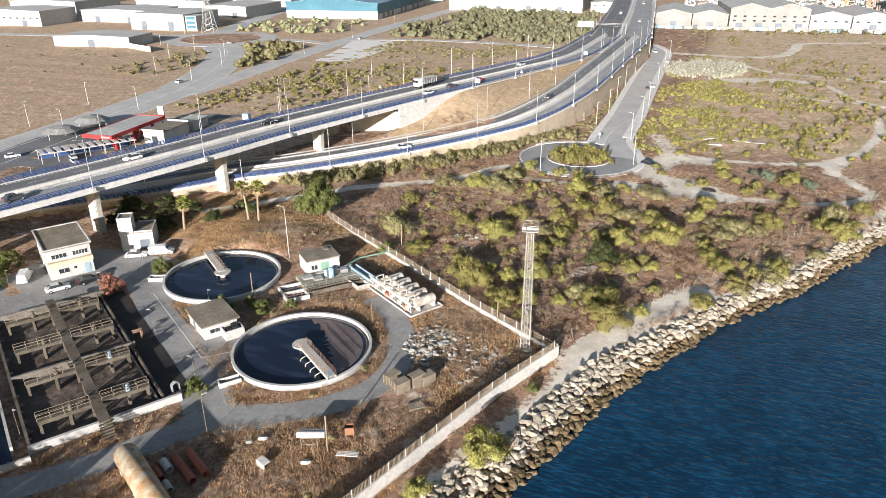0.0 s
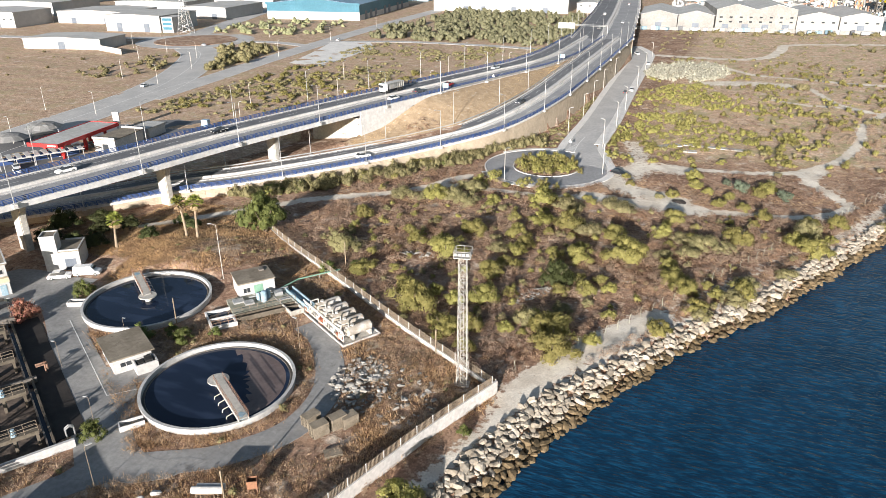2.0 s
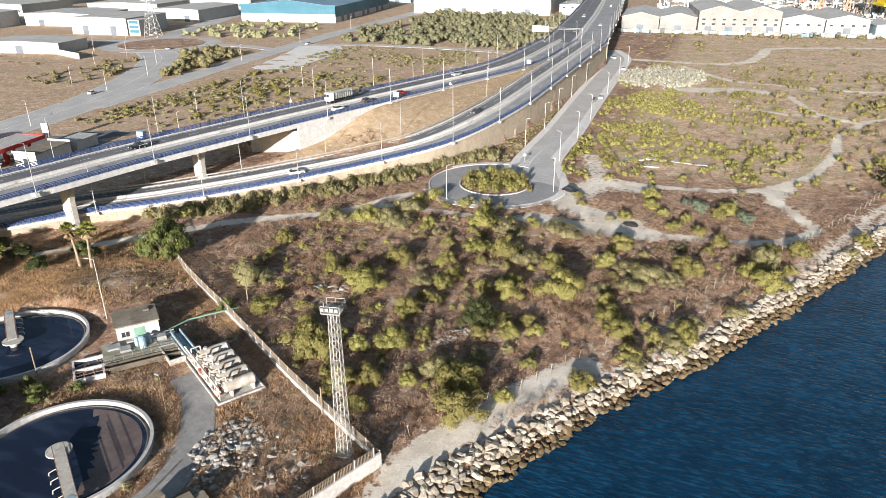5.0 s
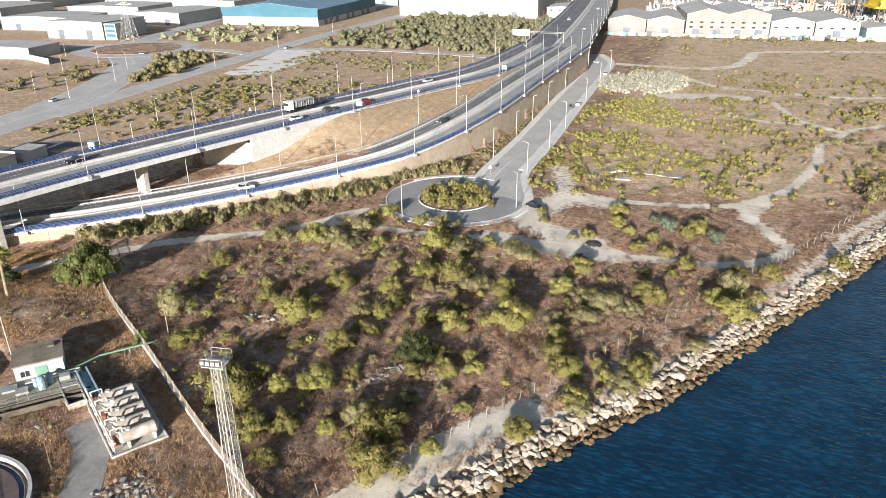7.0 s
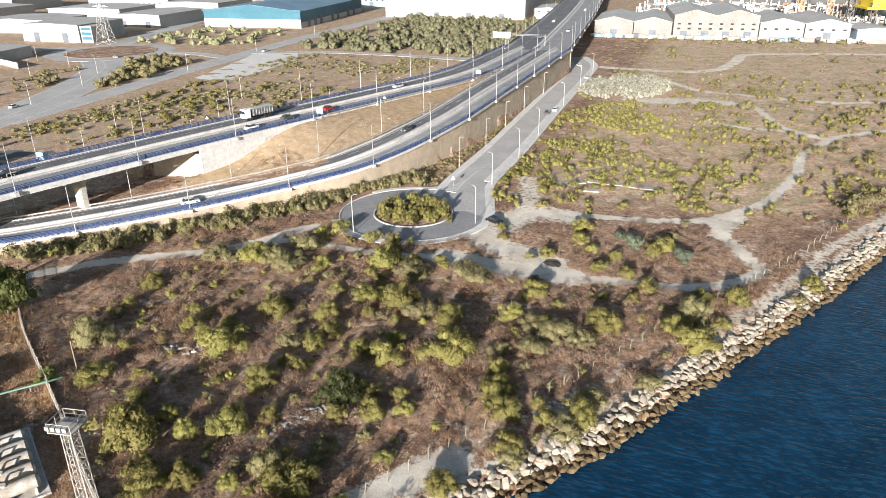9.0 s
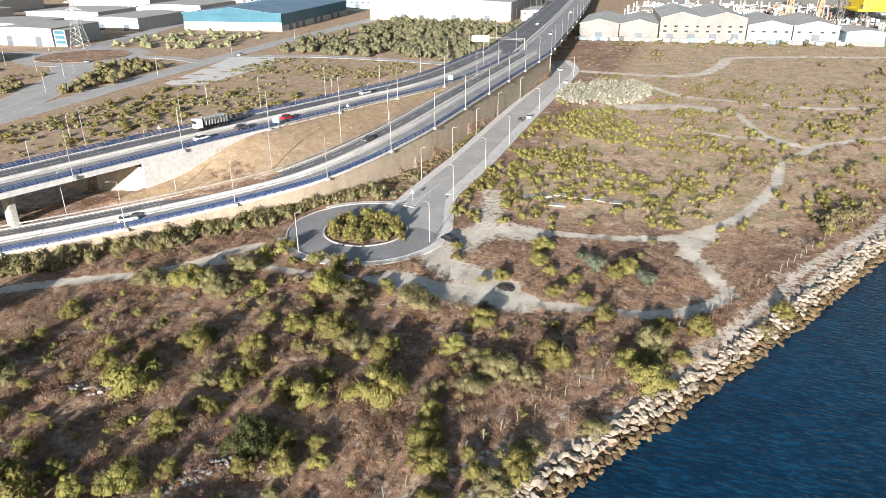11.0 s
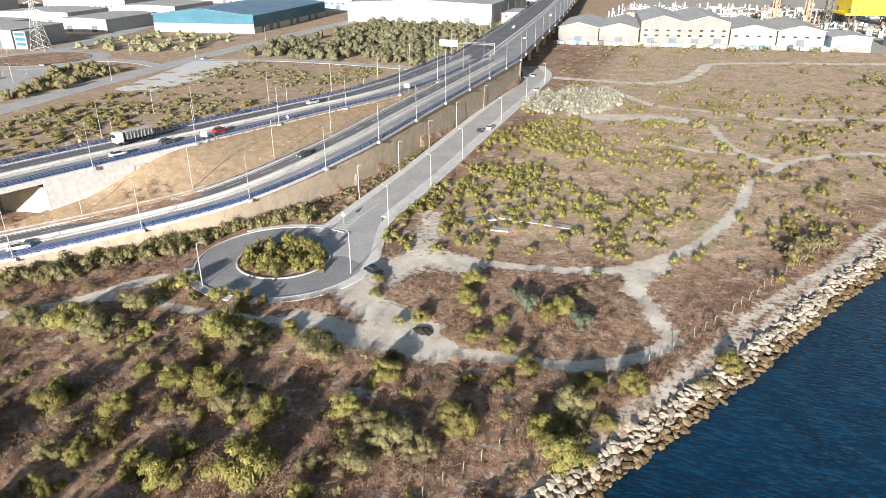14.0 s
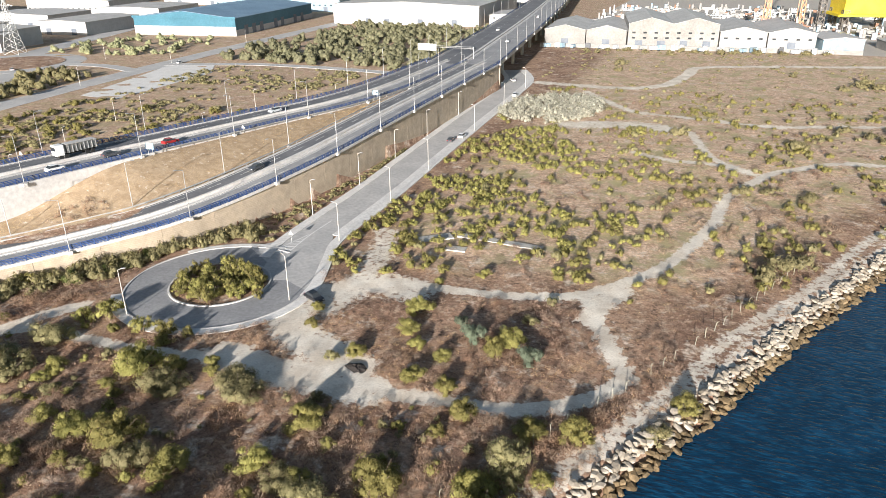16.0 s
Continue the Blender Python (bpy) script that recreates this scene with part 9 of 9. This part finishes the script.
x, y, rg = scatter(2600, -150, -118, 250, 300, 67, lambda x, y: ((x + 134) ** 2 / 90 + (y - 276) ** 2 / 200 < 1) * 1.0)
joined("reeds", "pale yellow reed bed beyond the raised road", reeds, x, y, rg.uniform(1.8, 3.0, len(x)), 1.0, M["reed"], 27)
# bank between the two raised roads
rg = np.random.RandomState(68)
y = rg.uniform(176, 318, 5000)
a, b = np.interp(y, RAMP_FAR[:, 1], RAMP_FAR[:, 0]), np.interp(y, HY, HX)
x = a - 2.2 + (b - a + 4.0) * rg.rand(len(y))
ok = (a - b) > 5
joined("dry_grass", "short dry grass on the bank between the roads", tuft, x[ok], y[ok], rg.uniform(0.3, 0.7, ok.sum()), 1.0, M["straw"], 28, 0.7)


# ---- palms ----
def palm(x, y, h, seed, lean):
    p = thing("palm_tree", "fan palm with a ragged skirt of dry fronds", "palm tree", (x, y, float(land(np.array([x]), np.array([y]))[0])), 0, "palms on the bank")
    rng = random.Random(seed)
    bm = bmesh.new()
    pts = [Vector((lean * (t ** 2) * 1.2, 0.4 * lean * t, h * t - 0.4 * (t == 0))) for t in np.linspace(0, 1, 7)]
    for k, (a, b) in enumerate(zip(pts, pts[1:])):
        tube(bm, a, b, 0.3 - 0.02 * k, 0.29 - 0.02 * k, 9)
    part("trunk", bm, M["palm_bark"], p)
    top = pts[-1]
    for name, n, mt, e0, e1, L in (("crown", 34, "palm_leaf", -0.25, 1.3, 1.75), ("dry_skirt", 26, "palm_dead", -1.35, -0.7, 1.5)):
        bm = bmesh.new()
        for i in range(n):
            t, e = rng.uniform(0, 6.283), rng.uniform(e0, e1)
            d = Vector((math.cos(t) * math.cos(e), math.sin(t) * math.cos(e), math.sin(e)))
            s = Vector((-math.sin(t), math.cos(t), 0))
            c = top + d * L * rng.uniform(0.5, 0.62)
            tube(bm, top, c, 0.03, 0.02, 3)
            for j in range(-4, 5):
                q = (d * math.cos(j * 0.23) + s * math.sin(j * 0.23)).normalized()
                tip = c + q * L * rng.uniform(0.55, 0.7) + Vector((0, 0, -0.12 * abs(j) * 0.4 - 0.1))
                w = s.cross(q).cross(q).normalized() * 0.07 if s.cross(q).length > 0.05 else s * 0.07
                w = (s if abs(j) < 3 else Vector((0, 0, 1))) * 0.09
                m = c + (tip - c) * 0.55
                vs = [bm.verts.new(v) for v in (c, m + w, tip, m - w)]
                bm.faces.new(vs)
        part(name, bm, M[mt], p)


palm(-107.2, 111.5, 6.2, 1, 0.5)
palm(-97.0, 121.0, 7.6, 2, -0.5)
palm(-94.6, 121.6, 7.9, 3, 0.4)


# ---- odd things on the open ground ----
h = thing("debris_heap", "low burnt black heap on the pale dirt", "debris", (-1.1, 185.2, 0.0))
bm = bmesh.new()
rng = random.Random(3)
n = 22
rings = [[bm.verts.new((r * math.cos(2 * math.pi * i / n) * rng.uniform(0.65, 1.2), 0.75 * r * math.sin(2 * math.pi * i / n) * rng.uniform(0.65, 1.2), z + rng.uniform(0, 0.25))) for i in range(n)] for r, z in ((1.9, -0.2), (1.5, 0.12), (0.9, 0.3), (0.3, 0.32))]
for a, b in zip(rings, rings[1:]):
    for i in range(n):
        bm.faces.new((a[i], a[(i + 1) % n], b[(i + 1) % n], b[i]))
bm.faces.new(rings[-1])
part("ash", bm, M["bitumen"], h)
for x, y, a, w, d in ((-4.5, 239.0, -4, 19.0, 2.0), (-10.5, 233.0, 40, 7.5, 3.0), (-4.6, 231.2, 5, 4.5, 2.2)):
    s = thing("concrete_slab", "old pale concrete footing half hidden by bushes", "concrete slab", (x, y, 0), a)
    part("slab", boxes((0, 0, -0.4, w, d, 0.28)), M["concrete"], s)
